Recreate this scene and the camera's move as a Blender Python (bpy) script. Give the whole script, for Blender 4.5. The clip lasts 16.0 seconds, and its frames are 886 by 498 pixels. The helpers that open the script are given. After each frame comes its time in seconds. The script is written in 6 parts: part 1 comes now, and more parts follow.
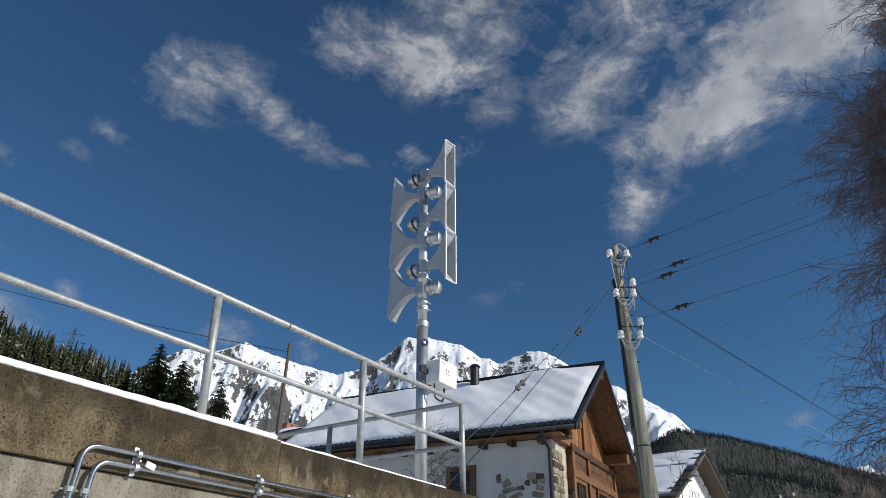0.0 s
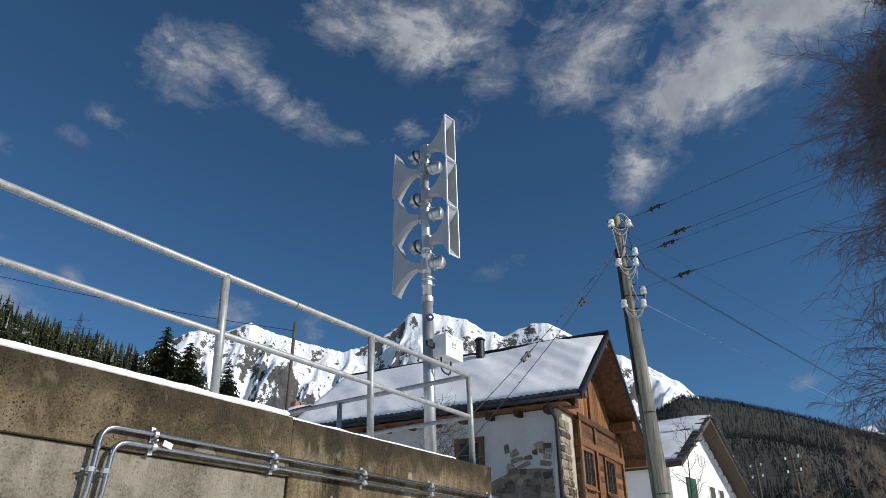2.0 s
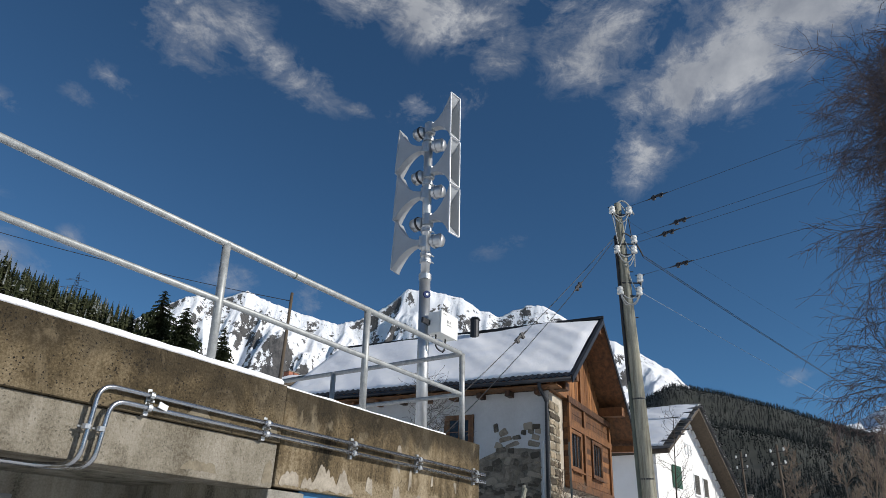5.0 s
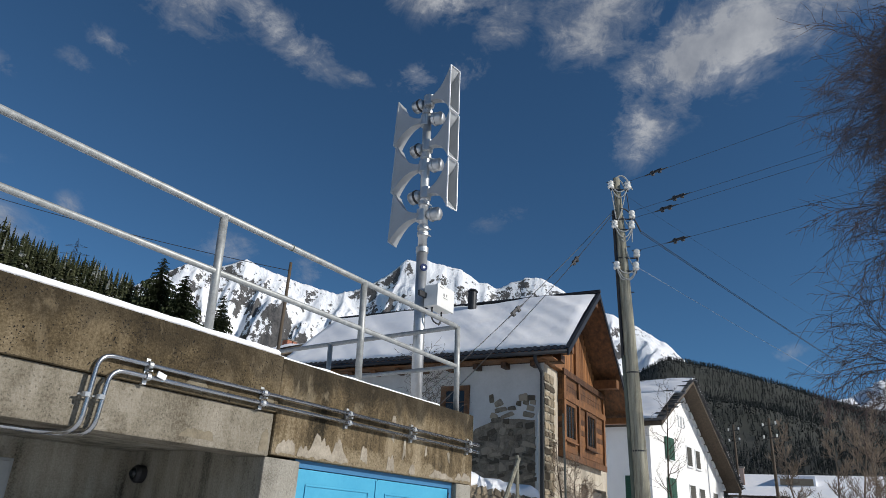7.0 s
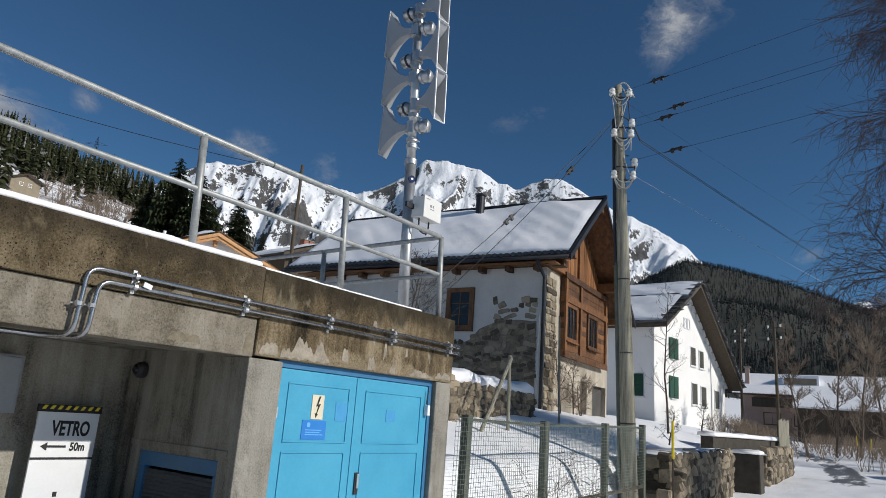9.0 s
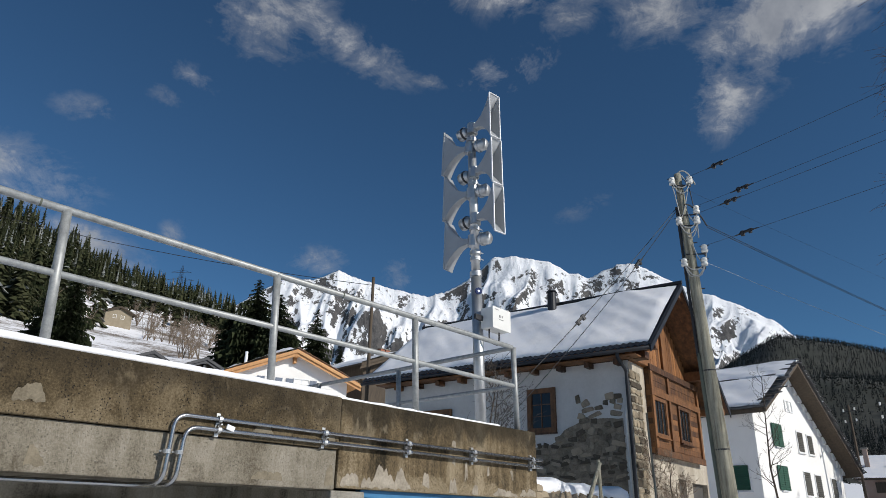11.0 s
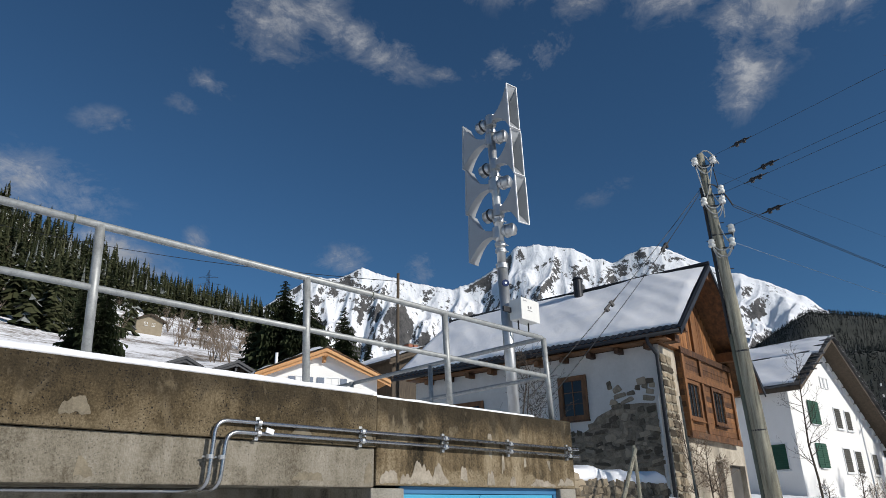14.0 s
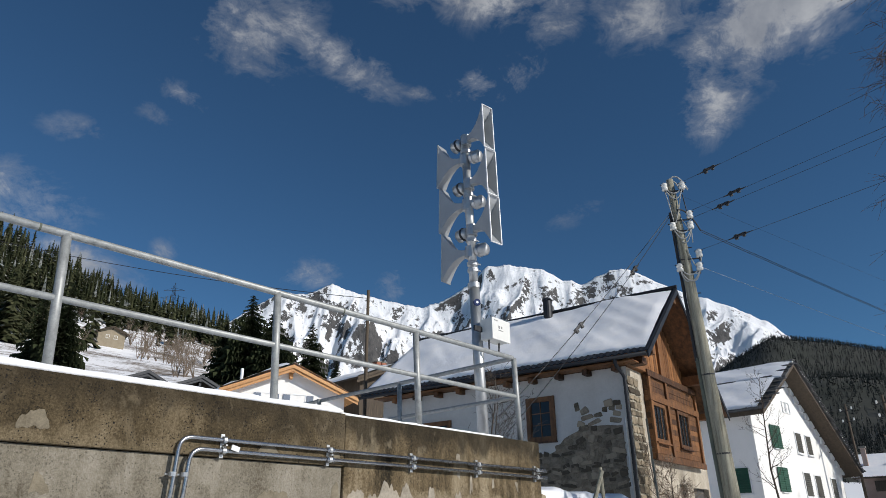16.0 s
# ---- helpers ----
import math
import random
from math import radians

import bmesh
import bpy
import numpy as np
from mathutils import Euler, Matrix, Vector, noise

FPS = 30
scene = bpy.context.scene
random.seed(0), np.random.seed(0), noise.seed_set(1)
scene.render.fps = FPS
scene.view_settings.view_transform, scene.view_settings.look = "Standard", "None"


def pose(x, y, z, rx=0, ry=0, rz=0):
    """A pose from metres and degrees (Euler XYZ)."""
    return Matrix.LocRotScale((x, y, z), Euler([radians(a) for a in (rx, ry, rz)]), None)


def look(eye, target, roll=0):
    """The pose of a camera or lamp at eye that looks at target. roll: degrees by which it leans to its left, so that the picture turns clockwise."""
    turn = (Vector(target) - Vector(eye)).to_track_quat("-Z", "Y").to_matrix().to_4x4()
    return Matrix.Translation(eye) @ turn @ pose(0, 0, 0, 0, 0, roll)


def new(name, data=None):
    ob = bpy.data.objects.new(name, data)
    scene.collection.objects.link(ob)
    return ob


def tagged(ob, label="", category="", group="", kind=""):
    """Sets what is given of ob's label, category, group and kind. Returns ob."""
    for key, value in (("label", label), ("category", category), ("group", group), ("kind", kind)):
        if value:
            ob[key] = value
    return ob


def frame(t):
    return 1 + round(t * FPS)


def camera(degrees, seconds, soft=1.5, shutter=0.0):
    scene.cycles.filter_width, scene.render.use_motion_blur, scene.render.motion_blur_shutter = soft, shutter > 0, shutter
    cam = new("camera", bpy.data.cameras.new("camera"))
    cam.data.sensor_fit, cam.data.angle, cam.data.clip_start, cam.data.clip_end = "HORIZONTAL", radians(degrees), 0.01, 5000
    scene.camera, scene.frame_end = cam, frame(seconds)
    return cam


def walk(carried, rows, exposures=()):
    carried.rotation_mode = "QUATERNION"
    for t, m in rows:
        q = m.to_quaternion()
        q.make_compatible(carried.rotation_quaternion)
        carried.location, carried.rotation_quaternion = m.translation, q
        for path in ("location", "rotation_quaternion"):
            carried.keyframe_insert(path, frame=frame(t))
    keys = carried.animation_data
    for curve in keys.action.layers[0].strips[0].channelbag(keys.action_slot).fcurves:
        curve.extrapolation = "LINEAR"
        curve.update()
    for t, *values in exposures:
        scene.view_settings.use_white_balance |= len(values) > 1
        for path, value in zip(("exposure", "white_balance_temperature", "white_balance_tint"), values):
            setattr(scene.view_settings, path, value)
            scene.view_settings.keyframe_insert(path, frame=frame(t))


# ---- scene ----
cam = camera(65.8, 16.0, soft=0.65)
PATH = [
    (0, (-5.803, -3.566, 1.765), (-4.367, -2.554, 2.719), 1.6),
    (0.5, (-5.808, -3.557, 1.751), (-4.374, -2.522, 2.685), 1.2),
    (1, (-5.836, -3.569, 1.762), (-4.372, -2.604, 2.725), -1.4),
    (1.5, (-5.829, -3.572, 1.759), (-4.375, -2.569, 2.698), -0.6),
    (2, (-5.842, -3.576, 1.745), (-4.38, -2.541, 2.635), -0.1),
    (2.5, (-5.848, -3.595, 1.743), (-4.392, -2.566, 2.651), -0.6),
    (3, (-5.851, -3.602, 1.746), (-4.399, -2.557, 2.64), -0.4),
    (3.5, (-5.855, -3.597, 1.743), (-4.395, -2.575, 2.65), -0.9),
    (4, (-5.867, -3.6, 1.732), (-4.407, -2.546, 2.602), 1.3),
    (6.3, (-5.87, -3.581, 1.738), (-4.375, -2.525, 2.545), 3.4),
    (6.5, (-5.869, -3.606, 1.739), (-4.377, -2.533, 2.527), 3.3),
    (7, (-5.895, -3.637, 1.742), (-4.377, -2.575, 2.497), 3.4),
    (7.5, (-5.946, -3.723, 1.75), (-4.362, -2.66, 2.35), 3.8),
    (8, (-5.98, -3.867, 1.781), (-4.275, -2.919, 2.222), 3.2),
    (8.5, (-5.977, -4.006, 1.782), (-4.344, -2.928, 2.197), 3.7),
    (9, (-5.938, -4.097, 1.795), (-4.368, -2.954, 2.271), 4.2),
    (9.5, (-5.971, -4.203, 1.796), (-4.473, -3.05, 2.451), 2.9),
    (9.7, (-5.972, -4.201, 1.809), (-4.471, -3.066, 2.484), 2.7),
    (11.8, (-6.018, -4.204, 1.95), (-4.729, -2.877, 2.711), 0.2),
    (12, (-6.012, -4.197, 1.946), (-4.715, -2.869, 2.691), -0.1),
    (12.5, (-6.011, -4.186, 1.948), (-4.717, -2.838, 2.66), -1.1),
    (13, (-6.027, -4.191, 1.947), (-4.737, -2.84, 2.663), -1.5),
    (13.5, (-6.041, -4.186, 1.946), (-4.744, -2.842, 2.661), -1.0),
    (14, (-6.041, -4.193, 1.937), (-4.715, -2.879, 2.657), -1.1),
    (14.5, (-6.036, -4.183, 1.938), (-4.691, -2.893, 2.664), -1.4),
    (15, (-6.038, -4.178, 1.939), (-4.684, -2.9, 2.67), -1.1),
    (15.5, (-6.049, -4.182, 1.935), (-4.692, -2.92, 2.688), -0.6),
    (16, (-6.051, -4.177, 1.938), (-4.681, -2.939, 2.706), -0.7),
]
walk(cam, [(t, look(eye, target, roll)) for t, eye, target, roll in PATH],
     exposures=[(0.0, 0.26), (4.0, 0.23), (7.0, 0.15), (8.5, -0.04), (9.5, 0.0), (12.0, 0.06), (16.0, 0.07)])

# ---- world, sun, exposure ----
SUN_EL, SUN_AZ = 27.0, -77.0      # degrees; azimuth from +x, counter-clockwise


def node(nt, kind, x=0, y=0, **sockets):
    n = nt.nodes.new(kind)
    n.location = (x, y)
    for k, v in sockets.items():
        n.inputs[k.replace("_", " ")].default_value = v
    return n


def math_node(nt, op, a, b=0.0, clamp=False):
    n = nt.nodes.new("ShaderNodeMath")
    n.operation, n.use_clamp = op, clamp
    for i, v in enumerate((a, b)):
        if isinstance(v, (int, float)):
            n.inputs[i].default_value = v
        else:
            nt.links.new(v, n.inputs[i])
    return n.outputs[0]


def ramp(nt, fac, stops):
    n = nt.nodes.new("ShaderNodeValToRGB")
    el = n.color_ramp.elements
    while len(el) < len(stops):
        el.new(0.5)
    for e, (p, c) in zip(el, stops):
        e.position = p
        e.color = (*c, 1) if isinstance(c, tuple) else (c, c, c, 1)
    nt.links.new(fac, n.inputs[0])
    return n.outputs[0]


def mix(nt, fac, a, b, mode="MIX"):
    n = nt.nodes.new("ShaderNodeMix")
    n.data_type, n.blend_type = "RGBA", mode
    for s, v in ((n.inputs[0], fac), (n.inputs[6], a), (n.inputs[7], b)):
        if isinstance(v, (int, float)):
            s.default_value = v
        elif isinstance(v, tuple):
            s.default_value = (*v, 1)
        else:
            nt.links.new(v, s)
    return n.outputs[2]


def noise_tex(nt, vec, scale, detail=6, rough=0.55, distort=0.0):
    n = node(nt, "ShaderNodeTexNoise", Scale=scale, Detail=detail, Roughness=rough, Distortion=distort)
    if vec is not None:
        nt.links.new(vec, n.inputs["Vector"])
    return n.outputs["Fac"]


def mapped(nt, vec, scale=(1, 1, 1), rot=(0, 0, 0), loc=(0, 0, 0)):
    n = nt.nodes.new("ShaderNodeMapping")
    n.inputs["Scale"].default_value, n.inputs["Rotation"].default_value, n.inputs["Location"].default_value = scale, rot, loc
    nt.links.new(vec, n.inputs["Vector"])
    return n.outputs[0]


def make_world():
    w = bpy.data.worlds.new("sky")
    scene.world = w
    w.use_nodes = True
    nt = w.node_tree
    nt.nodes.clear()
    sky = nt.nodes.new("ShaderNodeTexSky")
    sky.sky_type, sky.sun_disc = "NISHITA", False
    sky.sun_elevation, sky.sun_rotation = radians(SUN_EL), radians(90 - SUN_AZ)
    sky.altitude, sky.air_density, sky.dust_density, sky.ozone_density = 2000, 0.9, 0.0, 1.2
    geo = nt.nodes.new("ShaderNodeTexCoord")
    d = geo.outputs["Generated"]
    # broken cumulus
    warp = mapped(nt, d, (1, 1, 1.6))
    wisps = math_node(nt, "ADD", math_node(nt, "MULTIPLY", noise_tex(nt, warp, 8.0, 10, 0.68, 0.5), 0.72), math_node(nt, "MULTIPLY", noise_tex(nt, warp, 30.0, 8, 0.7, 0.8), 0.28))
    total = None
    for az, el, w_az, w_el, tilt, amp in CLOUDS:
        # an elliptical bank in azimuth and elevation
        a, e = radians(az), radians(el)
        c = Vector((math.cos(e) * math.cos(a), math.cos(e) * math.sin(a), math.sin(e)))
        right = Vector((math.sin(a), -math.cos(a), 0))
        up = right.cross(c)
        t = radians(tilt)
        r2, u2 = right * math.cos(t) + up * math.sin(t), up * math.cos(t) - right * math.sin(t)
        terms = []
        for axis, wid in ((r2, w_az), (u2, w_el)):
            dot = nt.nodes.new("ShaderNodeVectorMath")
            dot.operation = "DOT_PRODUCT"
            nt.links.new(d, dot.inputs[0])
            dot.inputs[1].default_value = axis
            q = math_node(nt, "SUBTRACT", dot.outputs["Value"], axis.dot(c))
            q = math_node(nt, "DIVIDE", q, math.sin(radians(wid)))
            terms.append(math_node(nt, "MULTIPLY", q, q))
        g = math_node(nt, "ADD", *terms)
        dotc = nt.nodes.new("ShaderNodeVectorMath")
        dotc.operation = "DOT_PRODUCT"
        nt.links.new(d, dotc.inputs[0])
        dotc.inputs[1].default_value = c
        front = math_node(nt, "GREATER_THAN", dotc.outputs["Value"], 0.3)
        g = math_node(nt, "MULTIPLY", g, -1.0)
        g = math_node(nt, "POWER", 2.718, g)
        g = math_node(nt, "MULTIPLY", math_node(nt, "MULTIPLY", g, amp), front)
        total = g if total is None else math_node(nt, "MAXIMUM", total, g)
    mask = math_node(nt, "ADD", total, math_node(nt, "MULTIPLY", math_node(nt, "SUBTRACT", wisps, 0.50), 4.2))
    mask = math_node(nt, "MULTIPLY", mask, math_node(nt, "MINIMUM", math_node(nt, "MULTIPLY", total, 3.0), 1.0))
    cover = ramp(nt, mask, [(0.08, 0.0), (0.55, 0.24), (1.25, 0.80)])
    shade = noise_tex(nt, mapped(nt, d, (1, 1, 1.3), loc=(0.03, 0.05, 0.06)), 9.0, 6, 0.6, 0.2)
    lit = ramp(nt, shade, [(0.30, (2.5, 2.7, 3.1)), (0.66, (5.6, 5.7, 5.9))])
    clear = mix(nt, 1.0, sky.outputs[0], (0.42, 0.70, 0.86), "MULTIPLY")
    col = mix(nt, cover, clear, lit)
    bg = node(nt, "ShaderNodeBackground", Strength=0.085)
    nt.links.new(col, bg.inputs[0])
    out = nt.nodes.new("ShaderNodeOutputWorld")
    nt.links.new(bg.outputs[0], out.inputs[0])


# cloud banks: azimuth, elevation, half widths, tilt, strength
CLOUDS = [
    (61, 38.5, 3.4, 2.8, -15, 0.85), (54, 38, 3.5, 1.6, -12, 0.62), (49.5, 36.5, 3.4, 1.5, -14, 0.72), (45, 35.6, 2.2, 0.8, -16, 0.5),
    (46, 44.5, 3.5, 2.4, -30, 0.8), (38, 44, 6.0, 2.8, -4, 0.95), (32, 47, 6.0, 3.0, 5, 0.8), (30, 40.5, 2.6, 1.8, 30, 0.6),
    (20, 41.5, 4.2, 3.6, 15, 1.0), (12.5, 36.5, 4.6, 3.0, 32, 1.15), (16.5, 32.0, 3.2, 2.0, 48, 0.8), (7, 38.5, 5, 3.6, 30, 1.15),
    (1, 40.5, 6, 4.2, 20, 1.25), (-6, 44, 8, 5, 10, 1.0), (39, 35.6, 2.4, 1.3, 20, 0.6), (12, 47, 8, 4, 20, 0.8),
    (68.3, 31, 1.4, 0.8, -25, 0.42), (74, 28.8, 2.4, 1.0, 10, 0.42), (66.4, 33, 2.0, 0.9, -15, 0.4), (30, 24.9, 2.8, 1.0, 15, 0.26),
    (66, 21.0, 1.0, 0.9, 0, 0.5), (53.6, 20.3, 2.4, 1.2, 8, 0.52), (46.4, 19.8, 1.4, 1.6, 30, 0.55), (71, 18.6, 4.5, 1.8, -22, 0.62),
    (78, 23, 5, 2.6, -10, 0.5), (7, 13.6, 1.4, 0.6, 5, 0.6), (58, 40, 3, 2.4, -10, 0.5), (34, 36.5, 3, 1.6, 40, 0.5),
]
make_world()
sun = new("sun", bpy.data.lights.new("sun", "SUN"))
sun.data.energy, sun.data.angle, sun.data.color = 4.0, radians(0.53), (1.0, 0.955, 0.89)
_a, _e = radians(SUN_AZ), radians(SUN_EL)
sun.matrix_world = look((0, 0, 0), (-math.cos(_e) * math.cos(_a), -math.cos(_e) * math.sin(_a), -math.sin(_e)))

# ---- materials ----
def surface(name, dark, light, scale=3.0, fine=60.0, rough=0.7, metal=0.0, bump=0.15, stretch=(1, 1, 1), per_object=0.0, spec=0.4, low=0.3, high=0.7, local=False):
    """Two-scale mottled surface in real-world size."""
    m = bpy.data.materials.new(name)
    m.use_nodes = True
    nt = m.node_tree
    b = nt.nodes["Principled BSDF"]
    if local:
        vec = nt.nodes.new("ShaderNodeTexCoord").outputs["Object"]
    else:
        vec = nt.nodes.new("ShaderNodeNewGeometry").outputs["Position"]
    vec = mapped(nt, vec, stretch)
    big = noise_tex(nt, vec, scale, 5, 0.6)
    small = noise_tex(nt, vec, fine, 4, 0.65)
    f = math_node(nt, "ADD", math_node(nt, "MULTIPLY", big, 0.65), math_node(nt, "MULTIPLY", small, 0.35))
    if per_object:
        rnd = nt.nodes.new("ShaderNodeObjectInfo").outputs["Random"]
        f = math_node(nt, "ADD", f, math_node(nt, "MULTIPLY", math_node(nt, "SUBTRACT", rnd, 0.5), per_object))
    col = ramp(nt, f, [(low, dark), (high, light)])
    nt.links.new(col, b.inputs["Base Color"])
    b.inputs["Metallic"].default_value = metal
    b.inputs["Specular IOR Level"].default_value = spec
    r = math_node(nt, "ADD", math_node(nt, "MULTIPLY", small, 0.25), rough - 0.125, True)
    nt.links.new(r, b.inputs["Roughness"])
    if bump:
        bp = node(nt, "ShaderNodeBump", Strength=bump, Distance=0.02)
        nt.links.new(f, bp.inputs["Height"])
        nt.links.new(bp.outputs[0], b.inputs["Normal"])
    return m


def snow_material():
    m = bpy.data.materials.new("snow")
    m.use_nodes = True
    nt = m.node_tree
    b = nt.nodes["Principled BSDF"]
    pos = nt.nodes.new("ShaderNodeNewGeometry").outputs["Position"]
    n1, n2 = noise_tex(nt, pos, 1.6, 5, 0.55), noise_tex(nt, pos, 26, 4, 0.6)
    nt.links.new(ramp(nt, n1, [(0.3, (0.80, 0.82, 0.86)), (0.7, (0.90, 0.90, 0.90))]), b.inputs["Base Color"])
    b.inputs["Roughness"].default_value = 0.6
    b.inputs["Specular IOR Level"].default_value = 0.25
    h = math_node(nt, "ADD", n1, math_node(nt, "MULTIPLY", n2, 0.25))
    bp = node(nt, "ShaderNodeBump", Strength=0.35, Distance=0.08)
    nt.links.new(h, bp.inputs["Height"])
    nt.links.new(bp.outputs[0], b.inputs["Normal"])
    return m


def ground_material():
    """Snow, with a trodden and half-thawed roadway."""
    m = bpy.data.materials.new("snowy_ground")
    m.use_nodes = True
    nt = m.node_tree
    b = nt.nodes["Principled BSDF"]
    pos = nt.nodes.new("ShaderNodeNewGeometry").outputs["Position"]
    n1, n2, n3 = noise_tex(nt, pos, 0.9, 6, 0.6), noise_tex(nt, pos, 14, 5, 0.65), noise_tex(nt, mapped(nt, pos, (0.30, 1.5, 1)), 1.0, 7, 0.68)
    snow = ramp(nt, n1, [(0.3, (0.80, 0.82, 0.86)), (0.7, (0.90, 0.90, 0.90))])
    asphalt = ramp(nt, n2, [(0.3, (0.035, 0.036, 0.04)), (0.7, (0.075, 0.073, 0.07))])
    sep = nt.nodes.new("ShaderNodeSeparateXYZ")
    nt.links.new(pos, sep.inputs[0])
    # a thawed track along the road, bending away to the north
    bx = math_node(nt, "SUBTRACT", sep.outputs[0], 14.0)
    cy = math_node(nt, "SUBTRACT", sep.outputs[1], math_node(nt, "ADD", math_node(nt, "MULTIPLY", math_node(nt, "MULTIPLY", bx, bx), 0.0055), -1.8))
    rut = math_node(nt, "SUBTRACT", 1.45, math_node(nt, "ABSOLUTE", cy), True)
    inx = math_node(nt, "MULTIPLY", ramp(nt, math_node(nt, "DIVIDE", sep.outputs[0], 100), [(0.17, 0.0), (0.23, 1.0)]), rut)
    wet = ramp(nt, math_node(nt, "MULTIPLY", inx, math_node(nt, "MULTIPLY", n3, 2.0)), [(0.84, 0.0), (0.95, 0.9)])
    nt.links.new(mix(nt, wet, snow, asphalt), b.inputs["Base Color"])
    nt.links.new(ramp(nt, wet, [(0.0, 0.6), (1.0, 0.4)]), b.inputs["Roughness"])
    b.inputs["Specular IOR Level"].default_value = 0.3
    h = math_node(nt, "ADD", math_node(nt, "MULTIPLY", n1, 1.0), math_node(nt, "MULTIPLY", n2, 0.35))
    bp = node(nt, "ShaderNodeBump", Strength=0.5, Distance=0.12)
    nt.links.new(h, bp.inputs["Height"])
    nt.links.new(bp.outputs[0], b.inputs["Normal"])
    return m


def mountain_material():
    m = bpy.data.materials.new("snowy_rock_face")
    m.use_nodes = True
    nt = m.node_tree
    b = nt.nodes["Principled BSDF"]
    g = nt.nodes.new("ShaderNodeNewGeometry")
    pos = g.outputs["Position"]
    sep = nt.nodes.new("ShaderNodeSeparateXYZ")
    nt.links.new(g.outputs["Normal"], sep.inputs[0])
    n1 = noise_tex(nt, mapped(nt, pos, (1, 1, 1.5), (0, radians(24), 0)), 0.0046, 9, 0.66, 0.9)
    n2 = noise_tex(nt, mapped(nt, pos, (1, 1, 0.6), (0, radians(-20), 0)), 0.05, 9, 0.74, 0.3)
    n3 = noise_tex(nt, mapped(nt, pos, (1, 1, 0.45), (radians(12), radians(38), 0)), 0.0075, 8, 0.62, 0.6)
    vein = math_node(nt, "SUBTRACT", 1.0, math_node(nt, "MULTIPLY", math_node(nt, "ABSOLUTE", math_node(nt, "SUBTRACT", n3, 0.5)), 5.0))
    steep = math_node(nt, "SUBTRACT", 1.0, sep.outputs[2])
    f = math_node(nt, "ADD", math_node(nt, "MULTIPLY", steep, 0.95), math_node(nt, "MULTIPLY", math_node(nt, "SUBTRACT", n1, 0.5), 1.35))
    f = math_node(nt, "ADD", f, math_node(nt, "MULTIPLY", math_node(nt, "SUBTRACT", n2, 0.5), 1.0))
    f = math_node(nt, "ADD", f, math_node(nt, "MULTIPLY", math_node(nt, "SUBTRACT", vein, 0.6), 0.28))
    rock_f = ramp(nt, f, [(0.60, 0.0), (0.64, 1.0)])
    rock = ramp(nt, n2, [(0.3, (0.035, 0.035, 0.04)), (0.7, (0.13, 0.125, 0.12))])
    nt.links.new(mix(nt, rock_f, (0.80, 0.81, 0.84), rock), b.inputs["Base Color"])
    b.inputs["Roughness"].default_value = 0.8
    b.inputs["Specular IOR Level"].default_value = 0.1
    bp = node(nt, "ShaderNodeBump", Strength=0.5, Distance=14.0)
    nt.links.new(n2, bp.inputs["Height"])
    nt.links.new(bp.outputs[0], b.inputs["Normal"])
    return m


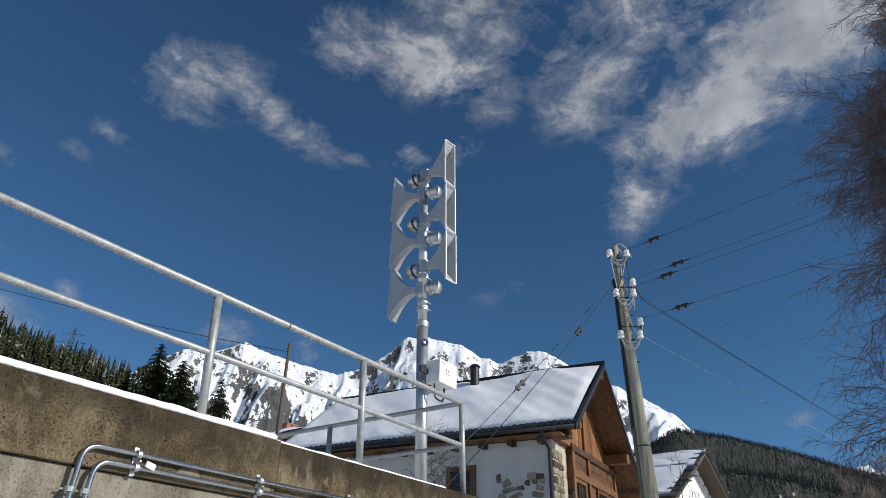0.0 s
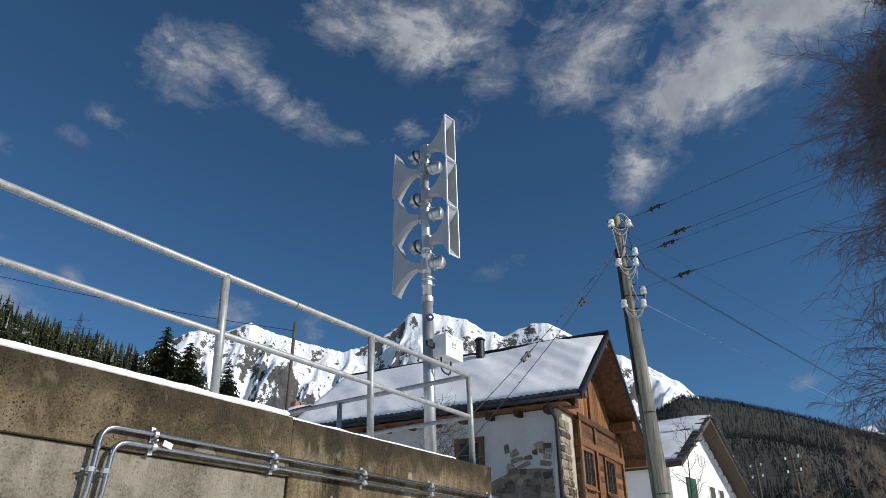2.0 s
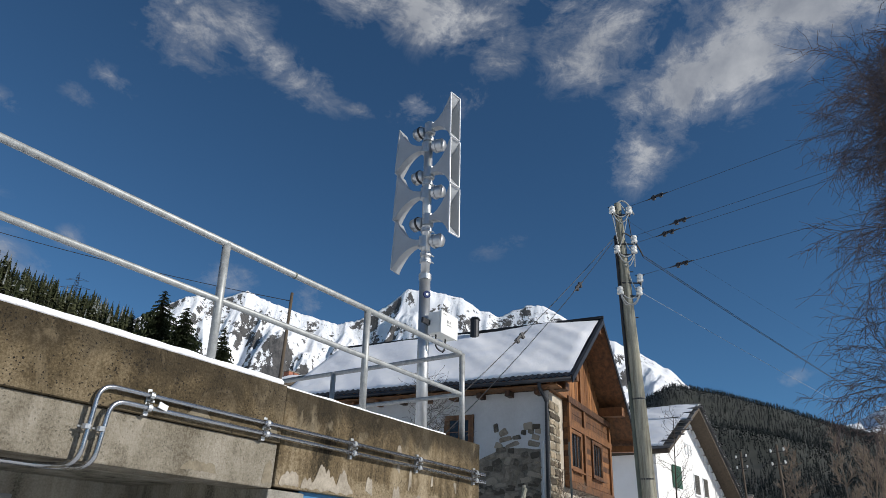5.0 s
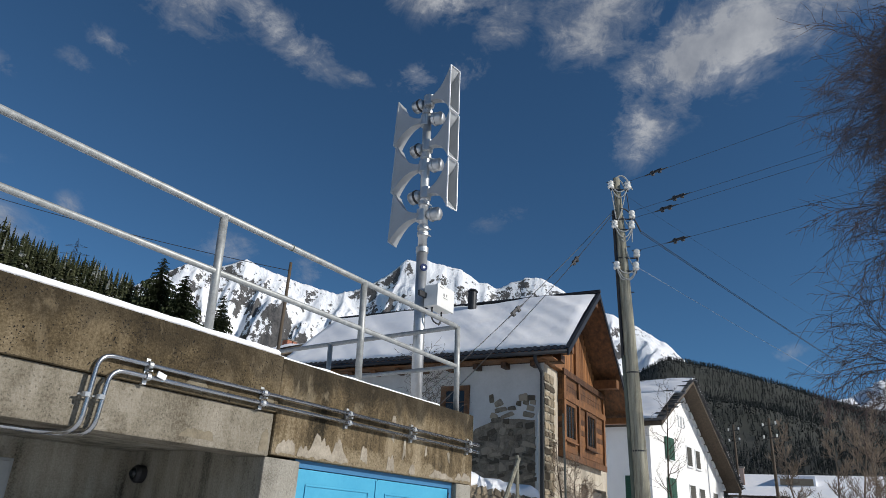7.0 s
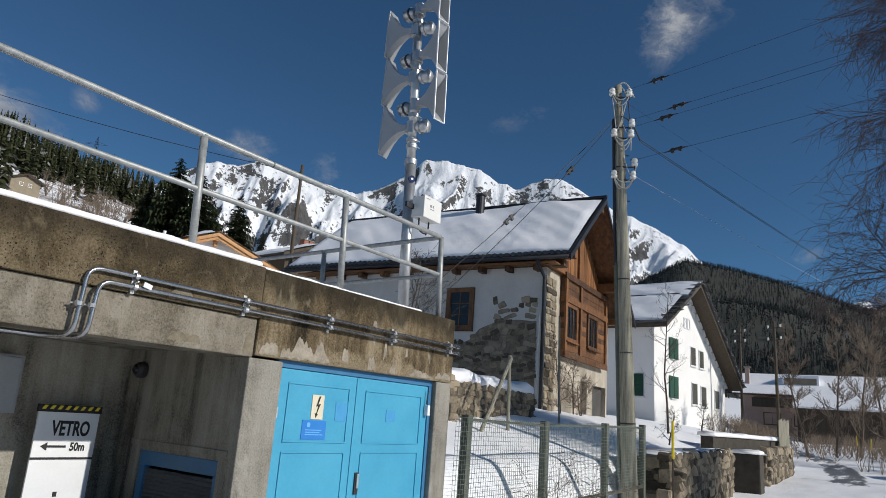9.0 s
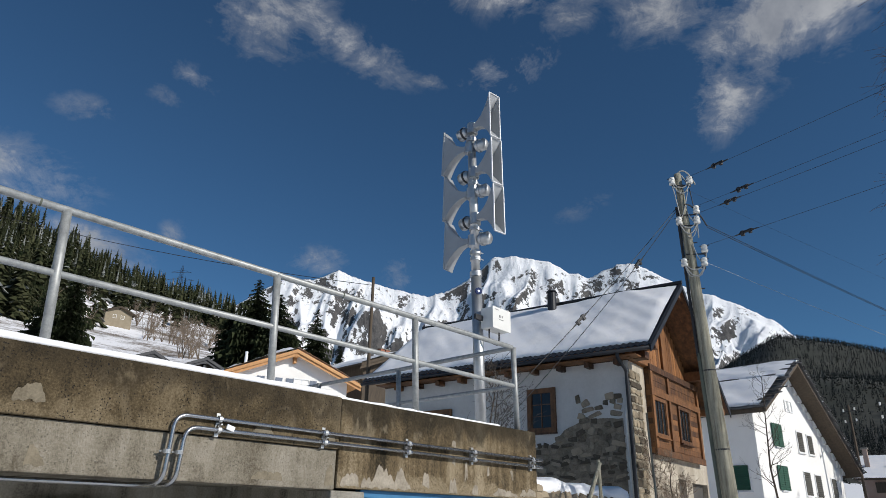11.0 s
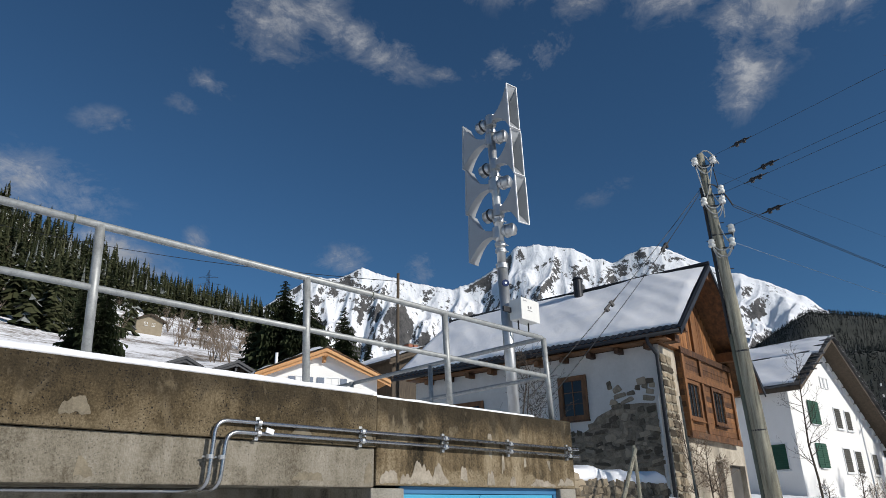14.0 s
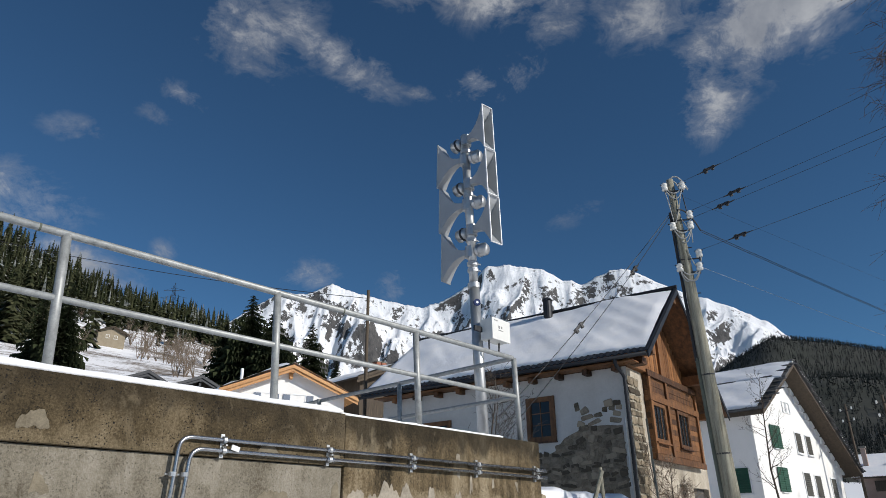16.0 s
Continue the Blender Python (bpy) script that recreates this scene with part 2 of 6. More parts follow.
def concrete_material(name, dark, mid, light, pits=1.0, stain=1.0, pale=0.55, algae=None, washed=None):
    """Weathered board-cast concrete with run-off streaks, blotches and small air holes."""
    m = bpy.data.materials.new(name)
    m.use_nodes = True
    nt = m.node_tree
    b = nt.nodes["Principled BSDF"]
    pos = nt.nodes.new("ShaderNodeNewGeometry").outputs["Position"]
    blotch = noise_tex(nt, pos, 1.7, 7, 0.66, 0.3)
    streak = noise_tex(nt, mapped(nt, pos, (6.0, 6.0, 0.55)), 1.0, 6, 0.62)
    grit = noise_tex(nt, pos, 75, 4, 0.7)
    pale_in = math_node(nt, "ADD", noise_tex(nt, mapped(nt, pos, (1, 1, 0.6)), 3.4, 6, 0.62, 0.6), 0.0)
    f = math_node(nt, "ADD", math_node(nt, "MULTIPLY", blotch, 0.45), math_node(nt, "MULTIPLY", streak, 0.38 * stain))
    f = math_node(nt, "ADD", f, math_node(nt, "SUBTRACT", math_node(nt, "MULTIPLY", grit, 0.36), 0.06 + 0.19 * (stain - 1.0)))
    col = ramp(nt, f, [(0.40, dark), (0.53, mid), (0.72, light)])
    sepz = nt.nodes.new("ShaderNodeSeparateXYZ")
    nt.links.new(pos, sepz.inputs[0])
    rag = math_node(nt, "ADD", math_node(nt, "MULTIPLY", math_node(nt, "SUBTRACT", pale_in, 0.5), 0.55), math_node(nt, "MULTIPLY", math_node(nt, "SUBTRACT", streak, 0.5), 0.35))
    height = math_node(nt, "ADD", sepz.outputs[2], rag)
    if algae:
        col = mix(nt, ramp(nt, math_node(nt, "SUBTRACT", height, algae[0] - 0.5), [(0.44, 0.0), (0.56, algae[1])]), col, tuple(0.75 * c for c in dark))
    if washed:
        col = mix(nt, ramp(nt, math_node(nt, "SUBTRACT", height, washed[0] - 0.5), [(0.46, washed[1]), (0.52, 0.0)]), col, ramp(nt, grit, [(0.3, mid), (0.7, light)]))
    col = mix(nt, ramp(nt, pale_in, [(0.57, 0.0), (0.66, pale)]), col, light)
    vor = node(nt, "ShaderNodeTexVoronoi", Scale=58.0)
    wn = node(nt, "ShaderNodeTexNoise", Scale=60.0, Detail=2.0)
    nt.links.new(pos, wn.inputs["Vector"])
    nt.links.new(mix(nt, 0.014, pos, wn.outputs["Color"], "ADD"), vor.inputs["Vector"])
    sparse = noise_tex(nt, pos, 9, 3, 0.5)
    pit = math_node(nt, "MULTIPLY", ramp(nt, vor.outputs["Distance"], [(0.21, 1.0), (0.26, 0.0)]), ramp(nt, sparse, [(0.46, 0.0), (0.50, pits)]))
    col = mix(nt, pit, col, (0.012, 0.010, 0.008))
    nt.links.new(col, b.inputs["Base Color"])
    b.inputs["Roughness"].default_value = 0.85
    b.inputs["Specular IOR Level"].default_value = 0.25
    h = math_node(nt, "SUBTRACT", math_node(nt, "MULTIPLY", grit, 0.6), pit)
    bp = node(nt, "ShaderNodeBump", Strength=0.9, Distance=0.012)
    nt.links.new(h, bp.inputs["Height"])
    nt.links.new(bp.outputs[0], b.inputs["Normal"])
    return m


def glass_material():
    m = bpy.data.materials.new("window_glass")
    m.use_nodes = True
    b = m.node_tree.nodes["Principled BSDF"]
    b.inputs["Base Color"].default_value = (0.02, 0.025, 0.03, 1)
    b.inputs["Roughness"].default_value = 0.08
    b.inputs["Specular IOR Level"].default_value = 0.35
    return m


SNOW = snow_material()
GROUND = ground_material()
MOUNTAIN = mountain_material()
PARAPET = concrete_material("parapet_concrete", (0.015, 0.011, 0.005), (0.078, 0.057, 0.029), (0.225, 0.178, 0.112), 1.0, 1.0, 0.4, (2.66, 0.6), (2.46, 0.7))
BEAM = concrete_material("beam_concrete", (0.065, 0.052, 0.034), (0.175, 0.155, 0.118), (0.30, 0.272, 0.222), 0.35)
STAINED = concrete_material("stained_concrete", (0.017, 0.013, 0.006), (0.118, 0.086, 0.046), (0.31, 0.255, 0.17), 0.6, 1.6, 0.5, (2.62, 0.8), (2.22, 0.8))
INNER = concrete_material("shaded_bay_concrete", (0.062, 0.057, 0.044), (0.245, 0.228, 0.185), (0.40, 0.38, 0.325), 0.12, 1.7, 0.35)
BARE = concrete_material("bare_concrete", (0.10, 0.09, 0.072), (0.24, 0.225, 0.19), (0.36, 0.345, 0.30), 0.18)
GALV = surface("galvanised_steel", (0.42, 0.43, 0.43), (0.60, 0.61, 0.61), 12, 120, 0.42, 0.85, 0.05)
RAILPAINT = surface("galvanised_rail", (0.20, 0.21, 0.205), (0.42, 0.43, 0.42), 18, 90, 0.5, 0.35, 0.05)
CONDUIT = surface("steel_conduit", (0.29, 0.293, 0.297), (0.44, 0.444, 0.45), 10, 150, 0.22, 0.9, 0.02)
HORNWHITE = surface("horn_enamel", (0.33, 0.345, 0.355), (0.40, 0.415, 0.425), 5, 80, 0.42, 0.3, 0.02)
# near-white rim colour holds the sunlight caught by the road-side horns
HORNRIMLIT = surface("horn_rim_lit", (0.72, 0.72, 0.72), (0.82, 0.82, 0.82), 5, 80, 0.35, 0.1, 0.02)
DARKSTEEL = surface("dark_steel", (0.02, 0.02, 0.022), (0.05, 0.05, 0.052), 20, 120, 0.5, 0.3, 0.05)
BLUE = surface("blue_door_paint", (0.040, 0.27, 0.43), (0.068, 0.34, 0.50), 2.2, 40, 0.45, 0.0, 0.03)
BLUEFRAME = surface("blue_frame_paint", (0.03, 0.13, 0.26), (0.045, 0.17, 0.32), 4, 60, 0.5, 0.0, 0.03)
BOXPAINT = surface("box_grey_white", (0.62, 0.62, 0.59), (0.70, 0.70, 0.67), 5, 60, 0.5, 0.0, 0.02)
WHITEWALL = surface("white_render", (0.70, 0.69, 0.66), (0.80, 0.79, 0.77), 0.8, 30, 0.9, 0.0, 0.12)
OLDPLASTER = surface("old_lime_plaster", (0.50, 0.48, 0.44), (0.64, 0.62, 0.58), 1.3, 16, 0.92, 0.0, 0.6)
GABLEPLASTER = surface("worn_gable_plaster", (0.22, 0.19, 0.145), (0.50, 0.45, 0.365), 1.2, 12, 0.92, 0.0, 0.9, (1.6, 1.6, 0.8), low=0.30, high=0.66)
CORNERSTONE = surface("bare_corner_stone", (0.075, 0.068, 0.045), (0.40, 0.365, 0.29), 3.6, 14, 0.92, 0.0, 1.0, low=0.38, high=0.62)
WOOD = surface("larch_boards", (0.045, 0.019, 0.007), (0.235, 0.105, 0.037), 1.6, 30, 0.6, 0.0, 0.3, (5, 5, 2.2), 0.35, low=0.34, high=0.70)
WOODLIGHT = surface("new_larch", (0.36, 0.17, 0.06), (0.52, 0.28, 0.11), 2.2, 30, 0.55, 0.0, 0.1, (4, 4, 1), 0.2)
WOODDARK = surface("weathered_timber", (0.035, 0.026, 0.018), (0.10, 0.075, 0.05), 2.0, 40, 0.8, 0.0, 0.2, (5, 5, 0.8), 0.2)
WOODPOLE = surface("grey_round_timber", (0.13, 0.12, 0.085), (0.36, 0.345, 0.27), 3.0, 40, 0.85, 0.0, 0.6, (9, 9, 0.4), low=0.36, high=0.64)
SHEET = surface("dark_sheet_metal", (0.014, 0.016, 0.02), (0.035, 0.037, 0.042), 3, 60, 0.5, 0.3, 0.05)
SLATE = surface("dark_slate", (0.05, 0.05, 0.052), (0.14, 0.14, 0.14), 2, 30, 0.75, 0.0, 0.2, per_object=0.3)
STONE = surface("field_stone", (0.055, 0.044, 0.030), (0.29, 0.238, 0.165), 5.0, 30, 0.9, 0.0, 0.9, per_object=0.6)
# wall stone with shade put into its colour
STONESHADE = surface("stone_in_shade", (0.03, 0.026, 0.02), (0.08, 0.07, 0.055), 6, 40, 0.9, 0.0, 0.4)
WALLMORTAR = surface("earthy_wall_mortar", (0.055, 0.046, 0.034), (0.15, 0.127, 0.095), 6, 40, 0.95, 0.0, 0.8)
GLASS = glass_material()
# colour that stands for the unlit inside of open doorways
DOORWAYDARK = surface("doorway_dark", (0.045, 0.042, 0.038), (0.09, 0.085, 0.078), 2, 40, 0.7, 0.0, 0.1)
VBOARD = surface("orange_larch_boards", (0.10, 0.040, 0.013), (0.34, 0.15, 0.05), 1.6, 30, 0.6, 0.0, 0.2, (6, 6, 0.7), 0.3)
SHUTTERGREEN = surface("green_shutter", (0.010, 0.050, 0.030), (0.018, 0.080, 0.046), 3, 40, 0.55, 0.0, 0.1)
SHUTTERBROWN = surface("dark_shutter", (0.035, 0.034, 0.028), (0.080, 0.076, 0.062), 3, 40, 0.6, 0.0, 0.1)
PORCELAIN = surface("porcelain", (0.62, 0.62, 0.58), (0.78, 0.78, 0.74), 8, 60, 0.18, 0.0, 0.0)
CABLE = surface("black_cable", (0.012, 0.012, 0.013), (0.028, 0.028, 0.03), 8, 60, 0.6, 0.0, 0.0)
CABLELIGHT = surface("bare_aluminium_wire", (0.28, 0.32, 0.38), (0.42, 0.46, 0.52), 8, 60, 0.5, 0.2, 0.0)
NEEDLES = surface("spruce_needles", (0.011, 0.018, 0.008), (0.050, 0.060, 0.027), 1.2, 12, 0.85, 0.0, 0.0, spec=0.15)
BARK = surface("dark_bark", (0.028, 0.022, 0.017), (0.085, 0.068, 0.052), 6, 50, 0.9, 0.0, 0.3)
BIRCHTWIG = surface("birch_twigs", (0.060, 0.043, 0.040), (0.18, 0.130, 0.118), 2, 30, 0.85, 0.0, 0.0)
BIRCHBARK = surface("birch_bark", (0.05, 0.045, 0.042), (0.30, 0.28, 0.26), 5, 30, 0.8, 0.0, 0.3, (1, 1, 3))
SCRUB = surface("winter_scrub", (0.105, 0.078, 0.057), (0.28, 0.22, 0.165), 2, 20, 0.9, 0.0, 0.0)
FENCEPOST = surface("green_grey_post", (0.055, 0.065, 0.05), (0.13, 0.14, 0.11), 5, 60, 0.8, 0.0, 0.2)
MESHGREEN = surface("fence_wire", (0.10, 0.13, 0.11), (0.20, 0.23, 0.20), 5, 60, 0.6, 0.2, 0.0)
BRICK = surface("red_brick", (0.20, 0.075, 0.045), (0.38, 0.16, 0.10), 6, 40, 0.85, 0.0, 0.3)
YELLOW = surface("yellow_plastic", (0.62, 0.47, 0.02), (0.78, 0.60, 0.04), 8, 60, 0.5, 0.0, 0.0)
BLACKPAINT = surface("black_print", (0.012, 0.012, 0.012), (0.022, 0.022, 0.022), 8, 60, 0.6, 0.0, 0.0)
SIGNWHITE = surface("white_sign_board", (0.66, 0.67, 0.67), (0.76, 0.77, 0.77), 3, 50, 0.4, 0.0, 0.0)
SIGNBLUE = surface("blue_sticker", (0.02, 0.16, 0.48), (0.03, 0.20, 0.55), 6, 60, 0.4, 0.0, 0.0)
CREAM = surface("cream_sticker", (0.58, 0.52, 0.38), (0.68, 0.62, 0.48), 9, 60, 0.5, 0.0, 0.0)
BINBLUE = surface("bin_blue_plastic", (0.025, 0.055, 0.17), (0.045, 0.085, 0.24), 4, 60, 0.4, 0.0, 0.02)
BINGREY = surface("bin_grey_lid", (0.10, 0.125, 0.17), (0.16, 0.19, 0.24), 4, 60, 0.45, 0.0, 0.02)
FARWALL = surface("brown_render", (0.34, 0.24, 0.19), (0.48, 0.36, 0.30), 1.0, 20, 0.9, 0.0, 0.1)
HUTWALL = surface("pale_hut_boards", (0.20, 0.165, 0.115), (0.29, 0.245, 0.175), 1.0, 20, 0.85, 0.0, 0.1)


# ---- mesh helpers ----
def link_mesh(name, bm, material, smooth=False):
    me = bpy.data.meshes.new(name)
    bm.to_mesh(me)
    bm.free()
    if smooth:
        me.polygons.foreach_set("use_smooth", [True] * len(me.polygons))
    me.materials.append(material)
    return new(name, me)


def part(name, bm, material, parent, label="", smooth=False):
    ob = link_mesh(name, bm, material, smooth)
    ob.parent = parent
    if parent is not None:
        ob.matrix_parent_inverse = Matrix.Identity(4)
    return tagged(ob, label)


def thing(name, m, label, category, group="", kind=""):
    ob = new(name)
    ob.empty_display_size = 0.1
    ob.matrix_basis = m if isinstance(m, Matrix) else pose(*m)
    return tagged(ob, label, category, group, kind)


def box(bm, x0, x1, y0, y1, z0, z1, bevel=0.0, m=None):
    r = bmesh.ops.create_cube(bm, size=1.0)
    vs = r["verts"]
    t = Matrix.LocRotScale(((x0 + x1) / 2, (y0 + y1) / 2, (z0 + z1) / 2), None, (abs(x1 - x0), abs(y1 - y0), abs(z1 - z0)))
    bmesh.ops.transform(bm, matrix=t, verts=vs)
    if bevel:
        es = list({e for v in vs for e in v.link_edges})
        out = bmesh.ops.bevel(bm, geom=es, offset=bevel, segments=2, affect="EDGES", profile=0.6)
        vs = list({v for f in out["faces"] for v in f.verts} | {v for v in vs if v.is_valid})
        seen, stack = set(vs), list(vs)
        while stack:
            for e in stack.pop().link_edges:
                for w in e.verts:
                    if w not in seen:
                        seen.add(w)
                        stack.append(w)
        vs = list(seen)
    if m is not None:
        bmesh.ops.transform(bm, matrix=m, verts=vs)
    return vs


def cuboid(x0, x1, y0, y1, z0, z1, bevel=0.0, m=None):
    bm = bmesh.new()
    box(bm, x0, x1, y0, y1, z0, z1, bevel, m)
    return bm


def tube(bm, pts, radii, sides=8, cap=True):
    """A round bar along points; radii one number or one a point."""
    pts = [Vector(p) for p in pts]
    if isinstance(radii, (int, float)):
        radii = [radii] * len(pts)
    rings, ref = [], None
    for i, p in enumerate(pts):
        d = (pts[min(i + 1, len(pts) - 1)] - pts[max(i - 1, 0)]).normalized()
        if ref is None:
            ref = d.orthogonal().normalized()
        ref = (ref - d * ref.dot(d))
        ref = ref.normalized() if ref.length > 1e-6 else d.orthogonal().normalized()
        s = d.cross(ref)
        rings.append([bm.verts.new(p + (ref * math.cos(a) + s * math.sin(a)) * radii[i]) for a in (2 * math.pi * k / sides for k in range(sides))])
    for r0, r1 in zip(rings, rings[1:]):
        for k in range(sides):
            bm.faces.new((r0[k], r0[(k + 1) % sides], r1[(k + 1) % sides], r1[k]))
    if cap and sides > 2:
        bm.faces.new(rings[0][::-1])
        bm.faces.new(rings[-1])


def rod(pts, radii, sides=8):
    bm = bmesh.new()
    tube(bm, pts, radii, sides)
    return bm


def bend(pts, r, n=5):
    """Rounds the corners of a polyline."""
    pts = [Vector(p) for p in pts]
    out = [pts[0]]
    for a, b, c in zip(pts, pts[1:], pts[2:]):
        u, v = (a - b).normalized(), (c - b).normalized()
        p, q = b + u * r, b + v * r
        for i in range(n + 1):
            t = i / n
            out.append(p * (1 - t) ** 2 + b * 2 * t * (1 - t) + q * t * t)
    return out + [pts[-1]]


def prism(bm, poly, y0, y1, m=None):
    """Extrudes a polygon given in x, z from y0 to y1."""
    a = [bm.verts.new((x, y0, z)) for x, z in poly]
    b = [bm.verts.new((x, y1, z)) for x, z in poly]
    n = len(poly)
    bm.faces.new(a), bm.faces.new(b[::-1])
    for i in range(n):
        bm.faces.new((a[i], b[i], b[(i + 1) % n], a[(i + 1) % n]))
    bmesh.ops.recalc_face_normals(bm, faces=bm.faces[:])
    if m is not None:
        bmesh.ops.transform(bm, matrix=m, verts=a + b)


def grid_mesh(name, xs, ys, fn, material, smooth=True):
    nx, ny = len(xs), len(ys)
    verts = [fn(x, y) for y in ys for x in xs]
    faces = [(j * nx + i, j * nx + i + 1, (j + 1) * nx + i + 1, (j + 1) * nx + i) for j in range(ny - 1) for i in range(nx - 1)]
    me = bpy.data.meshes.new(name)
    me.from_pydata(verts, [], faces)
    me.update()
    me.polygons.foreach_set("use_smooth", [smooth] * len(me.polygons))
    me.materials.append(material)
    return new(name, me)


def lerp_list(x, pts):
    if x <= pts[0][0]:
        return pts[0][1]
    for (a, u), (b, v) in zip(pts, pts[1:]):
        if x <= b:
            return u + (v - u) * (x - a) / (b - a)
    return pts[-1][1]


def step(a, b, x):
    t = min(1.0, max(0.0, (x - a) / (b - a)))
    return t * t * (3 - 2 * t)


def mixf(a, b, t):
    return a + (b - a) * t


# ---- ground ----
EYE = (-5.9, -4.0)


def road_level(x):
    return 0.12 + 0.022 * max(0.0, x - 2) + 0.012 * max(0.0, x - 30)


def terrace_edge(x):
    return lerp_list(x, [(-1, 0.25), (0, 0.1), (5.8, 0.1), (6.3, 0.0), (14.0, 0.75), (17, 1.2), (26, 1.6), (40, 3.0), (80, 8)])


def ground_level(x, y):
    road = road_level(x)
    e = terrace_edge(x)
    # garden terrace north of the road, rising to the houses
    top = lerp_list(y - e, [(0, 1.18), (0.8, 1.40), (3.0, 2.0), (4.8, 2.3), (12, 2.7), (30, 4.6), (60, 8.5), (120, 17), (260, 45)])
    top = mixf(top, road + 0.3 + 0.10 * max(0.0, y - e), step(40, 70, x))
    if x < -0.4:
        f = step(5.0, 7.0, y)
        return mixf(road, max(top, 2.4), f)
    bank = step(-1.25, 0.1, y - e) if x < 6.1 else step(0.05, 0.35, y - e)
    low = road + (0.0 if x > 6.1 else 0.45 * step(-1.3, -0.2, y - e))
    z = mixf(low, top, step(0.0, 0.5, y - e)) if x < 6.1 else mixf(road, top, bank)
    # snow thrown up along the south edge of the road
    s = lerp_list(x, [(0, -7.0), (10, -5.6), (30, -3.4), (60, 0.0)]) - y
    z += 0.45 * step(0.0, 1.2, s) * (0.7 + 0.6 * noise.noise((x * 0.7, y * 0.7, 3.0)))
    z += 0.12 * max(0.0, s - 3) * step(3, 10, s)
    return z


def ground_point(a, r):
    x, y = EYE[0] + r * math.cos(a), EYE[1] + r * math.sin(a)
    z = ground_level(x, y)
    z += 0.05 * noise.noise((x * 0.8, y * 0.8, 0)) + 0.02 * noise.noise((x * 3, y * 3, 1))
    return (x, y, z) if r < 350 else (x, y, mixf(z, 40.0, step(350, 900, r)))


_rings, _r = [0.01, 0.3, 0.6], 0.6
while _r < 4800:
    _r *= 1.022 if 4 < _r < 60 else 1.06
    _rings.append(_r)
_front = [radians(-30 + 0.3 * i) for i in range(401)]
_back = [radians(90 + 5 * i) for i in range(1, 48)] + [radians(330)]
ground = grid_mesh("ground", _front + _back, _rings, ground_point, GROUND)
tagged(ground, "snow-covered village ground with a partly thawed road", "ground", kind="structure")


# ---- mountains ----
RIDGE = [(-30, 12.0), (-14, 13.0), (-9, 13.2), (-4, 13.1), (-2, 13.2), (-0.5, 12.9), (1.5, 11.1), (6, 9.0), (12, 10.5), (16.1, 14.5), (18.2, 15.8), (21.2, 17.1), (23.9, 18.6), (26, 19.8), (27.6, 19.9), (30, 18.9), (31.6, 19.3),
         (33.4, 20.4), (36.1, 20.9), (38.1, 20.9), (40, 19.4), (41.9, 18.4), (44, 17.5), (46.9, 18.1), (49.4, 18.6), (51.9, 19.4), (54.1, 18.4), (55.8, 18.4), (57.2, 17.8), (59.9, 16.0), (64, 14.1), (75, 13.1), (95, 13.1), (130, 12.1)]


def ridged(v):
    return 1.0 - abs(noise.noise(v)) * 2.0


def mountain_point(az, s):
    """s: 0 at the foot, 1 on the crest, beyond 1 down the far side."""
    el = lerp_list(az, RIDGE)
    crest = 3300.0
    foot = 2450.0
    r = foot + (crest - foot) * s
    a = radians(az)
    x, y = EYE[0] + r * math.cos(a), EYE[1] + r * math.sin(a)
    top = 1.8 + crest * math.tan(radians(el + 0.12))
    base = 1.8 + foot * math.tan(radians(5.0))
    if s <= 1:
        z = base + (top - base) * (0.72 * s + 0.28 * s ** 3)
        wob = min(1.0, s * 3) * (0.06 + 0.94 * min(1.0, (1 - s) * 3.6))
    else:
        z = top - (s - 1) * 1500
        wob = 0.2
    # ribs and gullies running down the face, then broken ground on them
    u = az * 0.21 + 0.9 * s + 0.25 * noise.noise((az * 0.15, s * 2.5, 3.0))
    rib = ridged((u, s * 1.3, 1.0)) + 0.5 * ridged((u * 2.3 + 4.0, s * 2.6, 5.0)) + 0.22 * ridged((u * 5.1, s * 5.5, 9.0)) - 1.12
    n = 0.0
    amp, fr = 1.0, 0.0022
    for k in range(6):
        n += amp * (ridged((x * fr + 7.3, y * fr, z * fr * 0.6 + k)) - 0.55)
        amp *= 0.43
        fr *= 2.1
    z += (rib * 150 + n * 120) * wob
    z += (7 * noise.noise((az * 1.3, 5.0, s * 6)) + (3 * ridged((az * 2.1, s * 9, 2.0)) + 3 * noise.noise((az * 8.0, s * 20, 1.0))) * math.exp(-((1 - s) / 0.035) ** 2)) * (1 if s <= 1 else 0)
    return (x, y, z)


mountain = grid_mesh("mountain", [-30 + 0.5 * i for i in range(70)] + [5 + 0.075 * i for i in range(788)] + [64.1 + 1.0 * i for i in range(66)], [i / 150 for i in range(166)], mountain_point, MOUNTAIN)
tagged(mountain, "snow-covered alpine massif with dark rock faces", "mountain", kind="structure")

FOREST_RIDGE = [(-30, 9), (-15, 8.2), (-4.3, 8.2), (2.4, 9.4), (4.7, 10.2), (8.4, 11.4), (12.3, 12.6), (16.1, 13.5), (18.7, 12.2), (22, 10.5), (26, 8.5), (32, 5), (40, 3)]


